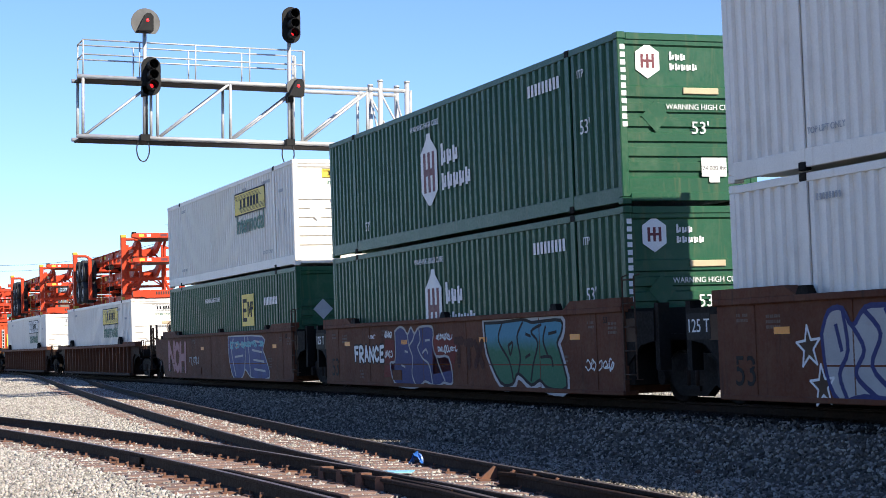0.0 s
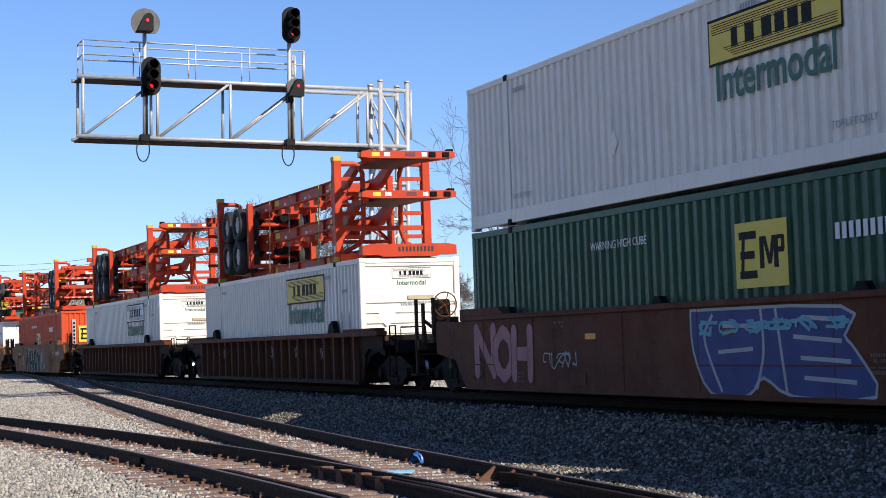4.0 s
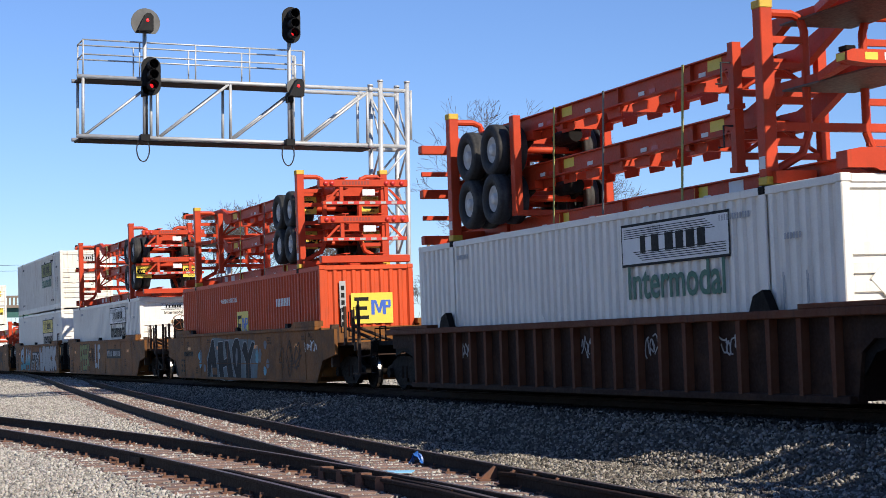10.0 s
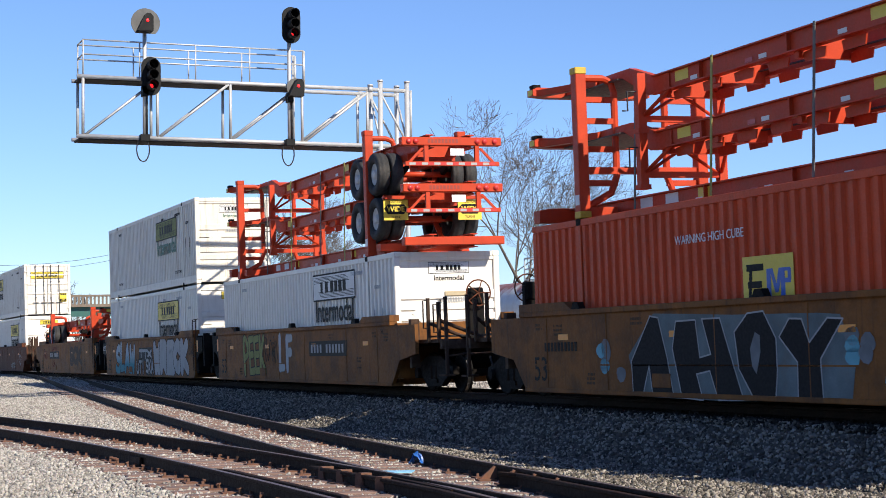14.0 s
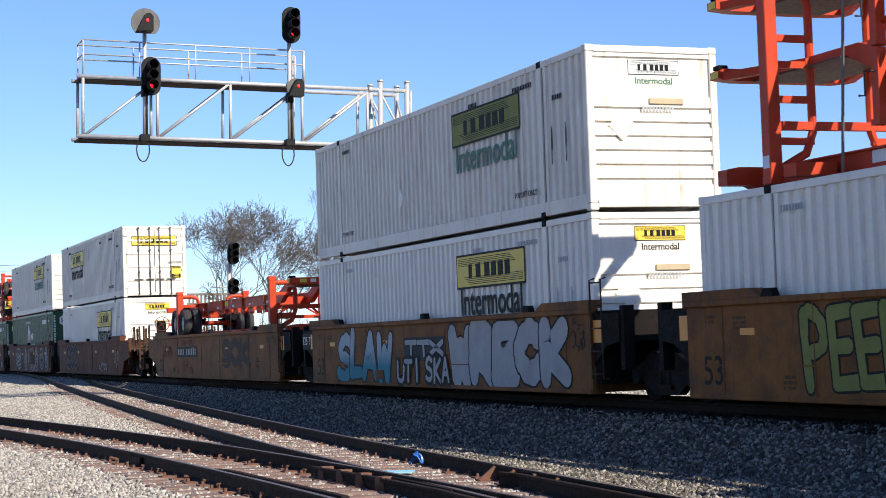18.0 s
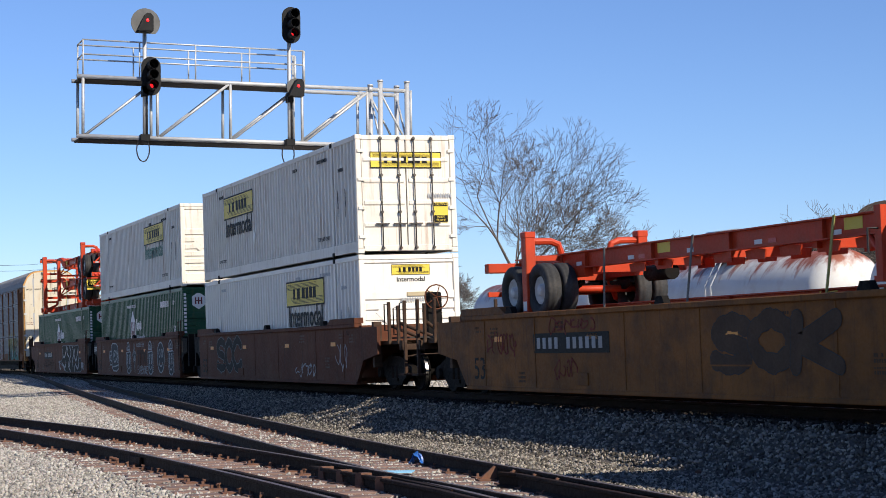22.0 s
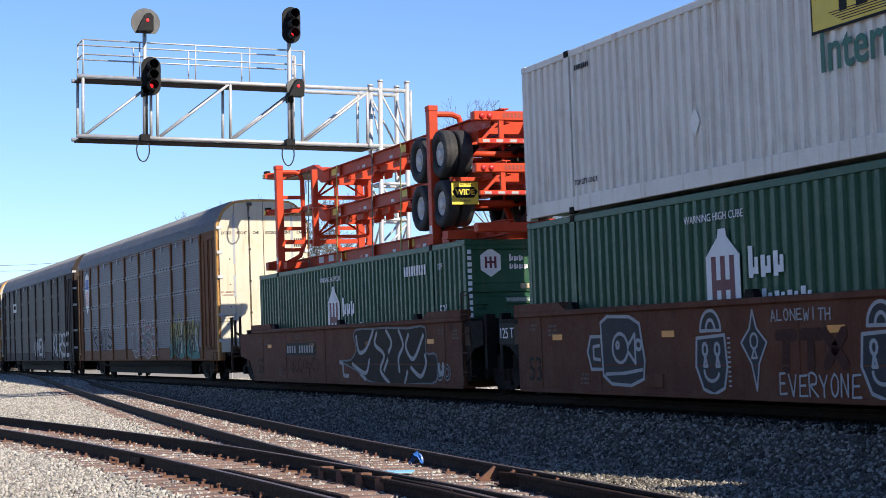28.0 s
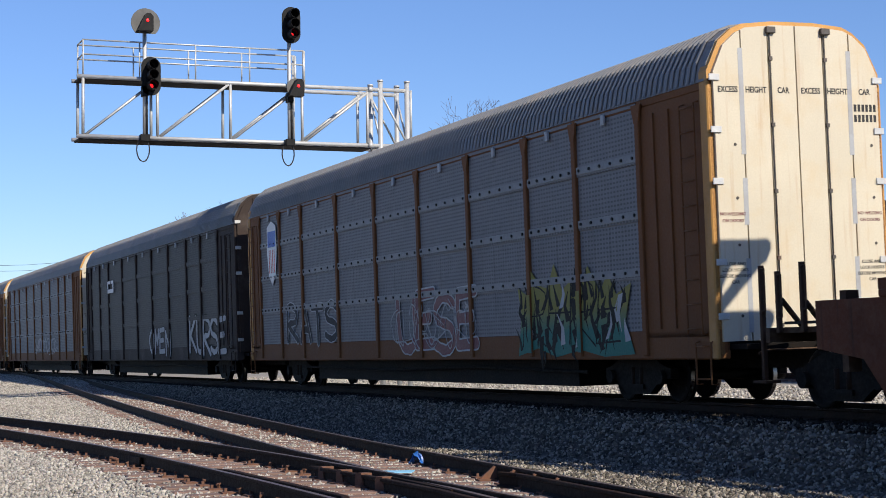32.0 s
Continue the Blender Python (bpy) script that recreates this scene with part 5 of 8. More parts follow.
        for sy in (-1, 1):
            part("bumper_hanger", lambda: Geo().box(tail - 0.10, tail - 0.02, sy * 0.62 - 0.05, sy * 0.62 + 0.05, -0.36, 0.06).add([(tail - 0.04, sy * 0.66, 0.0), (tail - 0.04, sy * 0.74, 0.0), (tail - 0.04, sy * 1.06, -0.32), (tail - 0.04, sy * 0.98, -0.32), (tail - 0.08, sy * 0.66, 0.0), (tail - 0.08, sy * 0.74, 0.0), (tail - 0.08, sy * 1.06, -0.32), (tail - 0.08, sy * 0.98, -0.32)], [(0, 1, 2, 3), (7, 6, 5, 4), (0, 4, 5, 1), (1, 5, 6, 2), (2, 6, 7, 3), (3, 7, 4, 0)]), chassis_red, c, key="chhang%d%d" % (sy, s))
    part("bumper_bar", lambda: Geo().box(tail - 0.06, tail + 0.01, -1.15, 1.15, -0.42, -0.32, 0.008), chassis_red, c, key="chbump%d" % s)
    a0, a1 = X(axles[0] - 0.7, axles[1] + 0.7)
    part("axle_frame", lambda: Geo().box(a0, a1, -0.60, -0.42, -0.16, 0.0).box(a0, a1, 0.42, 0.60, -0.16, 0.0).tube((s * axles[0], -0.9, hub), (s * axles[0], 0.9, hub), 0.07, 8).tube((s * axles[1], -0.9, hub), (s * axles[1], 0.9, hub), 0.07, 8), chassis_red, c, key="chaxle%d%.1f%.1f" % (s, axles[0], hub))
    for x in axles:
        part("spring_pack", lambda: Geo().prism([(-0.42, 0.10), (0.0, -0.04), (0.42, 0.10), (0.42, 0.16), (-0.42, 0.16)], "y", -0.56, -0.46).prism([(-0.42, 0.10), (0.0, -0.04), (0.42, 0.10), (0.42, 0.16), (-0.42, 0.16)], "y", 0.46, 0.56), black_steel, c, key="chspring", at=pose(s * x, 0, hub))
        for y in (-0.93, 0.93):
            dual_wheel(c, s * x, y, hub)
    if flip and flap:
        for y in (-0.93, 0.93):
            part("flap_bracket", lambda: Geo().box(s * (axles[0] - 0.70) - 0.05, s * (axles[0] - 0.70) + 0.05, min(0, 1.25 * (1 if y > 0 else -1)), max(0, 1.25 * (1 if y > 0 else -1)), 0.0, 0.08), chassis_red, c, key="chflap%d%.1f" % (y > 0, axles[0]))
            fl = part("mud_flap", lambda: flat([rect(-0.30, -0.24, 0.30, 0.24)], 0.012), yellow_ink, c, "yellow mud flap with black caution lettering", key="chflapy", at=on_end(s * (axles[0] - 0.68), y, -0.25))
            part("flap_diamond", lambda: flat([[(-0.29, 0.03), (-0.2, 0.13), (0.2, 0.13), (0.29, 0.03), (0.2, -0.1), (-0.2, -0.1)]], 0.013), black_ink, fl, key="chdia")
            lettering("word_marking", "WIDE", 0.17, yellow_ink, fl, pose(0, 0.015, 0.014), fat=0.004)
            lettering("word_marking", "TURNS", 0.08, black_ink, fl, pose(0, -0.17, 0.014))
            lettering("word_marking", "CAUTION", 0.07, black_ink, fl, pose(0, 0.185, 0.014))
    return c


def stack_rack(label, h=2.66):
    """A frame across the stack: an outer and an inner post on each side, joined by rungs, base at z 0."""
    r = thing("stacking_frame", label, "frame", "stacking frames")
    for sy in (-1, 1):
        y0, y1 = sorted((sy * 1.09, sy * 1.29))
        part("post", lambda: Geo().box(-0.11, 0.11, y0, y1, 0.06, h - 0.10, 0.012), chassis_red, r, key="rkpost%d%.1f" % (sy, h))
        for z in (0.0, h - 0.12):
            part("post_casting", lambda: Geo().box(-0.12, 0.12, y0 - 0.01, y1 + 0.01, z, z + 0.12, 0.012), rack_yellow if 2 < h < 2.8 else chassis_red, r, "yellow corner casting" if 2 < h < 2.8 else "", key="rkcast%d%.2f" % (sy, z))
        part("inner_post", lambda: Geo().path([(0, sy * 1.1, h - 0.18), (0, sy * 0.72, h - 0.18), (0, sy * 0.56, h - 0.24), (0, sy * 0.50, h - 0.42), (0, sy * 0.50, 0.75), (0, sy * 0.62, 0.45), (0, sy * 1.1, 0.2)], 0.065, 8), chassis_red, r, key="rkinner%d%.1f" % (sy, h))
        for z in [z for z in (0.62, 1.22, 1.72, 2.10) if z < h - 0.4]:
            part("rung", lambda: Geo().box(-0.04, 0.04, min(sy * 0.5, sy * 1.1), max(sy * 0.5, sy * 1.1), z - 0.05, z + 0.05), chassis_red, r, key="rkrung%d%.2f" % (sy, z))
        part("post_label", lambda: flat([rect(-0.08, -0.09, 0.08, 0.09)], 0.002), white_ink, r, key="rklabel", at=on_side(0, -1.291, 0.32)) if sy < 0 else None
    part("cross_bar", lambda: Geo().box(-0.06, 0.06, -1.1, 1.1, 0.78, 0.90), chassis_red, r, key="rkbar")
    return r


# ---- autoracks ----
def slotted(name, base):
    """Galvanised sheet with rows of small slots."""
    m = surface(name, base, 0.6, spec=0.2, metal=0.1, vary=0.12, scale=1.2, bump=0.08, dirt=tuple(c * 0.55 for c in base), dirt_amount=0.5, streak=tuple(c * 0.45 for c in base), streak_amount=0.4)
    n, l = m.node_tree.nodes, m.node_tree.links
    b = n["Principled BSDF"]
    src = b.inputs["Base Color"].links[0].from_socket
    sep = n.new("ShaderNodeSeparateXYZ")
    l.new(n.new("ShaderNodeTexCoord").outputs["Object"], sep.inputs[0])
    com = n.new("ShaderNodeCombineXYZ")
    l.new(sep.outputs["X"], com.inputs["X"])
    l.new(sep.outputs["Z"], com.inputs["Y"])
    br = n.new("ShaderNodeTexBrick")
    br.offset = 0.0
    br.inputs["Scale"].default_value, br.inputs["Mortar Size"].default_value = 1.0, 0.022
    br.inputs["Brick Width"].default_value, br.inputs["Row Height"].default_value = 0.115, 0.075
    br.inputs["Color1"].default_value = br.inputs["Color2"].default_value = (0.42, 0.42, 0.42, 1)
    br.inputs["Mortar"].default_value = (1, 1, 1, 1)
    l.new(com.outputs[0], br.inputs["Vector"])
    mx = n.new("ShaderNodeMix")
    mx.data_type, mx.blend_type = "RGBA", "MULTIPLY"
    mx.inputs["Factor"].default_value = 0.75
    l.new(src, mx.inputs["A"])
    l.new(br.outputs["Color"], mx.inputs["B"])
    l.new(mx.outputs["Result"], b.inputs["Base Color"])
    return m


rack_slots = slotted("slotted_grey_rack_sheet", (0.20, 0.20, 0.208))
rack_slots_dark = slotted("slotted_dark_rack_sheet", (0.07, 0.064, 0.062))
RL = 13.45


def autorack(name, label, frame_paint, sheet, roof_paint, variant):
    """A covered automobile carrier with slotted side sheets, its middle at x 0."""
    c = thing(name, label, "autorack", "automobile carriers of the train")
    for k, sy in (("n", -1), ("f", 1)):
        y = sy * 1.50
        part("side_sill", lambda: Geo().box(-RL, RL, min(y, y - sy * 0.2), max(y, y - sy * 0.2), 0.72, 1.18, 0.02), frame_paint, c, key="asill" + k)
        part("top_chord", lambda: Geo().box(-RL, RL, min(y, y - sy * 0.12), max(y, y - sy * 0.12), 4.74, 4.90, 0.02), frame_paint, c, key="atop" + k)
        posts = (-12.2, -10.1, -8.0, -4.95, -2.0, 0.9, 3.8, 6.7, 8.8, 11.2)
        for x in posts:
            part("post", lambda: Geo().box(-0.07, 0.07, min(y - sy * 0.02, y + sy * 0.05), max(y - sy * 0.02, y + sy * 0.05), 0.78, 4.80, 0.012), frame_paint, c, key="apost" + k, at=pose(x, 0, 0))
            if sy < 0:
                part("post_cap", lambda: Geo().prism([(-0.07, 4.5), (-0.16, 4.80), (0.16, 4.80), (0.07, 4.5)], "y", y - 0.055, y - 0.02), frame_paint, c, key="acap", at=pose(x, 0, 0))
        for x, x2 in zip(posts, posts[1:]):
            w = x2 - x
            for j in range(4):
                z0 = 1.16 + j * 0.92
                part("side_panel", lambda: Geo().box(0.07, w - 0.07, min(y - sy * 0.05, y - sy * 0.01), max(y - sy * 0.05, y - sy * 0.01), z0 + 0.015, z0 + 0.86).box(0.07, w - 0.07, min(y - sy * 0.05, y + sy * 0.012), max(y - sy * 0.05, y + sy * 0.012), z0 + 0.86, z0 + 0.915), sheet, c, key="apan%s%d%.1f" % (k, j, w), at=pose(x, 0, 0))
            if sy < 0:
                for z0 in (2.06, 2.98, 3.90):
                    part("panel_band", lambda: Geo().box(0.08, w - 0.08, y - 0.028, y - 0.01, z0, z0 + 0.13), rack_band if variant != "dark" else sheet, c, key="aband%.1f%.2f" % (w, z0), at=pose(x, 0, 0))
                    if variant != "dark":
                        for i in range(6):
                            part("rivet", lambda: Geo().tube((0, y - 0.028, 0), (0, y - 0.05, 0), 0.028, 6), signal_black, c, key="arivet", at=pose(x + 0.2 + i * (w - 0.4) / 5, 0, z0 + 0.065))
                part("panel_hook", lambda: Geo().box(w / 2 - 0.06, w / 2 + 0.06, y - 0.06, y - 0.012, 4.62, 4.80, 0.01), rack_panel, c, key="ahook%.1f" % w, at=pose(x, 0, 0))
        for kx, sx in (("a", -1), ("b", 1)):
            x0, x1 = (-RL, -12.2) if sx < 0 else (11.2, RL)
            part("end_panel", lambda: Geo().box(x0, x1, min(y, y - sy * 0.06), max(y, y - sy * 0.06), 1.06, 4.74), frame_paint, c, key="aendp" + k + kx)
            for xr in (x0 + 0.45, x0 + 0.95):
                part("panel_rib", lambda: Geo().box(0, 0.07, min(y, y + sy * 0.03), max(y, y + sy * 0.03), 1.2, 4.6), frame_paint, c, key="aendrib" + k, at=pose(xr, 0, 0))
            part("corner_post", lambda: Geo().box(min(sx * RL, sx * (RL - 0.16)), max(sx * RL, sx * (RL - 0.16)), min(y - sy * 0.12, y + sy * 0.03), max(y - sy * 0.12, y + sy * 0.03), 0.72, 4.86, 0.02), rack_trim if frame_paint is not rack_dark else frame_paint, c, key="acorn" + k + kx)
            if sy < 0:
                ladder(c, sx * (RL - 0.55), -1.53, 1.1, 4.6, 0.44, frame_paint)
                ladder(c, sx * (RL - 0.35), -1.52, 0.35, 1.0, 0.44, frame_paint)
    half = [(1.52, 4.86), (1.46, 5.15), (1.28, 5.49), (1.05, 5.67), (0.86, 5.74), (0.4, 5.79)]
    prof = [(-y, z) for y, z in half] + [(0, 5.80)] + half[::-1]
    part("roof", lambda: Geo().prism(prof, "x", -RL + 0.1, RL - 0.1), roof_paint, c, key="aroof")

    def ribs():
        g = Geo()
        for i in range(150):
            x = -RL + 0.4 + i * (2 * RL - 0.8) / 149
            m = len(prof)
            v = [(x + dx, p[0] * 1.012, p[1] + dz) for dx, dz in ((-0.05, 0.0), (-0.02, 0.035), (0.02, 0.035), (0.05, 0.0)) for p in prof]
            g.add(v, [(a * m + j, a * m + j + 1, (a + 1) * m + j + 1, (a + 1) * m + j) for a in range(3) for j in range(m - 1)])
        return g
    tagged(part("roof_ribbing", ribs, roof_paint, c, key="aribs"), kind="stuff")
    part("deck", lambda: Geo().box(-RL, RL, -1.35, 1.35, 0.85, 1.02), black_steel, c, key="adeck")
    part("underframe", lambda: Geo().box(-7.9, 7.9, -1.15, 1.15, 0.24, 0.84), black_steel, c, key="aunder")
    part("brake_pipe", lambda: Geo().path([(-8.6, -1.3, 0.55), (-2.0, -1.32, 0.5), (3.5, -1.28, 0.58), (8.6, -1.3, 0.5)], 0.03), black_steel, c, key="apipe")
    part("centre_sill", lambda: Geo().box(-RL - 0.6, RL + 0.6, -0.22, 0.22, 0.55, 0.86), black_steel, c, key="acs")
    edge = [(1.46, 4.96), (1.25, 5.41), (1.03, 5.60), (0.86, 5.68), (0.36, 5.73)]
    face = [(-1.46, 0.98), (1.46, 0.98)] + edge + [(-y, z) for y, z in edge[::-1]]
    for kx, sx in (("a", -1), ("b", 1)):
        part("end_arch", lambda: Geo().prism([(p[0] * 1.035, p[1] + 0.05 if p[1] > 2 else p[1]) for p in face], "x", min(sx * (RL - 0.25), sx * (RL - 0.02)), max(sx * (RL - 0.25), sx * (RL - 0.02))), frame_paint if frame_paint is rack_dark else rack_trim, c, key="aarch" + kx)
        ed = door_cream if variant != "dark" else frame_paint

        def leaf(a, b):
            def top(yy):
                for (y0, z0), (y1, z1) in zip(face[2:], face[3:]):
                    if y1 <= yy <= y0:
                        return z0 + (z1 - z0) * (y0 - yy) / (y0 - y1)
                return 4.8
            pts = [(a, 0.98), (b, 0.98), (b, top(b) - 0.02)] + [(p[0], p[1] - 0.02) for p in face[2:] if a < p[0] < b] + [(a, top(a) - 0.02)]
            return Geo().prism(pts, "x", min(sx * (RL - 0.02), sx * (RL + 0.05)), max(sx * (RL - 0.02), sx * (RL + 0.05)))
        edges = (-1.45, -0.95, -0.48, 0.0, 0.48, 0.95, 1.45)
        for i in range(6):
            leaf_ob = part("door_leaf", lambda: leaf(edges[i] + 0.012, edges[i + 1] - 0.012), ed, c, key="aleaf%s%d" % (kx, i))
            if sx > 0:
                if i in (2, 4):
                    part("door_rod", lambda: Geo().tube((RL + 0.062, edges[i] + 0.03, 1.0), (RL + 0.062, edges[i] + 0.03, 5.62), 0.011, 6), plate_grey, leaf_ob, key="astiff%d" % i)
                    for zz in (1.2, 2.2, 3.2, 4.2, 5.2):
                        part("rod_guide", lambda: Geo().box(RL + 0.05, RL + 0.08, edges[i] + 0.0, edges[i] + 0.06, zz - 0.03, zz + 0.03), plate_grey, leaf_ob, key="aguide%d%.1f" % (i, zz))
                    part("top_latch", lambda: Geo().box(RL + 0.05, RL + 0.11, edges[i] - 0.04, edges[i] + 0.12, 5.58, 5.68, 0.01), plate_grey, leaf_ob, key="alatch%d" % i)
                if i in (0, 5):
                    ye = edges[0] + 0.02 if i == 0 else edges[6] - 0.02
                    for zz in (1.35, 2.4, 3.1, 3.9):
                        part("bolt_head", lambda: Geo().tube((RL + 0.05, edges[i] + 0.34, zz), (RL + 0.058, edges[i] + 0.34, zz), 0.024, 8), plate_grey, leaf_ob, key="abolt%d%.1f" % (i, zz))
                    for zz in (1.35, 2.15, 3.35, 4.12, 4.9):
                        part("hinge", lambda: Geo().box(RL + 0.05, RL + 0.075, ye - 0.09, ye + 0.09, zz - 0.05, zz + 0.05, 0.008), galvanised, leaf_ob, key="ahinge%d%.1f" % (i, zz))
                    yb = edges[1] if i == 0 else edges[5]
                    for zz, hh in ((1.1, 1.1), (2.7, 0.7), (3.75, 1.6)):
                        part("hinge_strip", lambda: Geo().box(RL + 0.05, RL + 0.053, yb - 0.055, yb + 0.025, zz, zz + hh), rack_panel, leaf_ob, key="astrip%d%.1f" % (i, zz))
                if variant != "dark":
                    yc = (edges[i] + edges[i + 1]) / 2
                    lettering("word_marking", ("EXCESS", "HEIGHT", "CAR")[i % 3], 0.125, grey_spray, leaf_ob, on_end(RL + 0.0515, yc, 4.72), fat=0.003, wide=0.82)
        part("end_platform", lambda: Geo().box(min(sx * RL, sx * (RL + 0.45)), max(sx * RL, sx * (RL + 0.45)), -1.3, 1.3, 0.86, 0.94), black_steel, c, key="aplat" + kx)
        part("coupler", lambda: Geo().box(min(sx * (RL + 0.5), sx * (RL + 0.98)), max(sx * (RL + 0.5), sx * (RL + 0.98)), -0.12, 0.12, 0.66, 0.9, 0.03), black_steel, c, key="acoup" + kx)
        truck(c, sx * 10.0)
    if variant != "dark":
        for y in (-1.2, 1.2):
            for k, (words, z) in enumerate((("NO WELDING", 2.86), ("ON DOORS", 2.76), ("CLOSE AND", 2.12), ("LOCK HOOKS", 2.03), ("BEFORE MOVING", 1.94), ("CAR", 1.85))):
                lettering("word_marking", words, 0.068, maroon_ink if k < 2 else grey_spray, c, on_end(RL + 0.0515, y, z), fat=0.001)
        part("number_bars", flat([rect(-0.2 + i * 0.07, 0, -0.2 + i * 0.07 + 0.045, 0.11) for i in range(6)] + [rect(-0.2 + i * 0.07, -0.16, -0.2 + i * 0.07 + 0.045, -0.05) for i in range(6)]), grey_spray, c, at=on_end(RL + 0.0505, 1.2, 4.42))
    return c


# ---- the ground ----
def spline(pts, step=0.5):
    """Points at even steps along a smooth line through pts (x falling or rising)."""
    out = []
    for i in range(len(pts) - 1):
        p0, p1, p2, p3 = (Vector(pts[max(0, min(len(pts) - 1, j))]) for j in (i - 1, i, i + 1, i + 2))
        n = max(1, int((p2 - p1).length / step))
        for k in range(n):
            t = k / n
            out.append(0.5 * ((2 * p1) + (p2 - p0) * t + (2 * p0 - 5 * p1 + 4 * p2 - p3) * t * t + (3 * p1 - p0 - 3 * p2 + p3) * t ** 3))
    out.append(Vector(pts[-1]))
    return out


# centre lines at the height of the rail heads
LADDER = [(2, 5.55, -0.05), (-8, 6.23, -0.05), (-14, 6.63, -0.05), (-20, 7.06, -0.05), (-26, 7.52, -0.045), (-34, 8.16, -0.01), (-42, 8.84, 0.03), (-52, 9.71, 0.09), (-62, 10.61, 0.15), (-75, 11.8, 0.24), (-90, 13.2, 0.34), (-105, 14.3, 0.40), (-112, 14.45, 0.40)]
SIDING = [(2, 4.2, -0.03), (-4, 4.85, -0.03), (-8, 5.12, -0.03), (-14, 5.29, -0.03), (-20, 5.21, -0.02), (-26, 4.92, -0.015), (-34, 4.22, -0.02), (-42, 3.2, -0.02), (-52, 1.55, -0.03), (-62, -0.45, -0.04), (-80, -4.5, -0.06)]
LADDER_LINE, SIDING_LINE = spline(LADDER), spline(SIDING)
_lx = np.array([p.x for p in LADDER_LINE[::-1]])
_ly, _lz = np.array([p.y for p in LADDER_LINE[::-1]]), np.array([p.z for p in LADDER_LINE[::-1]])
_sx = np.array([p.x for p in SIDING_LINE[::-1]])
_sy, _sz = np.array([p.y for p in SIDING_LINE[::-1]]), np.array([p.z for p in SIDING_LINE[::-1]])


LOW_GROUND = -0.45   # the strip between the yard and the main line's bank


def ground_z(x, y):
    """Height of the gravel: flat beds under the yard tracks, a low strip, and the bank of the main line."""
    x, y = np.asarray(x, float), np.asarray(y, float)
    ly, lz = np.interp(x, _lx, _ly), np.interp(x, _lx, _lz)
    sy, sz = np.interp(x, _sx, _sy), np.interp(x, _sx, _sz)
    w = np.clip((y - sy - 0.9) / np.maximum(0.4, ly - sy - 1.8), 0, 1)
    base = np.where((y > sy) & (y < ly), sz - 0.207 + (lz - sz) * w, np.where(y <= sy, sz - 0.207 - np.clip((sy - y - 1.4) * 0.06, 0, 0.12), lz - 0.207))
    main = RAIL_Z - 0.185
    fall = np.clip((y - ly - 1.3) / 1.1, 0, 1)
    strip = base + (np.minimum(base, LOW_GROUND) - base) * fall * fall * (3 - 2 * fall)
    rise = np.clip((TRACK_Y - y - 1.62) / 1.25, 0, 1)
    bank = main + (LOW_GROUND - main) * rise
    far = main - 0.10 * np.clip((y - TRACK_Y - 1.75) / 1.5, 0, 1)
    return np.where(y > TRACK_Y, far, np.maximum(strip, bank))


def ground():
    xs = np.concatenate([[-4000, -1500, -700, -350, -220, -150], np.arange(-120, -46, 2.0), np.arange(-46, 4, 0.4), [8, 20, 60, 200, 900, 4000]])
    ys = np.concatenate([[-3000, -800, -250, -80, -30, -12, -5], np.arange(-2, 18, 0.35), [18, 19, 20, 22, 26, 34, 50, 90, 200, 600, 1500, 4000]])
    X, Y = np.meshgrid(xs, ys, indexing="ij")
    Z = ground_z(X, Y)
    g = np.random.RandomState(3)
    Z += np.where((X > -46) & (X < 4) & (Y > -2) & (Y < 12), g.uniform(-0.012, 0.012, Z.shape), 0)
    a, b = X.shape
    v = np.stack([X, Y, Z], -1).reshape(-1, 3)
    f = [(i * b + j, (i + 1) * b + j, (i + 1) * b + j + 1, i * b + j + 1) for i in range(a - 1) for j in range(b - 1)]
    me = bpy.data.meshes.new("ground")
    me.from_pydata(v.tolist(), [], f)
    me.materials.append(gravel_ground)
    me.materials.append(bed_shaded)
    cx = np.array([(v[p[0], 0] + v[p[2], 0]) / 2 for p in f])
    cy = np.array([(v[p[0], 1] + v[p[2], 1]) / 2 for p in f])
    # faces beside the main line that get the shadow-darkened colour
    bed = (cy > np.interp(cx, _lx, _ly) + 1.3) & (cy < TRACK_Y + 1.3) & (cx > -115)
    # band along the rails where under-car shade is put into the ground colour
    shade_band = bed & (cy > 12.78) & (cy < TRACK_Y + 1.3)
    me.materials.append(shaded_track_bed)
    me.polygons.foreach_set("material_index", bed.astype(np.int32) + shade_band.astype(np.int32))
    tagged(new("ground", me), "pale grey crushed stone covering the rail yard", "ground", kind="structure")


ground()

ROCK_V = np.array([(1, 0, 0.1), (0.1, 1, -0.1), (-1, 0.1, 0), (-0.1, -1, 0.1), (0.15, 0.1, 0.9), (-0.1, -0.1, -0.9)])
ROCK_F = np.array([(0, 1, 4), (1, 2, 4), (2, 3, 4), (3, 0, 4), (1, 0, 5), (2, 1, 5), (3, 2, 5), (0, 3, 5)])


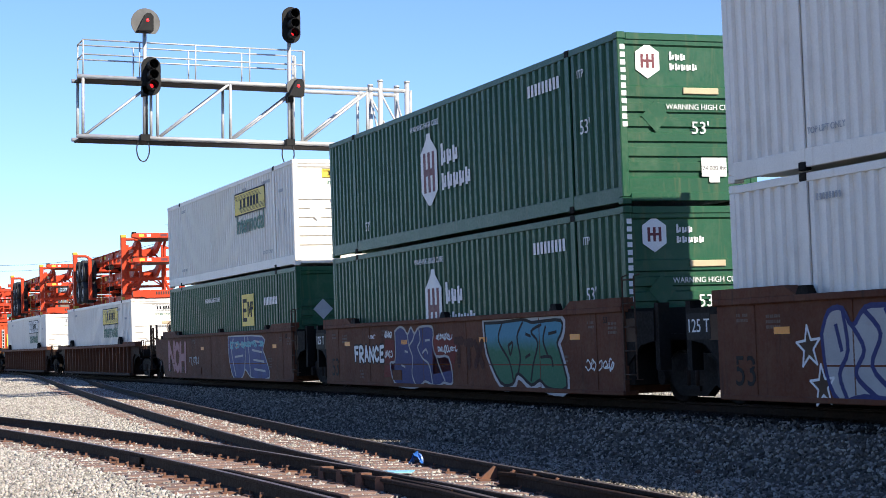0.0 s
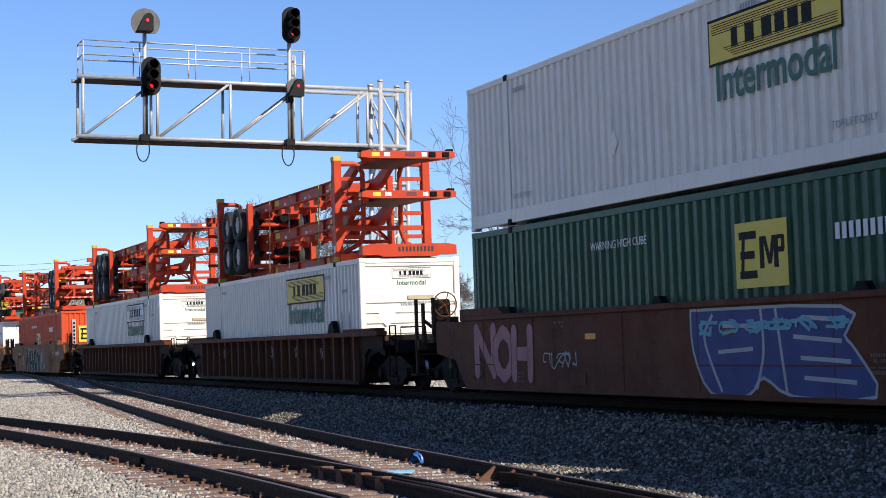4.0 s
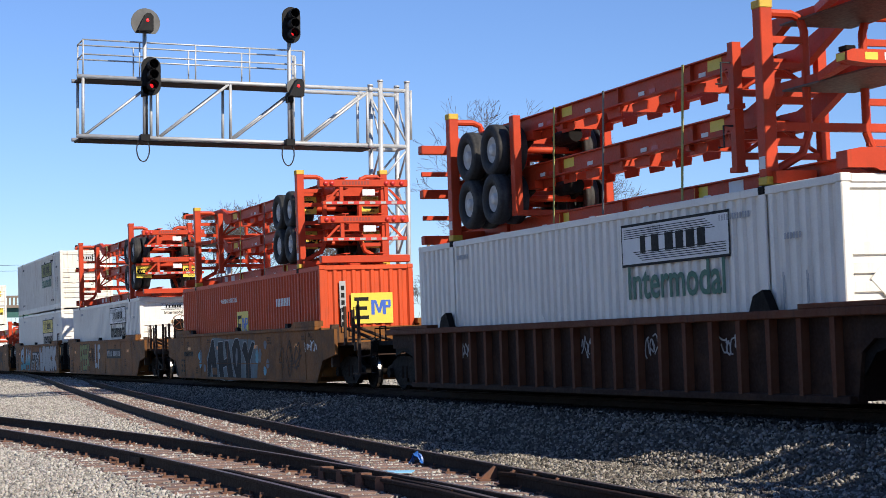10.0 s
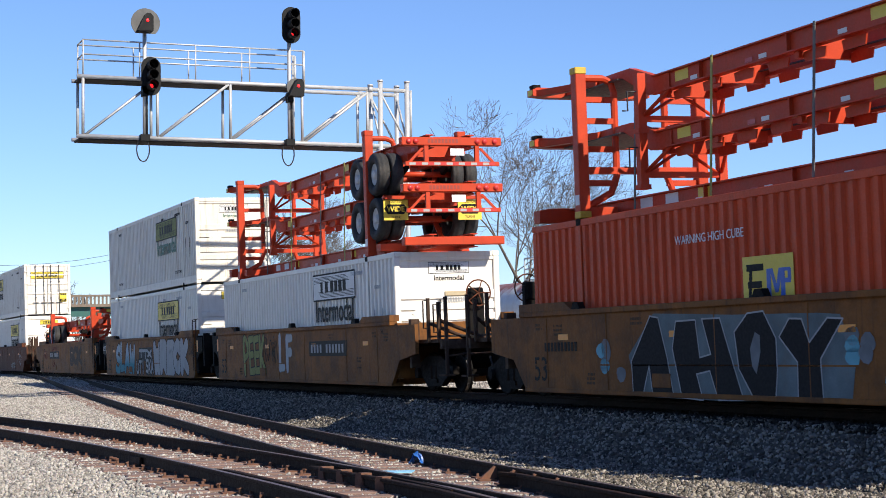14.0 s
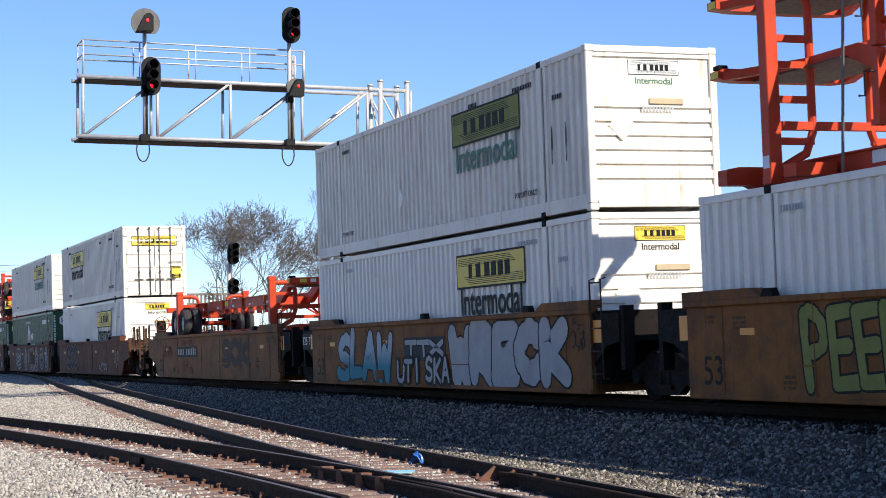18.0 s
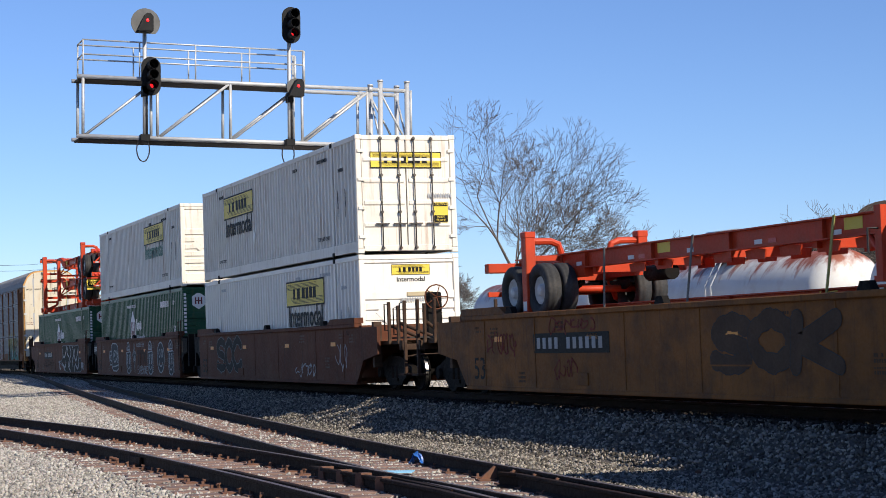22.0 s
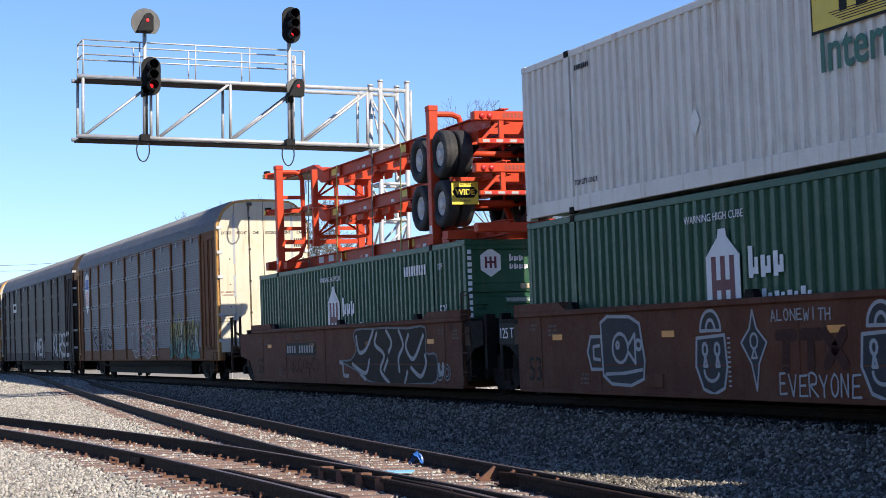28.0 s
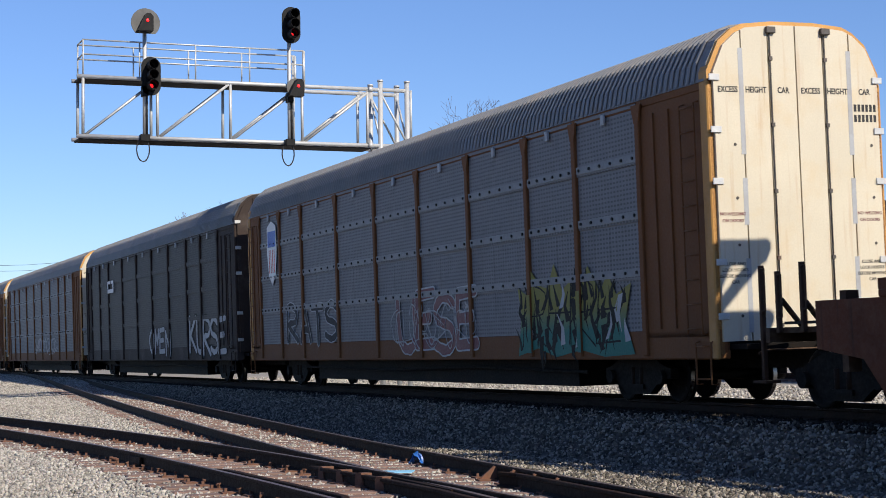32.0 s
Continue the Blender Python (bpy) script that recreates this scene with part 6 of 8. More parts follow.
def stones(name, label, count, box_fn, size, material, seed):
    """Broken stones strewn over the ground, joined into one piece."""
    g = np.random.RandomState(seed)
    x, y = box_fn(g, count)
    keep = np.ones(len(x), bool)
    for cx, cy in ((_lx, _ly), (_sx, _sy), (np.array([-400.0, 60.0]), np.array([TRACK_Y, TRACK_Y]))):
        off = np.abs(np.abs(y - np.interp(x, cx, cy)) - 0.7535)
        keep &= off > 0.10
        inside = np.abs(y - np.interp(x, cx, cy)) < 1.3
        tie = (np.abs(((x + 400) / 0.53) % 1.0 - 0.5) < 0.24) & inside
        keep &= ~(tie & (g.rand(len(x)) < 0.93))
    x, y = x[keep], y[keep]
    n = len(x)
    q = g.normal(size=(n, 4))
    q /= np.linalg.norm(q, axis=1)[:, None]
    a, b, c, d = q.T
    R = np.stack([1 - 2 * (c * c + d * d), 2 * (b * c - a * d), 2 * (b * d + a * c), 2 * (b * c + a * d), 1 - 2 * (b * b + d * d), 2 * (c * d - a * b), 2 * (b * d - a * c), 2 * (c * d + a * b), 1 - 2 * (b * b + c * c)], -1).reshape(n, 3, 3)
    s = size * g.uniform(0.6, 1.5, n)[:, None] * g.uniform(0.55, 1.25, (n, 3))
    V = ROCK_V[None] * g.uniform(0.7, 1.25, (n, 6, 1)) * s[:, None, :] + g.uniform(-0.25, 0.25, (n, 6, 3)) * size
    V = np.einsum("nij,nkj->nki", R, V)
    V += np.stack([x, y, ground_z(x, y) + size * g.uniform(-0.15, 0.75, n)], -1)[:, None, :]
    F = (ROCK_F[None] + (np.arange(n) * 6)[:, None, None]).reshape(-1, 3)
    me = bpy.data.meshes.new(name)
    me.vertices.add(n * 6)
    me.vertices.foreach_set("co", V.reshape(-1))
    me.loops.add(F.size)
    me.loops.foreach_set("vertex_index", F.reshape(-1).astype(np.int32))
    me.polygons.add(len(F))
    me.polygons.foreach_set("loop_start", np.arange(0, F.size, 3, dtype=np.int32))
    me.update(calc_edges=True)
    me.materials.append(material)
    tagged(new(name, me), label, "gravel", kind="stuff")


def near_field(g, n):
    d = 13.5 + 17.0 * g.rand(n) ** 0.8
    px = g.uniform(-0.29, 0.29, n)
    c, s = math.cos(_yaw), math.sin(_yaw)
    x, y = -d * c + px * d * s, d * s + px * d * c
    k = y < np.interp(x, _lx, _ly) + g.normal(1.2, 0.15, n)
    return x[k], y[k]


def yard_strip(g, n):
    x = g.uniform(-75, -24, n)
    edge = np.interp(x, _lx, _ly) + 1.0
    low = -0.10 * x
    return x, low + (edge - low) * g.rand(n)


def far_strip(g, n):
    x = g.uniform(-125, -73, n)
    edge = np.interp(x, _lx, _ly) + 0.6
    low = -0.09 * x
    return x, low + (edge - low) * g.rand(n)


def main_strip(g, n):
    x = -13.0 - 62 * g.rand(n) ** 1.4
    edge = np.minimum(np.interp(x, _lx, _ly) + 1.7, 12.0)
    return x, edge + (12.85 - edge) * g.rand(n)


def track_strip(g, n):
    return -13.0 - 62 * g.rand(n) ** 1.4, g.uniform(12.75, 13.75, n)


def far_field(g, n):
    return g.uniform(-85, -12, n), 16.2 + 12 * g.rand(n) ** 1.6


stones("gravel", "pale broken limestone ballast between the yard tracks", 95000, near_field, 0.026, gravel_light, 5)
stones("gravel", "pale broken limestone ballast along the yard tracks", 52000, yard_strip, 0.034, gravel_light, 6)
stones("gravel", "pale broken stone at the yard's far throat", 15000, far_strip, 0.05, gravel_light, 8)
stones("ballast", "broken stone ballast beside the main track, coloured darker for the train's shadow", 85000, main_strip, 0.029, gravel_shaded, 9)
stones("ballast", "greasy ballast along the main line rails, blackened for the shade under the cars", 16000, track_strip, 0.029, shaded_track_stone, 10)
stones("gravel", "pale sunlit ballast beyond the main track", 16000, far_field, 0.045, gravel_light, 7)

# ---- tracks ----
TIE_STEP = 0.53
RAIL_PROFILE = [(-0.070, -0.172), (0.070, -0.172), (0.070, -0.158), (0.012, -0.135), (0.009, -0.045), (0.036, -0.032), (0.036, -0.006), (0.030, 0.0), (-0.030, 0.0), (-0.036, -0.006), (-0.036, -0.032), (-0.009, -0.045), (-0.012, -0.135), (-0.070, -0.158)]


def sweep(line, off, profile, closed=True):
    g, v, m = Geo(), [], len(profile)
    for i, p in enumerate(line):
        a, b = line[max(0, i - 1)], line[min(len(line) - 1, i + 1)]
        d = (b - a)
        d.z = 0
        d.normalize()
        n = Vector((-d.y, d.x, 0))
        for u, w in profile:
            q = p + n * (off + u)
            v.append((q.x, q.y, p.z + w))
    last = m if closed else m - 1
    f = [(i * m + j, i * m + (j + 1) % m, (i + 1) * m + (j + 1) % m, (i + 1) * m + j) for i in range(len(line) - 1) for j in range(last)]
    return g.add(v, f)


def tie_block(seed, length=2.6):
    r = random.Random(seed)
    g = Geo()
    j = lambda: r.uniform(-0.012, 0.012)
    xs = (-0.112, 0.112)
    g.box(xs[0] + j(), xs[1] + j(), -length / 2 + j() * 4, length / 2 + j() * 4, -0.17, 0.0, 0.012)
    # two deep checks along the grain
    return g


TIES = [tie_block(i).mesh("tie", tie_wood) for i in range(4)]


def track(name, label, line, ties_from, ties_to, lift=0.0):
    t = thing(name, label, "track", kind="structure")
    for off in (-0.7535, 0.7535):
        rail = part("rail", sweep(line, off, RAIL_PROFILE), rail_rust, t)
        part("rail_head", sweep(line, off, [(-0.029, 0.0025), (0.029, 0.0025)], closed=False), rail_top, rail, "rust-tinged worn running surface")
    r = random.Random(len(label))
    order = sorted(line, key=lambda q: q.x)
    lx, ly, lz = ([q[i] for q in order] for i in range(3))
    first, last = int((ties_to + 400) / TIE_STEP), int((ties_from + 400) / TIE_STEP)
    for k in range(first, last):
        x = -400 + (k + 0.5) * TIE_STEP
        y, z, slope = np.interp(x, lx, ly), np.interp(x, lx, lz), (np.interp(x + 0.5, lx, ly) - np.interp(x - 0.5, lx, ly))
        o = new("tie", TIES[k % 4])
        o.parent = t
        o.matrix_basis = pose(x, y + r.uniform(-0.10, 0.10), z - 0.172 + lift + r.uniform(-0.004, 0.008), 0, r.uniform(-0.5, 0.5), math.degrees(math.atan(slope)) + r.uniform(-1.5, 1.5))
        if x > -34:
            for off in (-0.7535, 0.7535):
                o2 = part("tie_plate", lambda: Geo().box(-0.09, 0.09, -0.17, 0.17, -0.002, 0.014).box(-0.05, -0.03, -0.12, -0.09, 0.01, 0.05).box(0.03, 0.05, 0.09, 0.12, 0.01, 0.05).box(-0.05, -0.03, 0.09, 0.12, 0.01, 0.05), plate_rust, t, key="tieplate")
                o2.matrix_basis = o.matrix_basis @ pose(0, off, 0.001)
    return t


MAIN_LINE = [Vector((x, TRACK_Y, RAIL_Z)) for x in np.arange(-400, 61, 10.0)]
track("main_track", "main line rails on dark shaded ballast", MAIN_LINE, -60, -60)
track("ladder_track", "old rusty yard track with wooden ties in pale ballast", spline(LADDER, 0.25), 0, -75)
track("siding_track", "old rusty siding rails on weathered wooden ties", spline(SIDING, 0.25), 0, -60, 0.004)
_r = random.Random(8)
_main = bpy.data.objects["main_track"]
for i in range(110):
    o = new("tie", TIES[i % 4])
    o.parent = _main
    o.matrix_basis = pose(-75 + i * 0.56, TRACK_Y + _r.uniform(-0.05, 0.05), RAIL_Z - 0.172, 0, 0, _r.uniform(-1, 1) + 0)


# ---- signal cantilever ----
MX, MY = -51.0, 17.85      # the mast's middle
LOW, HIGH = 7.68, 9.43     # chords' heights
BAYS = (8.24, 10.43, 12.64, 14.88)


def gantry():
    g = thing("signal_gantry", "galvanised steel cantilever signal bridge over the main track", "signal gantry")
    for sx in (-0.48, 0.48):
        for sy in (-0.44, 0.44):
            part("mast_leg", Geo().tube((MX + sx, MY + sy, 0.2), (MX + sx, MY + sy, 9.68), 0.078, 14).tube((MX + sx, MY + sy, 9.68), (MX + sx, MY + sy, 9.74), 0.095, 14), galvanised, g)
        part("foot", Geo().box(MX + sx - 0.2, MX + sx + 0.2, MY - 0.7, MY + 0.7, 0.15, 0.22), galvanised, g)
    levels = [HIGH, LOW] + [LOW - 1.12 * i - 0.05 for i in range(1, 7)]
    for k, (z1, z0) in enumerate(zip(levels, levels[1:])):
        for a, b in (((-1, -1), (-1, 1)), ((1, -1), (1, 1)), ((-1, -1), (1, -1)), ((-1, 1), (1, 1))):
            if k % 2:
                a, b = b, a
            part("mast_brace", Geo().tube((MX + a[0] * 0.48, MY + a[1] * 0.44, z1 - 0.08), (MX + b[0] * 0.48, MY + b[1] * 0.44, z0 + 0.08), 0.036, 8), galvanised, g)
            part("mast_ring", Geo().tube((MX + a[0] * 0.48, MY + a[1] * 0.44, z0), (MX + b[0] * 0.48, MY + b[1] * 0.44, z0), 0.050, 8), galvanised, g)
    part("conduit", Geo().tube((MX + 0.50, MY + 0.56, 7.9), (MX + 0.50, MY + 0.56, 9.45), 0.04, 8), galvanised, g)
    end = 8.12
    for sx in (-0.48, 0.48):
        for zz in (LOW, HIGH):
            part("arm_chord", Geo().tube((MX + sx, MY + 0.44, zz), (MX + sx, end - 0.06, zz), 0.062, 14), galvanised, g)
            part("chord_clamp", Geo().tube((MX + sx * 1.05, 17.0, zz), (MX + sx * 1.05, 17.14, zz), 0.085, 10), galvanised, g)
        for y in BAYS + (16.98,):
            part("arm_upright", Geo().tube((MX + sx, y, LOW), (MX + sx, y, HIGH), 0.045, 10), galvanised, g)
        for a, b in zip(BAYS, BAYS[1:] + (17.12,)):
            part("arm_brace", Geo().tube((MX + sx, a + 0.08, LOW + 0.05), (MX + sx, b - 0.06, HIGH - 0.05), 0.040, 10), galvanised, g)
    for zz in (LOW, HIGH):
        for y in BAYS:
            part("cross_tie", Geo().tube((MX - 0.48, y, zz - 0.02), (MX + 0.48, y, zz - 0.02), 0.04, 8), galvanised, g)
    part("walkway", Geo().box(MX - 0.44, MX + 0.44, end, 17.1, LOW - 0.10, LOW - 0.06), grating, g, "dark steel grating walkway")
    part("walkway", Geo().box(MX - 0.44, MX + 0.44, end, 14.95, HIGH - 0.07, HIGH - 0.03), grating, g, "dark steel grating walkway")
    posts = (8.24, 9.90, 11.58, 13.24, 14.94)
    for sx in (-0.48, 0.48):
        for zz in (0.66, 1.09):
            part("hand_rail", Geo().tube((MX + sx, posts[0], HIGH + zz), (MX + sx, posts[-1], HIGH + zz), 0.024, 8), galvanised, g)
        for y in posts:
            part("rail_post", Geo().tube((MX + sx, y, HIGH), (MX + sx, y, HIGH + 1.09), 0.024 if y < 14 else 0.045, 8), galvanised, g)
    for zz in (0.66, 1.09):
        part("hand_rail", Geo().tube((MX - 0.48, posts[0], HIGH + zz), (MX + 0.48, posts[0], HIGH + zz), 0.024, 8), galvanised, g)
    g2 = Geo()
    for dx in (-0.2, 0.2):
        g2.tube((MX + dx - 0.1, 14.70, LOW), (MX + dx - 0.1, 14.70, HIGH + 1.0), 0.03, 8)
    for i in range(9):
        g2.tube((MX - 0.3, 14.70, LOW + 0.2 + i * 0.29), (MX + 0.1, 14.70, LOW + 0.2 + i * 0.29), 0.018, 6)
    part("ladder", g2, galvanised, g)
    return g


gantry()


def lens(parent, x, y, z, lit, hood=0.46):
    part("hood", Geo().lathe([(0.15, 0.0), (0.155, hood * 0.6), (0.145, hood), (0.135, hood), (0.145, 0.0)], "x", (x, y, z), 18), signal_black, parent)
    part("lens", Geo().lathe([(0.0, 0.03), (0.05, 0.025), (0.07, 0.0)], "x", (x, y, z), 18), red_lamp if lit else lamp_dark, parent, "lit red lens" if lit else "dark lens")


def oval_head(name, label, x, y, z, h, w, lit, n=3):
    """A tall colour-light head with a rounded black backing."""
    s = thing(name, label, "railway signal", "signal heads on the gantry")
    r = w / 2
    pts = [(y + r * math.cos(a), z + h / 2 - r + r * math.sin(a)) for a in (math.pi * i / 12 for i in range(13))] + [(y + r * math.cos(a), z - h / 2 + r + r * math.sin(a)) for a in (math.pi + math.pi * i / 12 for i in range(13))]
    part("backing", Geo().prism(pts, "x", x, x + 0.03), signal_black, s)
    part("housing", Geo().box(x - 0.22, x, y - r * 0.6, y + r * 0.6, z - h * 0.40, z + h * 0.40, 0.03), signal_black, s)
    for i in range(n):
        lens(s, x + 0.03, y, z + (i - (n - 1) / 2) * -0.30, i == lit)
    return s


def disc_head(name, label, x, y, z, r, hood):
    s = thing(name, label, "railway signal", "signal heads on the gantry")
    cut = math.radians(228)
    part("disc", Geo().prism([(y + r * math.cos(a), z + r * math.sin(a)) for a in (math.radians(-48) + cut / 24 * 276 / 228 * i for i in range(25))], "x", x, x + 0.03), signal_grey, s, "faded grey round backing cut flat below")
    part("housing", Geo().box(x - 0.25, x, y - 0.16, y + 0.16, z - 0.2, z + 0.2, 0.03), signal_black, s)
    part("big_hood", Geo().prism([(y - 0.30, z - 0.30), (y + 0.16, z - 0.30), (y + 0.16, z + 0.12), (y + 0.08, z + 0.22), (y - 0.04, z + 0.22), (y - 0.14, z + 0.05)], "x", x + 0.03, x + hood), signal_black, s)
    part("lens", Geo().lathe([(0.0, 0.03), (0.04, 0.025), (0.05, 0.0)], "x", (x + hood, y - 0.02, z + 0.0), 18), red_lamp, s, "lit red lens")
    return s


def signal_mast(y, z0, z1):
    p = thing("signal_pole", "galvanised pole carrying signal heads on the gantry", "pole", "signal poles on the gantry")
    part("pole", Geo().tube((MX + 0.62, y, z0), (MX + 0.62, y, z1), 0.06, 12), galvanised, p)
    part("conduit", Geo().tube((MX + 0.70, y + 0.05, LOW + 0.05), (MX + 0.70, y + 0.05, HIGH - 0.2), 0.032, 8), cable_black, p, "black cable conduit")
    part("mount_clamp", Geo().box(MX + 0.5, MX + 0.78, y - 0.09, y + 0.09, HIGH - 0.55, HIGH - 0.25, 0.01), signal_black, p)
    part("bracket", Geo().box(MX + 0.4, MX + 0.75, y - 0.14, y + 0.14, LOW - 0.12, LOW + 0.08, 0.01), signal_black, p)
    part("cable_loop", Geo().path([(MX + 0.62 + 0.03 * math.sin(a * 2), y - 0.05 + 0.19 * math.sin(a), LOW - 0.38 + 0.34 * math.cos(a)) for a in (2 * math.pi * i / 16 for i in range(17))], 0.02), cable_black, p)


SIG_A, SIG_B = 10.02, 14.44
signal_mast(SIG_A, LOW - 0.1, HIGH + 1.5)
signal_mast(SIG_B, LOW - 0.1, HIGH + 1.6)
disc_head("disc_signal", "round grey-backed signal showing a red light", MX + 0.75, SIG_A + 0.0, 11.06, 0.43, 0.42)
oval_head("oval_signal", "tall black three-light signal head showing red", MX + 0.75, SIG_A + 0.16, 9.48, 1.15, 0.58, 2)
oval_head("oval_signal", "tall black signal head with rounded backing, red lit", MX + 0.75, SIG_B + 0.03, 11.24, 1.12, 0.58, 2)
disc_head("disc_signal", "small grey-backed signal head showing red", MX + 0.75, SIG_B + 0.16, 9.33, 0.29, 0.40)


# ---- trees and distance ----
def bare_tree(name, label, x, y, z, height, seed, spread=0.5, trunks=1, depth=6, thin=1.0, tw=0.008):
    """A leafless tree: trunk, limbs and fine twigs."""
    r = random.Random(seed)
    wood, fine = Geo(), Geo()

    def grow(p, d, length, rad, level):
        n = 3 if level < 2 else 2
        for i in range(n):
            q = p + d * (length / n)
            g = wood if rad > 0.03 * thin + 0.012 else fine
            g.tube(p, q, rad, 6 if rad > 0.08 else (4 if rad > 0.03 else 3), max(tw, rad * 0.86), caps=False)
            p, rad = q, max(tw, rad * 0.86)
            d = (d + Vector((r.uniform(-1, 1), r.uniform(-1, 1), r.uniform(-0.25, 0.55))) * 0.13).normalized()
            if level >= 1 and level < depth and i < n - 1 and r.random() < (0.45 if level < 4 else 0.85):
                side = (d + d.orthogonal().normalized().lerp(d.cross(d.orthogonal()).normalized() * r.choice((-1, 1)), r.random()) * r.uniform(0.6, 1.1)).normalized()
                side.z = max(side.z, -0.15)
                grow(p, side, length * r.uniform(0.5, 0.75), rad * 0.6, level + 1)
        if level < depth:
            for i in range(r.choice((2, 2, 3))):
                a = r.uniform(0, 2 * math.pi)
                u = d.orthogonal().normalized()
                nd = (d + (u * math.cos(a) + d.cross(u) * math.sin(a)) * r.uniform(0.35, 0.35 + spread)).normalized()
                nd.z = nd.z * 0.9 + (0.30 if level < 3 else 0.10)
                grow(p, nd.normalized(), length * r.uniform(0.62, 0.82), rad * r.uniform(0.62, 0.8), level + 1)

    for i in range(trunks):
        d = Vector((r.uniform(-0.12, 0.12) * trunks, r.uniform(-0.12, 0.12) * trunks, 1)).normalized()
        grow(Vector((0, 0, 0)), d, height * 0.26, height * 0.013 * thin, 0)
    tall = max(p[2] for p in fine.v + wood.v)
    for g in (wood, fine):
        g.v = [(p[0] * height / tall, p[1] * height / tall, p[2] * height / tall) for p in g.v]
    t = thing(name, label, "tree", "bare winter trees")
    t.matrix_basis = pose(x, y, z)
    part("trunk", wood, bark, t)
    part("crown", fine, twig, t, "crown of bare twigs")
    return t


def at_view(px, depth):
    """Ground place seen across the picture at px metres to the right per metre of depth."""
    c, s = math.cos(_yaw), math.sin(_yaw)
    return (-depth * c + px * depth * s, depth * s + px * depth * c)


TREES = [  # sideways slope, depth, height, seed, spread, trunks, thin
    (0.054, 92, 14.6, 31, 0.75, 1, 1.0), (0.032, 96, 13.8, 35, 0.65, 1, 0.9), (0.075, 100, 11.0, 13, 0.7, 2, 0.9),
    (-0.128, 125, 12.6, 14, 0.7, 2, 0.9), (-0.090, 130, 13.6, 15, 0.6, 2, 0.9), (-0.060, 118, 10.5, 16, 0.6, 2, 0.9),
    (0.205, 150, 14.0, 17, 0.75, 3, 0.9), (0.182, 160, 12.0, 18, 0.75, 2, 0.9), (0.256, 125, 12.6, 19, 0.7, 2, 0.9),
    (0.118, 140, 10.8, 20, 0.7, 1, 0.9), (0.150, 150, 9.6, 21, 0.7, 2, 0.9), (0.000, 120, 8.0, 22, 0.7, 2, 0.8),
    (-0.215, 300, 15.0, 23, 0.7, 2, 1.3), (-0.235, 310, 13.0, 24, 0.7, 2, 1.3)]
for px_, dep_, h_, sd_, sp_, tr_, th_ in TREES:
    x_, y_ = at_view(px_, dep_)
    bare_tree("bare_tree", "leafless grey-brown deciduous tree beyond the yard", x_, y_, 0.1, h_, sd_, sp_, tr_, 6 if tr_ > 2 or sd_ in (23, 24) else 7, th_, dep_ / 13500)


def scrub():
    r = random.Random(77)
    g = Geo()
    for i in range(420):
        a = r.uniform(-0.27, 0.30)
        x, y = at_view(a, r.uniform(150, 200))
        h = r.uniform(2.5, 6.5)
        for k in range(9):
            g.tube((x + r.uniform(-1.5, 1.5), y + r.uniform(-1.5, 1.5), 0), (x + r.uniform(-3, 3), y + r.uniform(-3, 3), h * r.uniform(0.5, 1)), 0.05, 3, 0.012, caps=False)
    me = g.mesh("far_scrub", twig)
    tagged(new("far_scrub", me), "tangle of bare bushes along the yard's far edge", "scrub", kind="stuff")


scrub()


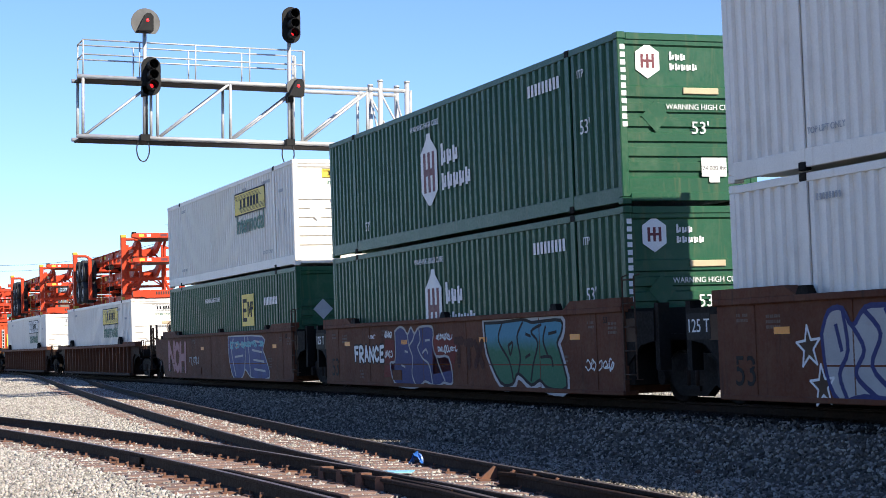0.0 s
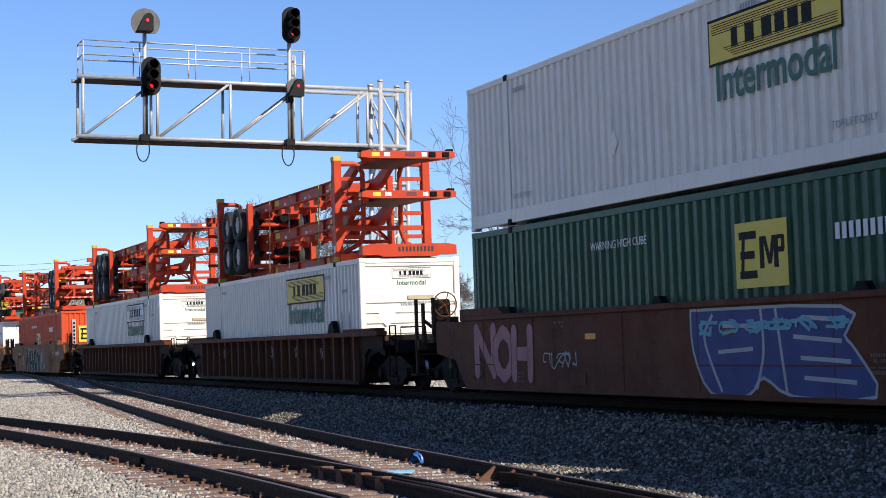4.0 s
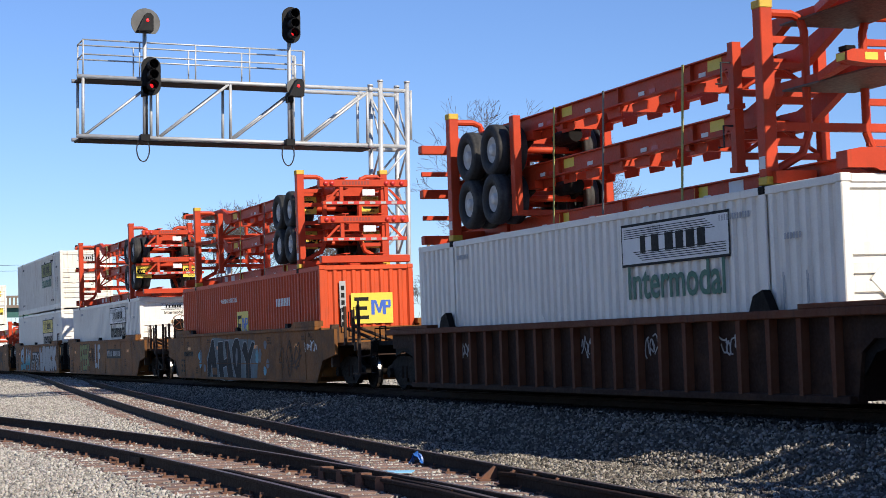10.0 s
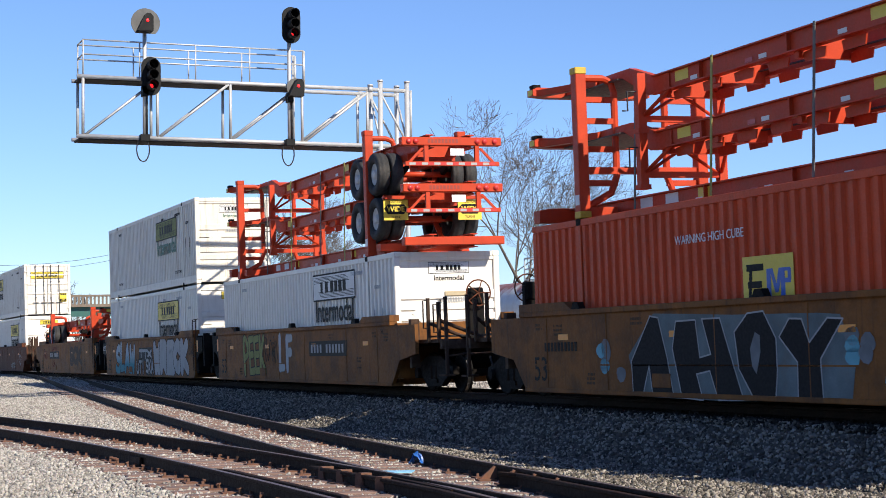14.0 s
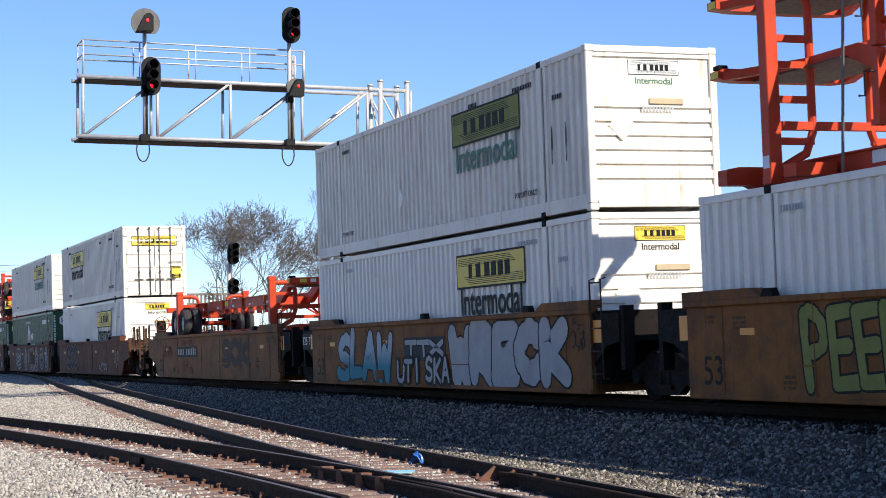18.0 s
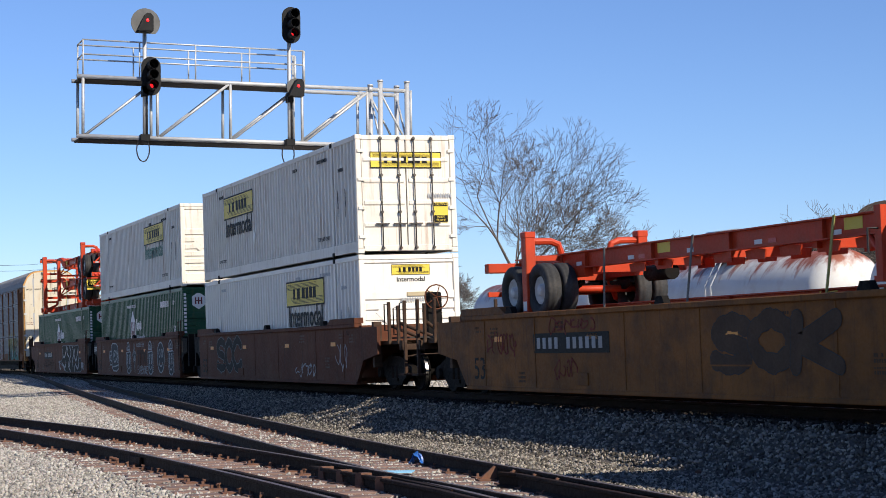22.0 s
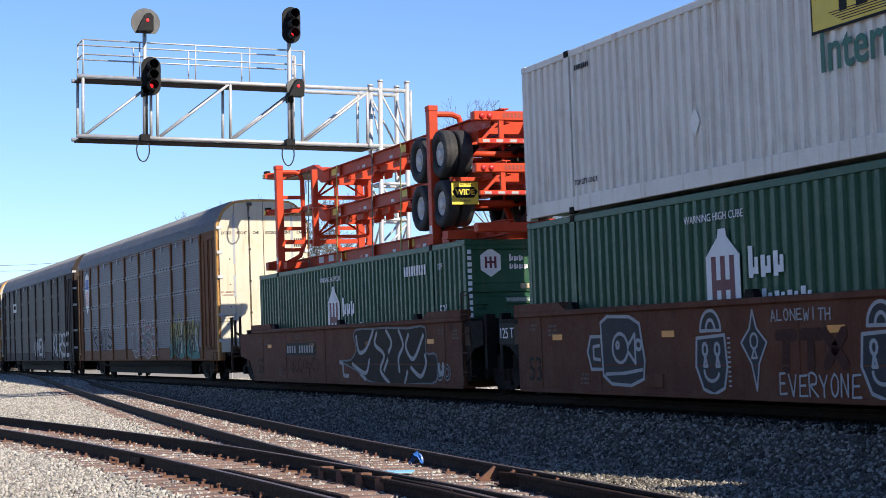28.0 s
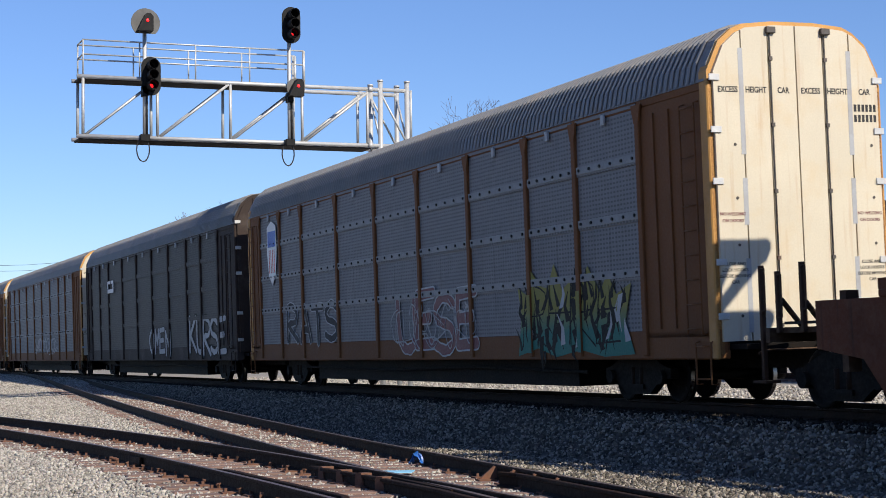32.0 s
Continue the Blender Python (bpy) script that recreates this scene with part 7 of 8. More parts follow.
def tank_car(label, x, y, seed):
    """A tank car, its middle at x 0."""
    c = thing("tank_car", label, "tank car", "tank cars in the far yard")
    R, L = 1.50, 6.6
    prof = [(0.0, -L - 0.55), (0.6, -L - 0.5), (1.1, -L - 0.32), (1.4, -L - 0.08), (R, -L + 0.25), (R, L - 0.25), (1.4, L + 0.08), (1.1, L + 0.32), (0.6, L + 0.5), (0.0, L + 0.55)]
    part("tank", Geo().lathe(prof, "x", (0, 0, 2.75), 40), tank_white, c)
    for xx in (-2.2, 2.2):
        part("tank_band", Geo().lathe([(R + 0.012, xx - 0.06), (R + 0.012, xx + 0.06)], "x", (0, 0, 2.75), 40), tank_white, c)
    part("dome", Geo().lathe([(0.0, 4.62), (0.3, 4.62), (0.36, 4.5), (0.36, 4.1)], "z", (0, 0, 0), 20), tank_white, c)
    part("dome_platform", Geo().box(-1.1, 1.1, -1.0, 1.0, 4.22, 4.27), galvanised, c)
    for xx in (-1.1, 1.1):
        for yy in (-1.0, 1.0):
            part("rail_post", Geo().tube((xx, yy, 4.22), (xx, yy, 5.25), 0.035, 6), galvanised, c)
    for yy in (-1.0, 1.0):
        part("hand_rail", Geo().tube((-1.1, yy, 5.25), (1.1, yy, 5.25), 0.035, 6).tube((-1.1, yy, 4.75), (1.1, yy, 4.75), 0.03, 6), galvanised, c)
    for xx in (-1.1, 1.1):
        part("hand_rail", Geo().tube((xx, -1, 5.25), (xx, 1, 5.25), 0.035, 6), galvanised, c)
    part("dome_ladder", Geo().path([(-0.2, -1.55, 2.0), (-0.2, -1.62, 3.2), (-0.2, -1.05, 4.25)], 0.03, 6).path([(0.2, -1.55, 2.0), (0.2, -1.62, 3.2), (0.2, -1.05, 4.25)], 0.03, 6), galvanised, c)
    part("underframe", Geo().box(-7.3, 7.3, -0.35, 0.35, 0.85, 1.2).box(-7.3, -6.2, -1.3, 1.3, 1.05, 1.2).box(6.2, 7.3, -1.3, 1.3, 1.05, 1.2), black_steel, c)
    for sx in (-1, 1):
        part("saddle", Geo().prism([(-1.2, 1.2), (1.2, 1.2), (1.35, 2.2), (-1.35, 2.2)], "x", sx * 5.3 - 0.2, sx * 5.3 + 0.2), black_steel, c)
        t = part("truck", Geo().box(-1.15, 1.15, -1.08, -0.95, 0.35, 0.75).box(-1.15, 1.15, 0.95, 1.08, 0.35, 0.75).box(-0.2, 0.2, -1, 1, 0.4, 0.85), black_steel, c, at=pose(sx * 5.3, 0, 0))
        for dx in (-0.89, 0.89):
            part("wheelset", wheel_shape, black_steel, t, key="wheelset", at=pose(dx, 0, WR))
    c.matrix_basis = pose(x, y, 0.36)
    return c


TANK_Y = 33.6
for x_, s_ in ((-56.0, 1), (-39.5, 2), (-73.0, 3)):
    tank_car("white tank car streaked with rust, parked in the far yard", x_, TANK_Y, s_)
TANK_LINE = [Vector((x, TANK_Y, 0.36)) for x in np.arange(-160, 20, 0.53)]
track("far_track", "far yard track under the parked tank cars", TANK_LINE, -18, -100)


def brick_hall():
    """A long dark hall with a stepped gable that ends in a half round."""
    b = thing("brick_building", "long dark brick hall with a stepped, round-topped gable", "building")
    part("long_wall", Geo().box(-8.1, 30, 0, 0.4, 0, 12.6), building_brick, b)
    gable = [(-4.8, 0), (22.0, 0), (22.0, 13.5), (7.4, 13.5), (7.2, 15.3)] + [(2.9 + 3.9 * math.cos(a), 15.3 + 2.1 * math.sin(a)) for a in (math.pi * i / 14 for i in range(15))] + [(-1.4, 15.3), (-1.4, 13.5), (-4.8, 13.5)]
    part("gable", Geo().prism(gable, "y", -1.5, -1.1), building_brick, b)
    part("cornice", Geo().box(-8.2, -4.8, -0.15, 0.5, 12.6, 12.85), building_brick, b)
    for i in range(3):
        part("arched_window", Geo().prism([(x, z) for x, z in [(0.4, 9.0), (2.2, 9.0), (2.2, 12.0)] + [(1.3 + 0.9 * math.cos(a), 12.0 + 0.9 * math.sin(a)) for a in (math.pi * k / 8 for k in range(1, 8))] + [(0.4, 12.0)]], "y", -1.56, -1.5), black_steel, b, at=pose(i * 4.2, 0, 0))
    return b


_bx, _by = at_view(0.243, 190)
brick_hall().matrix_basis = pose(_bx, _by, 0, 0, 0, 69)


def grey_sheds():
    x, y = at_view(0.194, 120)
    b = thing("storage_shed", "low grey flat-roofed shed behind the tank cars", "shed")
    part("wall", Geo().box(-1.6, 1.6, -3, 3, 0, 7.3), concrete, b)
    part("roof", Geo().box(-1.75, 1.75, -3.3, 3.3, 7.3, 7.6), black_steel, b)
    b.matrix_basis = pose(x, y, 0, 0, 0, 69)


grey_sheds()


def road_bridge():
    """A girder bridge with an open railing, far down the line."""
    b = thing("road_bridge", "green steel girder road bridge with open concrete railing over the line", "bridge")
    part("girder", Geo().box(-26, 26, -0.3, 0.3, 7.3, 8.7), bridge_green, b)
    part("deck", Geo().box(-26, 26, -0.9, 8, 8.7, 9.1), bridge_concrete, b)
    for i in range(90):
        part("baluster", lambda: Geo().box(-0.13, 0.13, -0.8, -0.55, 9.1, 10.2), bridge_concrete, b, key="baluster", at=pose(-25.8 + i * 0.58, 0, 0))
    part("railing", Geo().box(-26, 26, -0.85, -0.45, 10.2, 10.5), bridge_concrete, b)
    for x in (-12, 12):
        part("pier", Geo().box(x - 0.9, x + 0.9, 0, 7, 0, 7.3), bridge_concrete, b)
    x, y = at_view(-0.216, 255)
    b.matrix_basis = pose(x, y, 0, 0, 0, 69)


road_bridge()


def utility_pole(px, depth, h, arm=1.2):
    p = thing("utility_pole", "weathered wooden utility pole with a short crossarm", "pole", "utility poles")
    x, y = at_view(px, depth)
    part("pole", Geo().tube((0, 0, 0), (0, 0, h), 0.16, 10, 0.10), wood_pole, p)
    part("crossarm", Geo().box(-arm / 2, arm / 2, -0.06, 0.06, h - 0.7, h - 0.55), wood_pole, p)
    for dx in (-0.4, 0.0, 0.4):
        part("insulator", Geo().tube((dx * arm, 0, h - 0.55), (dx * arm, 0, h - 0.38), 0.05, 8), galvanised, p)
    p.matrix_basis = pose(x, y, 0, 0, 0, 60)


utility_pole(-0.0085, 110, 8.3)
utility_pole(-0.123, 150, 13.6, 0.5)


def far_wires():
    a, b = at_view(-0.30, 150), at_view(-0.123, 150)
    w = thing("power_line", "thin overhead power line against the sky", "cable")
    for dz in (0.0, -0.5):
        part("wire", Geo().path([(a[0] + (b[0] - a[0]) * i / 12, a[1] + (b[1] - a[1]) * i / 12, 9.6 + dz + 3.4 * (i / 12) - 1.6 * math.sin(math.pi * i / 12)) for i in range(13)], 0.02, 4), cable_black, w)


far_wires()


def ground_signal():
    """A low two-headed signal beyond the train."""
    x, y = at_view(-0.124, 74)
    p = thing("signal_pole", "white signal pole with ladder beyond the main track", "pole", "signal poles")
    part("pole", Geo().tube((x, y, 0), (x, y, 5.2), 0.08, 12), galvanised, p)
    part("ladder", Geo().path([(x - 0.5, y - 0.25, 0), (x - 0.3, y - 0.25, 4.9)], 0.02).path([(x - 0.5, y + 0.25, 0), (x - 0.3, y + 0.25, 4.9)], 0.02), galvanised, p)
    part("walk_ring", Geo().path([(x - 0.3, y - 0.5, 4.2), (x - 0.9, y - 0.5, 4.2), (x - 0.9, y + 0.5, 4.2), (x - 0.3, y + 0.5, 4.2)], 0.025), galvanised, p)
    oval_head("oval_signal", "black signal head on a low pole beyond the train", x + 0.1, y + 0.15, 5.6, 0.95, 0.5, 9)
    oval_head("oval_signal", "small black signal head lower on the pole", x + 0.1, y + 0.15, 4.2, 0.7, 0.45, 9, 2)


ground_signal()



# ---- frog, braces and litter in the yard ----
def ladder_y(x):
    return float(np.interp(x, _lx, _ly))


def siding_y(x):
    return float(np.interp(x, _sx, _sy))


def yard_items():
    frog = thing("track_frog", "rust-coloured cast braces and guard rails where two yard tracks meet", "track frog", kind="structure")
    for i in range(4):
        x = -19.0 + i * 0.63
        part("rail_brace", lambda: Geo().prism([(-0.075, 0.0), (0.075, 0.0), (0.07, 0.03), (0.04, 0.155), (-0.05, 0.155), (-0.075, 0.11)], "y", -0.12, 0.02).box(-0.11, 0.11, -0.2, 0.05, -0.01, 0.014), plate_rust, frog, key="bracewide", at=pose(x, siding_y(x) + 0.7535 - 0.09, -0.20, 0, 0, 8 + i * 5))
        x = -18.3 + i * 0.68
        part("rail_brace", lambda: Geo().prism([(-0.015, 0.0), (0.015, 0.0), (0.015, 0.15), (-0.015, 0.15)], "y", 0.0, 0.05).add([(-0.02, 0.02, 0.16), (0.02, 0.02, 0.16), (0.02, -0.17, 0.0), (-0.02, -0.17, 0.0), (0.02, 0.02, 0.0), (-0.02, 0.02, 0.0)], [(0, 1, 2, 3), (1, 4, 2), (0, 3, 5), (0, 5, 4, 1), (3, 2, 4, 5)]).box(-0.09, 0.09, -0.18, 0.05, -0.01, 0.012), plate_rust, frog, key="bracethin", at=pose(x, ladder_y(x) + 0.7535 - 0.08, -0.22, 0, 0, -6))
    # guard rails, wing rail and frog casting
    def beside(line, a, b, off, z):
        pts = [(a, off - 0.10), (a + 0.35, off), (b - 0.35, off), (b, off - 0.10)]
        return [Vector((x, line(x) + o, z)) for x, o in pts]
    part("guard_rail", sweep(beside(siding_y, -19.3, -14.6, -0.7535 + 0.24, -0.045), 0.0, RAIL_PROFILE), rail_rust, frog)
    part("guard_rail", sweep(beside(ladder_y, -17.4, -11.5, 0.7535 - 0.20, -0.065), 0.0, RAIL_PROFILE), rail_rust, frog)
    part("wing_rail", sweep([Vector((-19.4, 5.80, -0.06)), Vector((-17.5, 5.87, -0.06)), Vector((-15.4, 5.86, -0.06)), Vector((-13.0, 5.70, -0.06))], 0.0, RAIL_PROFILE), rail_rust, frog)
    part("frog_casting", Geo().prism([(-18.2, 6.02), (-17.9, 6.10), (-16.6, 6.06), (-15.2, 5.97), (-15.2, 5.90), (-16.6, 5.94)], "z", -0.21, -0.052), rail_rust, frog)
    r = random.Random(4)
    for i in range(26):
        part("spike", lambda: Geo().box(-0.012, 0.012, -0.012, 0.012, 0, 0.05).box(-0.02, 0.02, -0.02, 0.03, 0.05, 0.065), plate_rust, frog, key="spike", at=pose(-23.5 + i * 0.36, siding_y(-23.5 + i * 0.36) + (-0.86 if i % 2 else 0.64) + r.uniform(-0.04, 0.04), -0.19, r.uniform(-20, 20), r.uniform(-20, 20), r.uniform(0, 90)))
    for i in range(8):
        part("joint_bolt", lambda: Geo().tube((0, 0, 0), (0, -0.045, 0), 0.016, 6), plate_rust, frog, key="jbolt", at=pose(-27.2 + i * 0.14 + (3.4 if i > 3 else 0), siding_y(-25.0) - 0.80, -0.11))
    part("joint_bar", Geo().box(-22.9, -22.1, siding_y(-22.5) - 0.80, siding_y(-22.5) - 0.77, -0.15, -0.06), rail_rust, frog)

    b = thing("plastic_board", "pale blue plastic board lying between the rails", "litter")
    part("board", Geo().box(-0.38, 0.38, -0.13, 0.13, 0, 0.012, 0.004), pale_plastic, b)
    b.matrix_basis = pose(-19.8, 6.80, -0.20, 2, -1, 60)
    s = thing("plastic_sheet", "crumpled bright blue plastic scrap against the rail", "litter")
    g = Geo()
    n = 7
    v = [(-0.12 + 0.24 * i / n + r.uniform(-0.02, 0.02), -0.05 + 0.1 * j / n + r.uniform(-0.02, 0.02), 0.14 * math.sin(math.pi * i / n) * r.uniform(0.4, 1.1) + r.uniform(0, 0.035)) for i in range(n + 1) for j in range(n + 1)]
    g.add(v, [(i * (n + 1) + j, (i + 1) * (n + 1) + j, (i + 1) * (n + 1) + j + 1, i * (n + 1) + j + 1) for i in range(n) for j in range(n)])
    part("sheet", g, blue_plastic, s)
    s.matrix_basis = pose(-21.1, 7.72, -0.20, 0, 0, 30) @ Matrix.Diagonal((0.75, 0.9, 1.0, 1))
    k = thing("ground_cable", "black cable lying in a curve across the gravel", "cable")
    part("cable", Geo().path([tuple(p) for p in spline([(-58.0, 6.6, -0.16), (-59.1, 7.3, -0.15), (-66, 8.6, -0.10), (-72, 9.9, -0.03), (-78, 11.2, 0.08)], 0.4)], 0.035, 6), cable_black, k)
    o = thing("orange_scrap", "small orange scrap on the ballast", "litter")
    part("scrap", Geo().prism([(-0.04, 0.0), (0.035, 0.0), (0.04, 0.03), (0.0, 0.05), (-0.035, 0.03)], "y", -0.02, 0.03), plate_rust, o)
    o.matrix_basis = pose(-20.5, 11.5, -0.42, 10, 5, 30)


yard_items()

# ---- the train, from its head ----
WHITE_LABELS = "white corrugated 53-foot container"
ZB, ZU, ZS = 0.37, 3.295, 0.285     # floors of a lower, an upper and a single container


def load(c, s_front, z):
    return rolls(c, s_front - HX, z)


def tag(car, x, z, w, h, letters, ink, seed, stroke=0.05, y=-1.486):
    part("graffiti", flat(scrawl(random.Random(seed), w, h, letters, stroke), 0.002), ink, car, at=on_side(x, y, z))


def bold(car, words, x, z, size, fill, edge, wide=1.0, fat=0.05, y=-1.486):
    lettering("graffiti_outline", words, size, edge, car, on_side(x, y, z), fat=fat + 0.03, wide=wide)
    lettering("graffiti", words, size, fill, car, on_side(x, y - 0.003, z), fat=fat, wide=wide)


def splash(car, pts, ink, x, z, y=-1.485):
    part("graffiti_field", flat([pts], 0.002), ink, car, at=on_side(x, y, z))


def plate(car, x, w=2.1, h=0.36):
    p = part("number_panel", flat([rect(-w / 2, -h / 2, w / 2, h / 2)], 0.003), black_ink, car, at=on_side(x, -1.484, 1.02))
    part("number_marking", flat([rect(-w * 0.45 + i * w * 0.082, -h * 0.28, -w * 0.45 + i * w * 0.082 + w * 0.045, h * 0.28) for i in range(11) if i != 4], 0.006), silver_spray, p)


# A, B, C: three-unit brown set
car = rolls(well_car("well_car", "rust-brown well car unit with white spray-painted letters", well_brown, "coupler", "joint", (1, -1)), 111.5 - HX)
mural(car, [(-5.52, 1.06), (-5.34, 1.35), (-5.02, 1.38), (-4.81, 1.15), (-4.51, 1.38), (-4.07, 1.4), (-3.33, 1.42), (-2.56, 1.35), (-2.22, 1.01), (-2.34, 0.35), (-2.95, 0.24), (-3.76, 0.2), (-4.62, 0.24), (-5.17, 0.17), (-5.44, 0.52)], silver_spray, navy_spray, 0.07,
      [[(-5.02, 1.38), (-4.93, 0.84), (-5.14, 0.52), (-4.98, 0.18)], [(-5.18, 1.16), (-5.07, 0.84)], [(-4.81, 1.15), (-4.57, 0.84), (-4.77, 0.52), (-4.35, 0.24)], [(-4.51, 1.33), (-4.2, 1.04), (-4.41, 0.63), (-4.0, 0.32)], [(-4.07, 1.35), (-3.78, 0.93), (-3.4, 0.53), (-3.51, 0.23)], [(-3.34, 1.37), (-3.13, 1.02), (-2.68, 0.82), (-2.95, 0.34)], [(-3.76, 1.24), (-3.43, 1.18)], [(-2.95, 1.22), (-2.51, 1.11)]], navy_spray, 0.075)
for x, z in ((-5.85, 0.88), (-5.55, 0.36)):
    star = [((0.30 if i % 2 == 0 else 0.12) * math.cos(i * math.pi / 5 + 0.4), (0.30 if i % 2 == 0 else 0.12) * math.sin(i * math.pi / 5 + 0.4)) for i in range(10)]
    doodle(car, x, z, [(star, True)], dusk_spray, white_ink, 0.035)
end_note(car)
load(haul_container("container", WHITE_LABELS + ", lower of two stacked", white_paint, "white", green_ink), 111.5, ZB)
load(haul_container("container", WHITE_LABELS + ", upper of two stacked, scuffed", white_paint, "white", green_ink), 111.5, ZU)
car = rolls(well_car("well_car", "rust-brown well car unit covered in teal and blue graffiti", well_brown, "joint", "joint", (-1,)), 91.94 - HX)
lettered(car, "TTX", 0.6, 2.2, 0.55, 1.18, faint_spray, faint_spray, 0.16, 0.0, seed=5)
mural(car, [(2.3, 1.44), (3.18, 1.44), (4.17, 1.47), (4.57, 1.41), (5.01, 1.42), (5.84, 1.42), (5.87, 1.22), (5.67, 1.02), (5.79, 0.81), (6.01, 0.24), (5.23, 0.21), (4.86, 0.35), (4.46, 0.26), (3.88, 0.47), (3.6, 0.27), (3.02, 0.29), (2.42, 0.87)], kage_fade, black_ink, 0.06,
      [[(3.18, 1.42), (2.99, 1.09), (3.49, 0.69), (3.66, 0.29)], [(4.17, 1.42), (3.89, 1.15), (4.01, 0.77), (3.88, 0.47)], [(5.0, 1.36), (4.55, 1.24), (4.83, 1.03), (4.6, 0.65), (4.47, 0.35)], [(3.46, 1.0), (3.67, 1.04), (3.55, 0.82), (3.46, 1.0)], [(4.3, 1.2), (4.5, 1.16)], [(4.26, 0.77), (4.46, 0.82)], [(5.32, 1.19), (5.64, 1.22)], [(4.95, 0.77), (5.37, 0.77), (5.45, 0.61)], [(5.19, 1.32), (5.07, 1.07), (5.24, 0.81)]], black_ink, 0.055, halo=grey_ink)
splash(car, [(-0.42, -0.42), (0.3, -0.4), (0.35, 0.42), (-0.3, 0.45)], brick_spray, -3.4, 0.75)
splash(car, [(-0.7, -0.4), (0.5, -0.3), (0.75, 0.2), (0.4, 0.45), (-0.7, 0.4)], brick_spray, 0.05, 0.82)
mural(car, [(-2.99, 1.37), (-2.68, 1.46), (-2.39, 1.42), (-2.15, 1.29), (-1.93, 1.44), (-1.7, 1.3), (-1.41, 1.43), (-0.65, 1.43), (-0.56, 1.24), (-0.61, 1.08), (-0.41, 0.8), (0.3, 0.78), (0.49, 0.26), (-0.03, 0.25), (-0.24, 0.2), (-0.68, 0.19), (-1.13, 0.27), (-1.44, 0.17), (-2.09, 0.12), (-3.09, 0.21), (-3.37, 0.65), (-3.05, 0.69), (-2.98, 1.05)], navy_spray, silver_spray, 0.05,
      [[(-2.15, 1.29), (-2.09, 1.04), (-1.87, 0.77), (-1.94, 0.42), (-1.72, 0.17)], [(-1.42, 1.41), (-1.36, 1.14), (-1.53, 0.99), (-1.24, 0.76), (-0.87, 0.63), (-0.68, 0.23)], [(-2.35, 0.92), (-2.18, 0.9)], [(-2.59, 0.61), (-2.38, 0.57)], [(-1.23, 0.88), (-1.03, 0.95), (-0.92, 0.87)], [(-0.41, 0.8), (-0.28, 0.62), (0.05, 0.29)], [(-1.05, 1.14), (-0.79, 1.15)], [(-1.7, 1.3), (-1.84, 1.15), (-2.09, 1.04)]], silver_spray, 0.045)
lettered(car, "FRANCE", -5.95, -3.75, 0.66, 1.08, white_ink, black_ink, 0.085, 0.035, seed=12, lap=0.95)
tag(car, -3.45, 1.30, 0.5, 0.16, 4, white_ink, 9, 0.025, -1.492)
tag(car, -3.45, 0.85, 0.5, 0.20, 4, white_ink, 10, 0.025, -1.492)
tag(car, 0.1, 1.21, 0.95, 0.16, 8, white_ink, 14, 0.025, -1.497)
tag(car, 0.28, 0.95, 1.1, 0.17, 9, white_ink, 15, 0.025, -1.497)
tag(car, -4.6, 1.27, 0.5, 0.12, 3, white_ink, 16, 0.02)
tag(car, 7.35, 0.63, 1.1, 0.24, 5, white_ink, 17, 0.03)
end_note(car)
load(green_container("container", "dark green corrugated 53-foot container, lower of two stacked"), 91.94, ZB)
load(green_container("container", "dark green corrugated 53-foot container, upper of two stacked"), 91.94, ZU)
car = rolls(well_car("well_car", "rust-brown well car unit with blue graffiti", well_brown, "joint", "coupler", (-1,)), 72.41 - HX)
mural(car, [(1.11, 1.46), (5.11, 1.41), (5.16, 1.03), (5.41, 0.82), (5.79, 0.24), (3.88, 0.21), (3.12, 0.46), (2.69, 0.2), (1.65, 0.22), (1.16, 0.84)], blue_spray, grey_ink, 0.045,
      [[(3.12, 1.42), (3.16, 0.83), (2.95, 0.31)], [(3.51, 1.41), (3.73, 0.25)], [(1.76, 1.37), (1.51, 1.06), (1.73, 0.6), (1.97, 0.26)], [(2.07, 1.21), (2.99, 1.2)], [(1.92, 0.83), (2.86, 0.87)], [(4.18, 1.29), (5.09, 1.24)], [(3.96, 1.03), (5.07, 0.96)], [(4.12, 0.74), (5.26, 0.69)], [(4.19, 0.47), (5.37, 0.42)]], grey_ink, 0.06)
tag(car, 3.3, 1.2, 4.0, 0.25, 6, sky_spray, 22, 0.05, -1.496)
lettered(car, "NOH", -7.6, -4.8, 0.26, 1.42, pink_spray, brick_spray, 0.24, 0.03, seed=23, lap=1.2)
tag(car, -3.6, 0.75, 1.4, 0.4, 5, silver_spray, 24, 0.03)
end_note(car)
load(patch_container("container", "dark green container with a square yellow patch", green_paint, "ribbed"), 72.41, ZB)
load(haul_container("container", "clean white container with a yellow panel, upper of two", white_paint, "yellow", green_ink, end_logo="yellow"), 72.41, ZU)


# D, E: ribbed cars with stacked chassis
def strap(parent_s, x, z0, z1, ink, lean=0.15):
    t = thing("load_strap", "webbing strap tying down stacked chassis", "strap", "load straps")
    part("webbing", Geo().prism([(x, z0), (x + 0.055, z0), (x + 0.055 + lean, z1), (x + lean, z1)], "y", -0.66, -0.645), ink, t)
    return rolls(t, parent_s, 0.0)


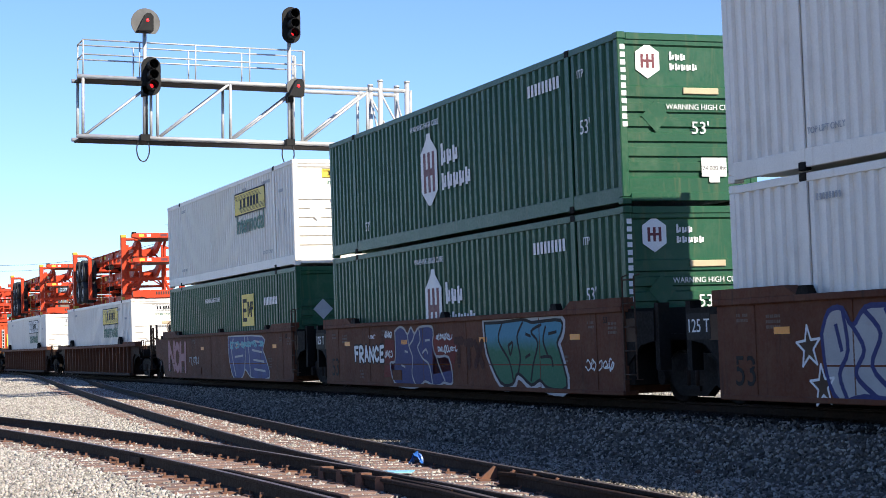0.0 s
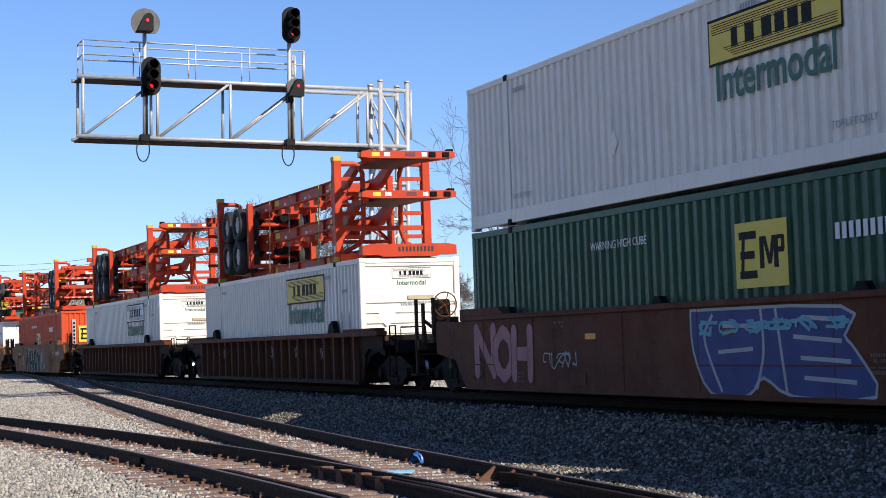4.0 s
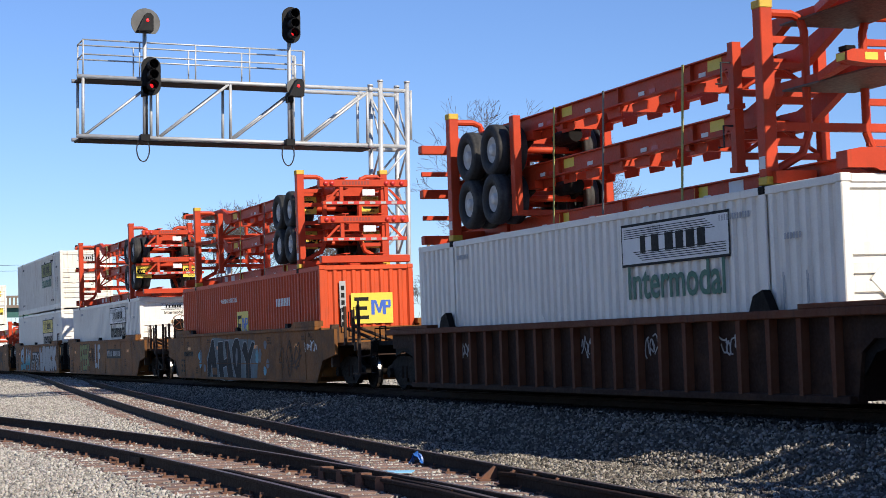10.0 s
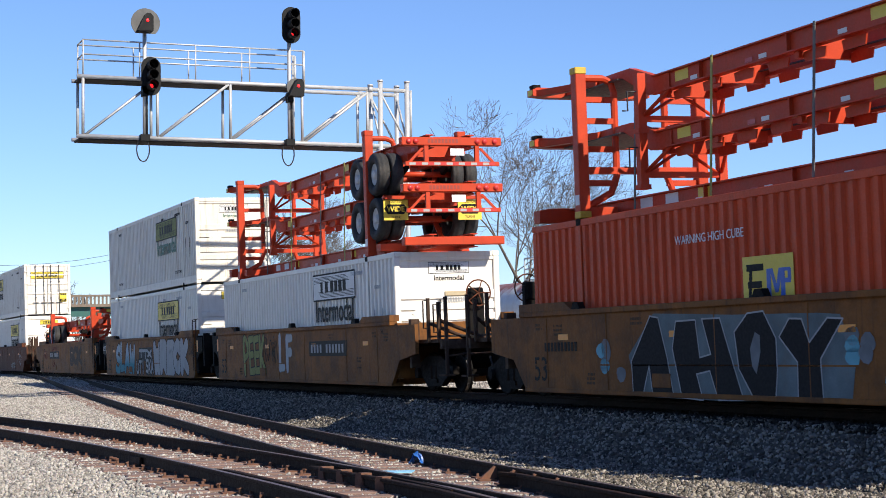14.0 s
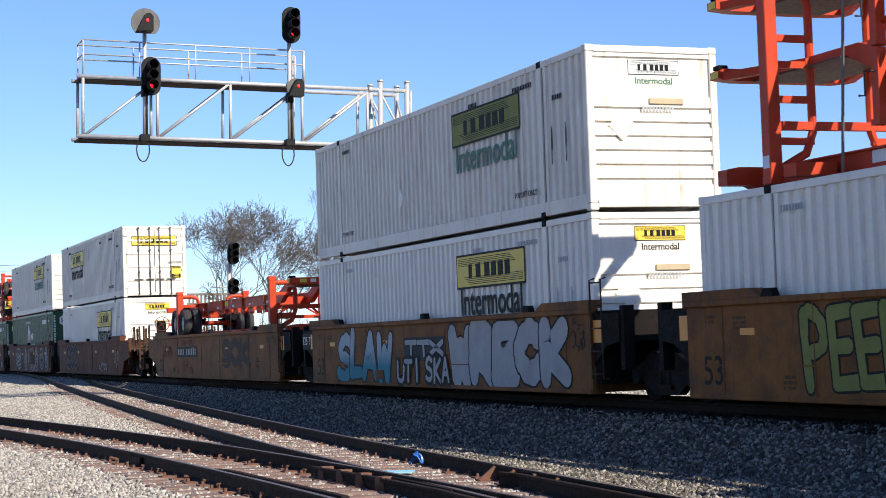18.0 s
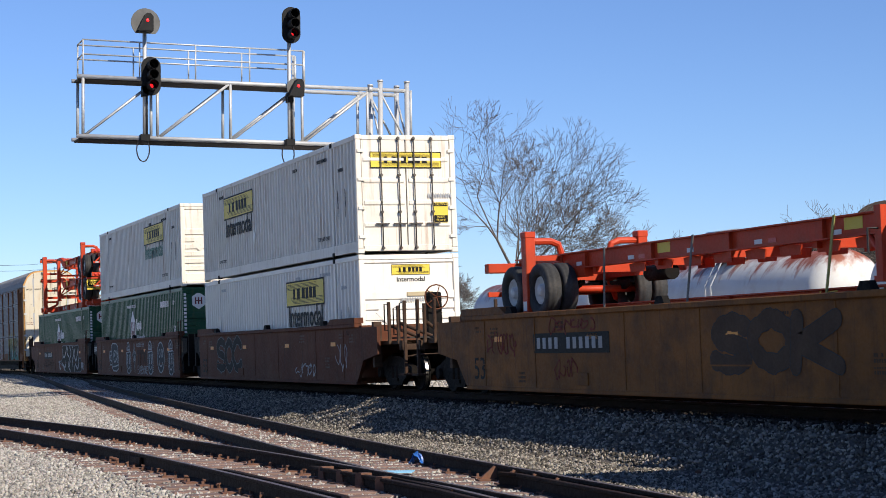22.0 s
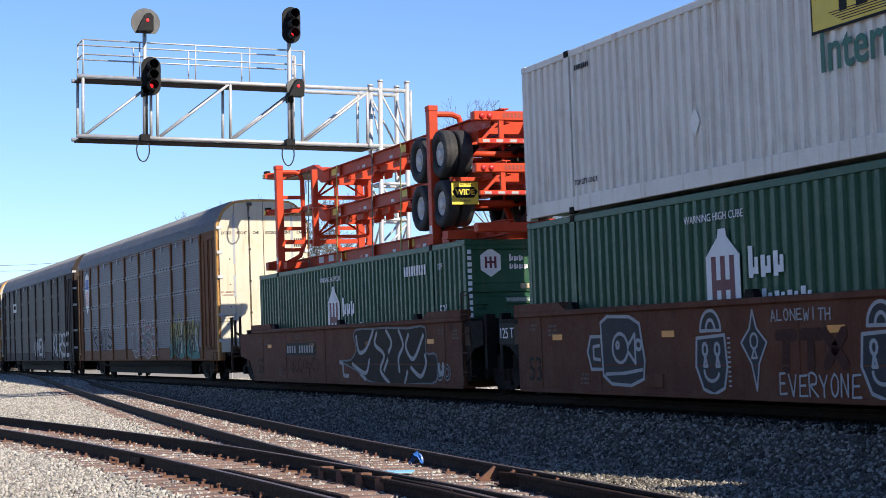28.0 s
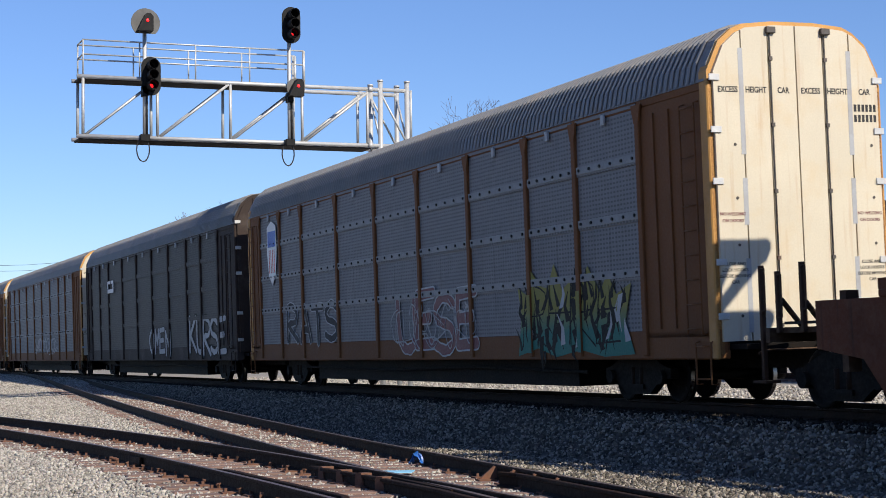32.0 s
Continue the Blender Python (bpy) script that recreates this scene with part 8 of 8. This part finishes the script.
def chassis_stack(s_mid, flip, axles, levels, shift=0.0, frame_h=2.66, hub=-0.30):
    top = ZS + CH
    kw = dict(flip=flip, axles=axles, hub=hub)
    rolls(chassis("container_chassis", "straight orange-red steel frame at the foot of a chassis stack", wheels=False, flip=flip), s_mid + shift, top + levels[0])
    rolls(chassis("container_chassis", "orange-red container chassis with dual tyres, middle of the stack", **kw), s_mid + shift, top + levels[1])
    rolls(chassis("container_chassis", "orange-red container chassis with dual tyres, top of the stack", flap=shift == 0, **kw), s_mid + shift, top + levels[2])
    rolls(stack_rack("orange steel rung frame holding up the chassis stack", frame_h), s_mid + 6.15, top + 0.01)
    rolls(stack_rack("orange steel rung frame with yellow castings beside the tyres", frame_h), s_mid - 6.1, top + 0.01)
    if not flip:
        guard = thing("tyre_post", "plain orange steel post standing behind the stacked tyres", "post", "stacking frames")
        for sy in (-1, 1):
            part("post", Geo().box(-0.10, 0.10, sy * 0.98 - 0.08, sy * 0.98 + 0.08, 0.03, 1.95, 0.012), chassis_red, guard)
        part("foot_bar", Geo().box(-0.12, 0.12, -1.05, 1.05, 0.0, 0.10), chassis_red, guard)
        rolls(guard, s_mid - 3.30, top + 0.32)
    for x, ink in ((5.2, strap_dark), (2.6, strap_web), (-0.3, strap_dark), (-2.4, strap_web)):
        strap(s_mid, x * (-1 if flip else 1), top + 0.1, top + levels[2] + 0.31, ink, 0.2)


for s_front, logo, ink in ((48.97, "yellow", green_ink), (25.46, "white", green_ink)):
    car = rolls(ribbed_car("well_car", "dark brown well car with ribbed sides and rusty top chord", 1 if s_front > 40 else 0), s_front - HX)
    for k, x in enumerate((5.2, 2.8, 0.4, -5.2)):
        tag(car, x, 0.92, 0.6, 0.42, 4, silver_spray, int(s_front) + k, 0.03, -1.368)
    load(haul_container("container", WHITE_LABELS + " under stacked chassis", white_paint, logo, ink, lz=2.28), s_front, ZS)
    chassis_stack(s_front - HX, False, (-5.28, -4.0), (0.0, 1.01, 1.98))

# F: yellow car with the orange container
car = rolls(well_car("well_car", "weathered yellow-brown well car with dark grey graffiti", well_yellow, "coupler", "coupler", (1, -1), brake=-1), 1.82 - HX)
part("graffiti_field", flat([[(a, b - 0.84) for a, b in [(-4.0, 0.79), (-3.1, 1.45), (-0.7, 1.37), (1.53, 1.34), (2.06, 1.31), (2.38, 0.72), (2.26, 0.2), (-0.81, 0.11), (-3.77, 0.13)]]], 0.001), smoke_spray, car, at=on_side(0, -1.484, 0.84))
for letter in (
    [(-3.9, 0.7), (-3.21, 1.41), (-2.94, 1.38), (-2.68, 0.73), (-2.52, 0.15), (-3.21, 0.16), (-3.3, 0.62), (-3.55, 0.14), (-3.88, 0.2)],
    [(-2.37, 1.31), (-1.76, 1.32), (-1.66, 0.75), (-1.33, 0.8), (-1.56, 1.33), (-1.03, 1.33), (-0.44, 0.14), (-1.16, 0.12), (-1.38, 0.55), (-1.78, 0.5), (-1.61, 0.11), (-2.26, 0.14), (-2.51, 0.89)],
    [(-0.25, 1.38), (0.18, 1.4), (0.49, 1.01), (0.49, 0.54), (0.42, 0.16), (-0.14, 0.14), (-0.54, 0.58), (-0.63, 1.12)],
    [(0.57, 1.03), (0.84, 1.28), (1.15, 1.27), (1.32, 0.95), (1.77, 1.27), (2.13, 1.25), (1.57, 0.72), (1.6, 0.18), (0.99, 0.17), (1.01, 0.68)],
):
    part("graffiti", flat([[(a, b - 0.84) for a, b in letter]], 0.001), black_spray, car, at=on_side(0, -1.487, 0.84))
    part("graffiti_outline", flat(ribbon([(a, b - 0.84) for a, b in letter + letter[:1]], 0.025), 0.001), silver_spray, car, at=on_side(0, -1.489, 0.84))
part("graffiti", flat([[(a, b - 0.84) for a, b in [(-0.06, 1.11), (0.07, 1.06), (0.07, 0.82), (-0.06, 0.51), (-0.17, 0.63), (-0.21, 0.87)]]], 0.001), dull_grey, car, at=on_side(0, -1.490, 0.84))
for i in range(14):
    rr = random.Random(60 + i)
    splash(car, [(0.17 * math.cos(a), 0.13 * math.sin(a) * (1 + 0.3 * math.cos(a + i))) for a in (2 * math.pi * j / 10 for j in range(10))], dull_grey if i % 3 else sky_spray, rr.uniform(-5.4, -4.2) if i < 6 else rr.uniform(2.2, 3.6), rr.uniform(0.35, 1.25))
tag(car, 5.7, 0.8, 2.3, 1.0, 3, dusk_spray, 31, 0.05)
tag(car, 7.75, 1.1, 1.25, 0.28, 5, white_ink, 32, 0.03)
part("number_panel", flat([rect(-0.7 + i * 0.14, -0.08, -0.7 + i * 0.14 + 0.09, 0.08) for i in range(10)]), black_ink, car, at=on_side(-6.6, -1.485, 0.95))
load(patch_container("container", "faded orange-red container with a square yellow patch", orange_box), 1.82, ZS)
chassis_stack(1.82 - HX, True, (-5.15, -4.0), (0.0, 1.04, 1.99))


# G, H, I: three-unit yellow set
car = rolls(well_car("well_car", "weathered yellow well car unit with a black number panel", well_yellow, "coupler", "joint", (1, -1), brake=1), -22.1 - HX)
plate(car, 3.36, 3.2, 0.38)
lettered(car, "PEEK", -5.05, -2.6, 0.28, 1.46, lime_spray, black_ink, 0.19, 0.035, seed=41, lap=1.15, lean=-0.1)
tag(car, -2.1, 1.0, 1.5, 0.8, 6, black_ink, 42, 0.035)
lettered(car, "LF", -1.2, 0.22, 0.35, 1.48, grey_ink, dull_grey, 0.22, 0.02, seed=43)
load(haul_container("container", WHITE_LABELS + " under stacked chassis", white_paint, "white", black_ink, lz=2.28), -22.1, ZS)
chassis_stack(-22.1 - HX, True, (-6.05, -4.77), (0.06, 1.27, 2.33), 0.55, 3.0, -0.41)
car = rolls(well_car("well_car", "weathered yellow well car unit with huge silver graffiti letters", well_yellow, "joint", "joint", (-1,)), -41.97 - HX)
lettered(car, "WRECK", 1.66, 7.35, 0.14, 1.47, silver_spray, black_ink, 0.46, 0.05, seed=51, lap=1.22)
lettered(car, "SLAW", -6.05, -2.0, 0.20, 1.47, slaw_fade, black_ink, 0.30, 0.05, seed=52, lap=1.15, lean=0.12)
p = part("company_panel", flat([rect(-1.3, -0.26, 1.3, 0.26)], 0.002), grey_spray, car, at=on_side(0.05, -1.484, 0.96))
lettered(car, "TTX", -1.15, 1.25, 0.77, 1.15, silver_spray, black_ink, 0.11, 0.03, seed=53, y=-1.494)
lettered(car, "UTI", -1.7, -0.15, 0.22, 0.76, silver_spray, black_ink, 0.10, 0.075, seed=54, y=-1.500)
lettered(car, "SKA", 0.15, 1.58, 0.22, 0.80, silver_spray, black_ink, 0.10, 0.075, seed=55, y=-1.500)
tag(car, 7.75, 1.05, 0.6, 0.6, 3, black_ink, 41, 0.03)
end_note(car)
load(haul_container("container", WHITE_LABELS + " with a yellow panel, lower of two", white_paint, "yellow", black_ink, end_logo="yellow"), -41.97, ZB)
load(haul_container("container", "aged white container with rust streaks, upper of two", white_old, "green", green_ink), -41.97, ZU)
car = rolls(well_car("well_car", "weathered yellow well car unit loaded with chassis only", well_yellow, "joint", "coupler", (-1,)), -61.65 - HX)
plate(car, -3.3, 3.1, 0.36)
tag(car, -6.4, 1.03, 1.4, 0.5, 5, brick_spray, 51, 0.035)
tag(car, -3.2, 1.33, 2.0, 0.32, 6, brick_spray, 52, 0.035)
tag(car, -3.5, 0.55, 0.95, 0.45, 4, brick_spray, 56, 0.03)
lettered(car, "SOK", 1.7, 4.95, 0.48, 1.40, dusk_spray, grey_spray, 0.26, 0.015, seed=57, lap=1.2)
end_note(car)
_mid = -61.65 - HX
rolls(chassis("container_chassis", "straight dark red steel frame lying low in the well", wheels=False), _mid + 0.3, 1.38)
rolls(chassis("container_chassis", "orange-red container chassis with dual tyres carried in the well", axles=(-6.75, -5.5), hub=-0.38), _mid + 0.38, 2.38)
rolls(stack_rack("low orange steel frame standing over the tyres in the well", 1.72), _mid - 5.6, 1.40)
rolls(stack_rack("low orange steel frame under the gooseneck of a single chassis", 1.72), _mid + 6.6, 1.40)
strap(_mid, 3.4, 1.5, 2.7, strap_web, 0.3)
strap(_mid, -0.6, 1.5, 2.7, strap_dark, 0.3)
strap(_mid, -3.6, 1.5, 2.7, strap_dark, 0.1)

# J, K, L: three-unit brown set
car = rolls(well_car("well_car", "dark red-brown well car unit with faint outline graffiti", well_brown, "coupler", "joint", (1, -1), brake=1), -85.19 - HX)
lettered(car, "SOC", -5.8, -2.8, 0.34, 1.46, soot_spray, dull_grey, 0.23, 0.028, seed=61, lap=1.2)
tag(car, 3.95, 0.48, 1.9, 0.42, 5, silver_spray, 62, 0.035)
tag(car, 7.1, 0.82, 1.0, 1.0, 3, grey_ink, 63, 0.03)
load(haul_container("container", WHITE_LABELS + " with a yellow panel, lower of two", white_paint, "yellow", black_ink, end_logo="yellow"), -85.19, ZB)
c = load(haul_container("container", "white container with rust-stained rear doors, upper of two", white_old, "yellow", black_ink, end="doors"), -85.19, ZU)
car = rolls(well_car("well_car", "rust-brown well car unit with grey cartoon-like graffiti", well_brown, "joint", "joint", (-1,)), -104.76 - HX)


def oval(cx, cy, rx, ry, n=18, a0=0.0, a1=2 * math.pi):
    return [(cx + rx * math.cos(a0 + (a1 - a0) * i / n), cy + ry * math.sin(a0 + (a1 - a0) * i / n)) for i in range(n)]


def padlock(x):
    doodle(car, x, 0.82, [(oval(0, 0.33, 0.30, 0.30, 14, 0, math.pi * 1.08), True), ([(-0.42, 0.22), (0.40, 0.26), (0.46, -0.2), (0.36, -0.52), (0.05, -0.62), (-0.26, -0.54), (-0.46, -0.2)], True),
                           (oval(0, 0.33, 0.13, 0.16, 10, 0, math.pi * 1.08), False), (oval(-0.18, 0.05, 0.07, 0.09, 10), True), (oval(0.18, 0.05, 0.07, 0.09, 10), True),
                           ([(-0.18, -0.04), (-0.22, -0.2), (-0.12, -0.2)], True), ([(0.18, -0.04), (0.14, -0.2), (0.24, -0.2)], True), (oval(0, -0.26, 0.22, 0.16, 10, math.pi, 2 * math.pi), False)], grey_spray, silver_spray)
    part("graffiti", flat([rect(0.48, 0.2 - i * 0.07, 0.56, 0.225 - i * 0.07) for i in range(11)], 0.002), silver_spray, car, at=on_side(x, -1.486, 0.82))


doodle(car, -4.2, 0.86, [([(-0.55, 0.48), (-0.3, 0.58), (0.5, 0.56), (0.85, 0.44), (1.0, -0.15), (0.95, -0.45), (0.5, -0.56), (-0.2, -0.54), (-0.5, -0.4)], True), ([(-0.55, 0.25), (-0.95, 0.25), (-1.08, 0.0), (-0.95, -0.3), (-0.5, -0.3)], True), ([(-0.62, 0.1), (-0.85, 0.08), (-0.85, -0.12), (-0.6, -0.14)], False),
                         (oval(0.15, 0.05, 0.28, 0.24, 14), False), ([(0.42, 0.08), (0.68, 0.28), (0.68, -0.2), (0.42, 0.0)], False), (oval(0.06, 0.1, 0.05, 0.05, 8), True), (oval(0.8, 0.1, 0.1, 0.08, 8), True), ([(-0.4, -0.38), (0.3, -0.36), (0.9, -0.3)], False)], grey_spray, silver_spray, 0.055)
padlock(-1.08)
doodle(car, 0.12, 0.86, [([(0, 0.56), (-0.09, 0.3), (-0.33, 0.1), (-0.06, -0.2), (0.06, -0.58), (0.14, -0.2), (0.36, 0.1), (0.10, 0.3)], True), (oval(0.02, 0.12, 0.10, 0.11, 10), True), ([(0.02, 0.02), (-0.05, -0.12), (0.09, -0.12)], True)], grey_spray, silver_spray, 0.035)
lettered(car, "TTX", 0.66, 2.46, 0.53, 1.14, faint_spray, faint_spray, 0.16, 0.0, seed=75)
lettered(car, "EVERYONE", 0.74, 2.74, 0.20, 0.54, silver_spray, silver_spray, 0.03, 0.0, seed=76, lap=0.85)
lettered(car, "ALONEWITH", 0.58, 2.12, 1.24, 1.42, silver_spray, silver_spray, 0.022, 0.0, seed=77, lap=0.85)
padlock(3.2)
doodle(car, 5.1, 0.84, [(oval(0, 0, 0.62, 0.55), True), (oval(-0.2, 0.15, 0.12, 0.14, 10), True), (oval(0.22, 0.15, 0.12, 0.14, 10), True), (oval(0, -0.12, 0.3, 0.2, 10, math.pi, 2 * math.pi), False)], grey_spray, silver_spray)
padlock(6.8)
end_note(car)
load(green_container("container", "dark green corrugated container, lower of two stacked"), -104.76, ZB)
load(haul_container("container", "aged white container with rust-streaked end, upper of two", white_old, "yellow", green_ink), -104.76, ZU)
car = rolls(well_car("well_car", "rust-brown well car unit with tangled grey graffiti", well_brown, "joint", "coupler", (-1,)), -124.08 - HX)
mural(car, [(1.14, 1.3), (1.37, 1.45), (2.5, 1.45), (3.55, 1.46), (5.0, 1.42), (6.1, 1.42), (6.11, 0.88), (6.72, 0.83), (6.68, 0.28), (5.57, 0.21), (4.3, 0.18), (2.39, 0.21), (1.29, 0.48), (0.09, 0.7), (0.86, 0.73), (1.33, 0.98)], soot_spray, dull_grey, 0.045,
      [[(1.36, 1.29), (1.54, 0.92), (2.04, 0.97), (2.48, 1.27), (2.63, 1.42)], [(2.89, 1.35), (2.74, 1.09), (3.37, 0.84), (3.08, 0.49), (3.69, 0.2)], [(3.55, 1.4), (3.9, 1.13), (3.69, 0.9)], [(4.41, 1.38), (4.68, 1.06), (4.35, 0.78), (4.39, 0.47)], [(5.04, 1.28), (4.85, 1.0), (5.34, 0.75), (5.98, 1.26)], [(1.01, 0.63), (1.99, 0.42), (2.3, 0.73)], [(3.34, 0.49), (3.61, 0.73)], [(5.15, 0.56), (5.74, 0.37), (6.09, 0.62), (6.05, 0.83)], [(4.91, 0.47), (4.72, 0.22)], [(1.64, 0.39), (1.98, 0.27)], [(0.01, 0.67), (0.24, 0.63), (0.3, 0.37), (0.68, 0.35)], [(6.86, 0.64), (6.89, 0.46), (7.09, 0.46), (7.11, 0.64)]], silver_spray, 0.095)
plate(car, -3.43, 2.8, 0.34)
lettered(car, "OO", 6.7, 7.5, 0.30, 0.62, grey_spray, silver_spray, 0.06, 0.02, seed=82)
tag(car, -3.4, 0.6, 3.5, 0.4, 9, faint_spray, 83, 0.05)
end_note(car)
load(green_container("container", "dark green corrugated container under stacked chassis"), -124.08, ZS)
chassis_stack(-124.08 - HX, True, (-6.05, -4.77), (0.06, 1.27, 2.33), 0.55, 3.0, -0.41)

# M to P: automobile carriers
rack = rolls(autorack("autorack", "yellow-brown automobile carrier with grey slotted sides and graffiti", rack_brown, rack_slots, rack_roof, "light"), -144.5 - RL)
sh = part("shield_emblem", flat([[(-0.45, 0.75), (0, 0.9), (0.45, 0.75), (0.5, 0.1), (0.35, -0.6), (0, -0.9), (-0.35, -0.6), (-0.5, 0.1)]], 0.006), white_ink, rack, at=on_side(-RL + 2.6, -1.53, 3.7))
part("shield_top", flat([rect(-0.40, 0.18, 0.40, 0.62)], 0.009), blue_ink, sh)
part("shield_lower", flat([rect(-0.30 + i * 0.17, -0.55, -0.23 + i * 0.17, 0.1) for i in range(4)], 0.009), red_ink, sh)
splash(rack, [(-2.3, -0.76), (-1.4, -0.62), (-0.6, -0.78), (0.4, -0.66), (1.3, -0.78), (2.4, -0.74), (2.1, -0.2), (2.35, 0.42), (1.8, 0.25), (1.5, 0.62), (1.2, 0.30), (0.75, 0.78), (0.4, 0.35), (0.05, 0.55), (-0.3, 0.4), (-0.62, 0.88), (-0.9, 0.45), (-1.2, 0.5), (-1.7, 0.85), (-1.8, 0.35), (-2.25, 0.5), (-2.1, 0.0)], lime_fade, 8.4, 1.55, -1.516)


def flames(car, x, z, w, h, n, ink, seed, y):
    """Thin spiky strokes that curve and cross."""
    rng, out = random.Random(seed), []
    for i in range(n):
        cx, cz = rng.uniform(-w / 2, w / 2), rng.uniform(-h / 2, h * 0.25)
        dx, dz, k = rng.uniform(-0.3, 0.3), rng.uniform(0.3, 0.65) * rng.choice((1, 1, -1)), rng.uniform(0.04, 0.11)
        bend = rng.uniform(-0.15, 0.15)
        mx_, mz_ = cx + dx / 2 + bend, cz + dz / 2
        out += [[(cx - k, cz), (cx + k, cz + 0.03), (mx_ + k * 0.6, mz_), (mx_ - k * 0.6, mz_)], [(mx_ - k * 0.6, mz_), (mx_ + k * 0.6, mz_), (cx + dx, cz + dz)]]
    part("graffiti", flat(out, 0.001), ink, car, at=on_side(x, y, z))


flames(rack, 8.4, 1.5, 4.3, 1.4, 60, black_ink, 92, -1.518)
flames(rack, 8.5, 1.5, 4.2, 1.3, 8, grey_ink, 93, -1.5195)
for x in (6.7, 8.8):
    splash(rack, rect(x - 8.47, -0.70, x - 8.33, 0.36), lime_fade, 8.4, 1.55, -1.558)
lettered(rack, "RHRE", 6.5, 10.4, 0.95, 2.1, black_ink, black_ink, 0.03, 0.0, y=-1.5205, seed=91, lap=1.05, lean=0.15)
lettered(rack, "UESE", -0.6, 4.1, 0.88, 2.2, maroon_ink, grey_ink, 0.20, 0.035, y=-1.516, seed=94, lap=1.15)
tag(rack, 1.6, 1.5, 5.0, 1.1, 5, silver_spray, 95, 0.03, -1.524)
lettered(rack, "RATS", -9.6, -5.0, 1.1, 2.2, grey_spray, grey_ink, 0.16, 0.03, y=-1.516, seed=96)
rack = rolls(autorack("autorack", "dark brown automobile carrier with slotted sides and pale graffiti", rack_dark, rack_slots_dark, rack_roof, "dark"), -173.0 - RL)
lettered(rack, "KURSE", 7.0, 12.0, 0.9, 2.2, grey_ink, black_ink, 0.17, 0.06, y=-1.516, seed=97, lap=1.15)
lettered(rack, "OMEN", 0.2, 4.0, 0.9, 1.9, grey_ink, black_ink, 0.16, 0.03, y=-1.516, seed=98)
part("round_emblem", flat([rect(-0.6, -0.08, 0.6, 0.08), rect(-0.6, 0.3, -0.1, 0.42), rect(0.1, 0.3, 0.6, 0.42), rect(-0.66, -0.08, -0.5, 0.42), rect(0.5, -0.08, 0.66, 0.42)], 0.005), white_ink, rack, at=on_side(-7.3, -1.56, 3.6))
rack = rolls(autorack("autorack", "yellow-brown automobile carrier with pale slotted sides", rack_brown, rack_slots, rack_roof, "light"), -201.5 - RL)
tag(rack, 2.0, 1.5, 8.0, 1.0, 9, silver_spray, 97, 0.08, -1.516)
rack = rolls(autorack("autorack", "weathered yellow-brown automobile carrier at the end in view", rack_brown, rack_slots, rack_roof, "light"), -230.0 - RL)


# ---- what moves ----
def motions():
    times = [0, 1, 2, 4, 6, 8, 10, 12, 14, 16, 18, 20, 22, 24, 26, 28, 30, 31, 32]
    for ob, s, z in MOVING:
        walk(ob, [(t, pose(s + travel(t), TRACK_Y, RAIL_Z, CANT) @ Matrix.Translation((0, 0, z))) for t in times])
    for i, (ob, x) in enumerate(WHEELS):
        k = math.degrees(1 / WR)
        walk(ob, [(j / 15, pose(x, 0, WR, 0, k * travel(j / 15) + 37 * i, 0)) for j in range(481)])


motions()
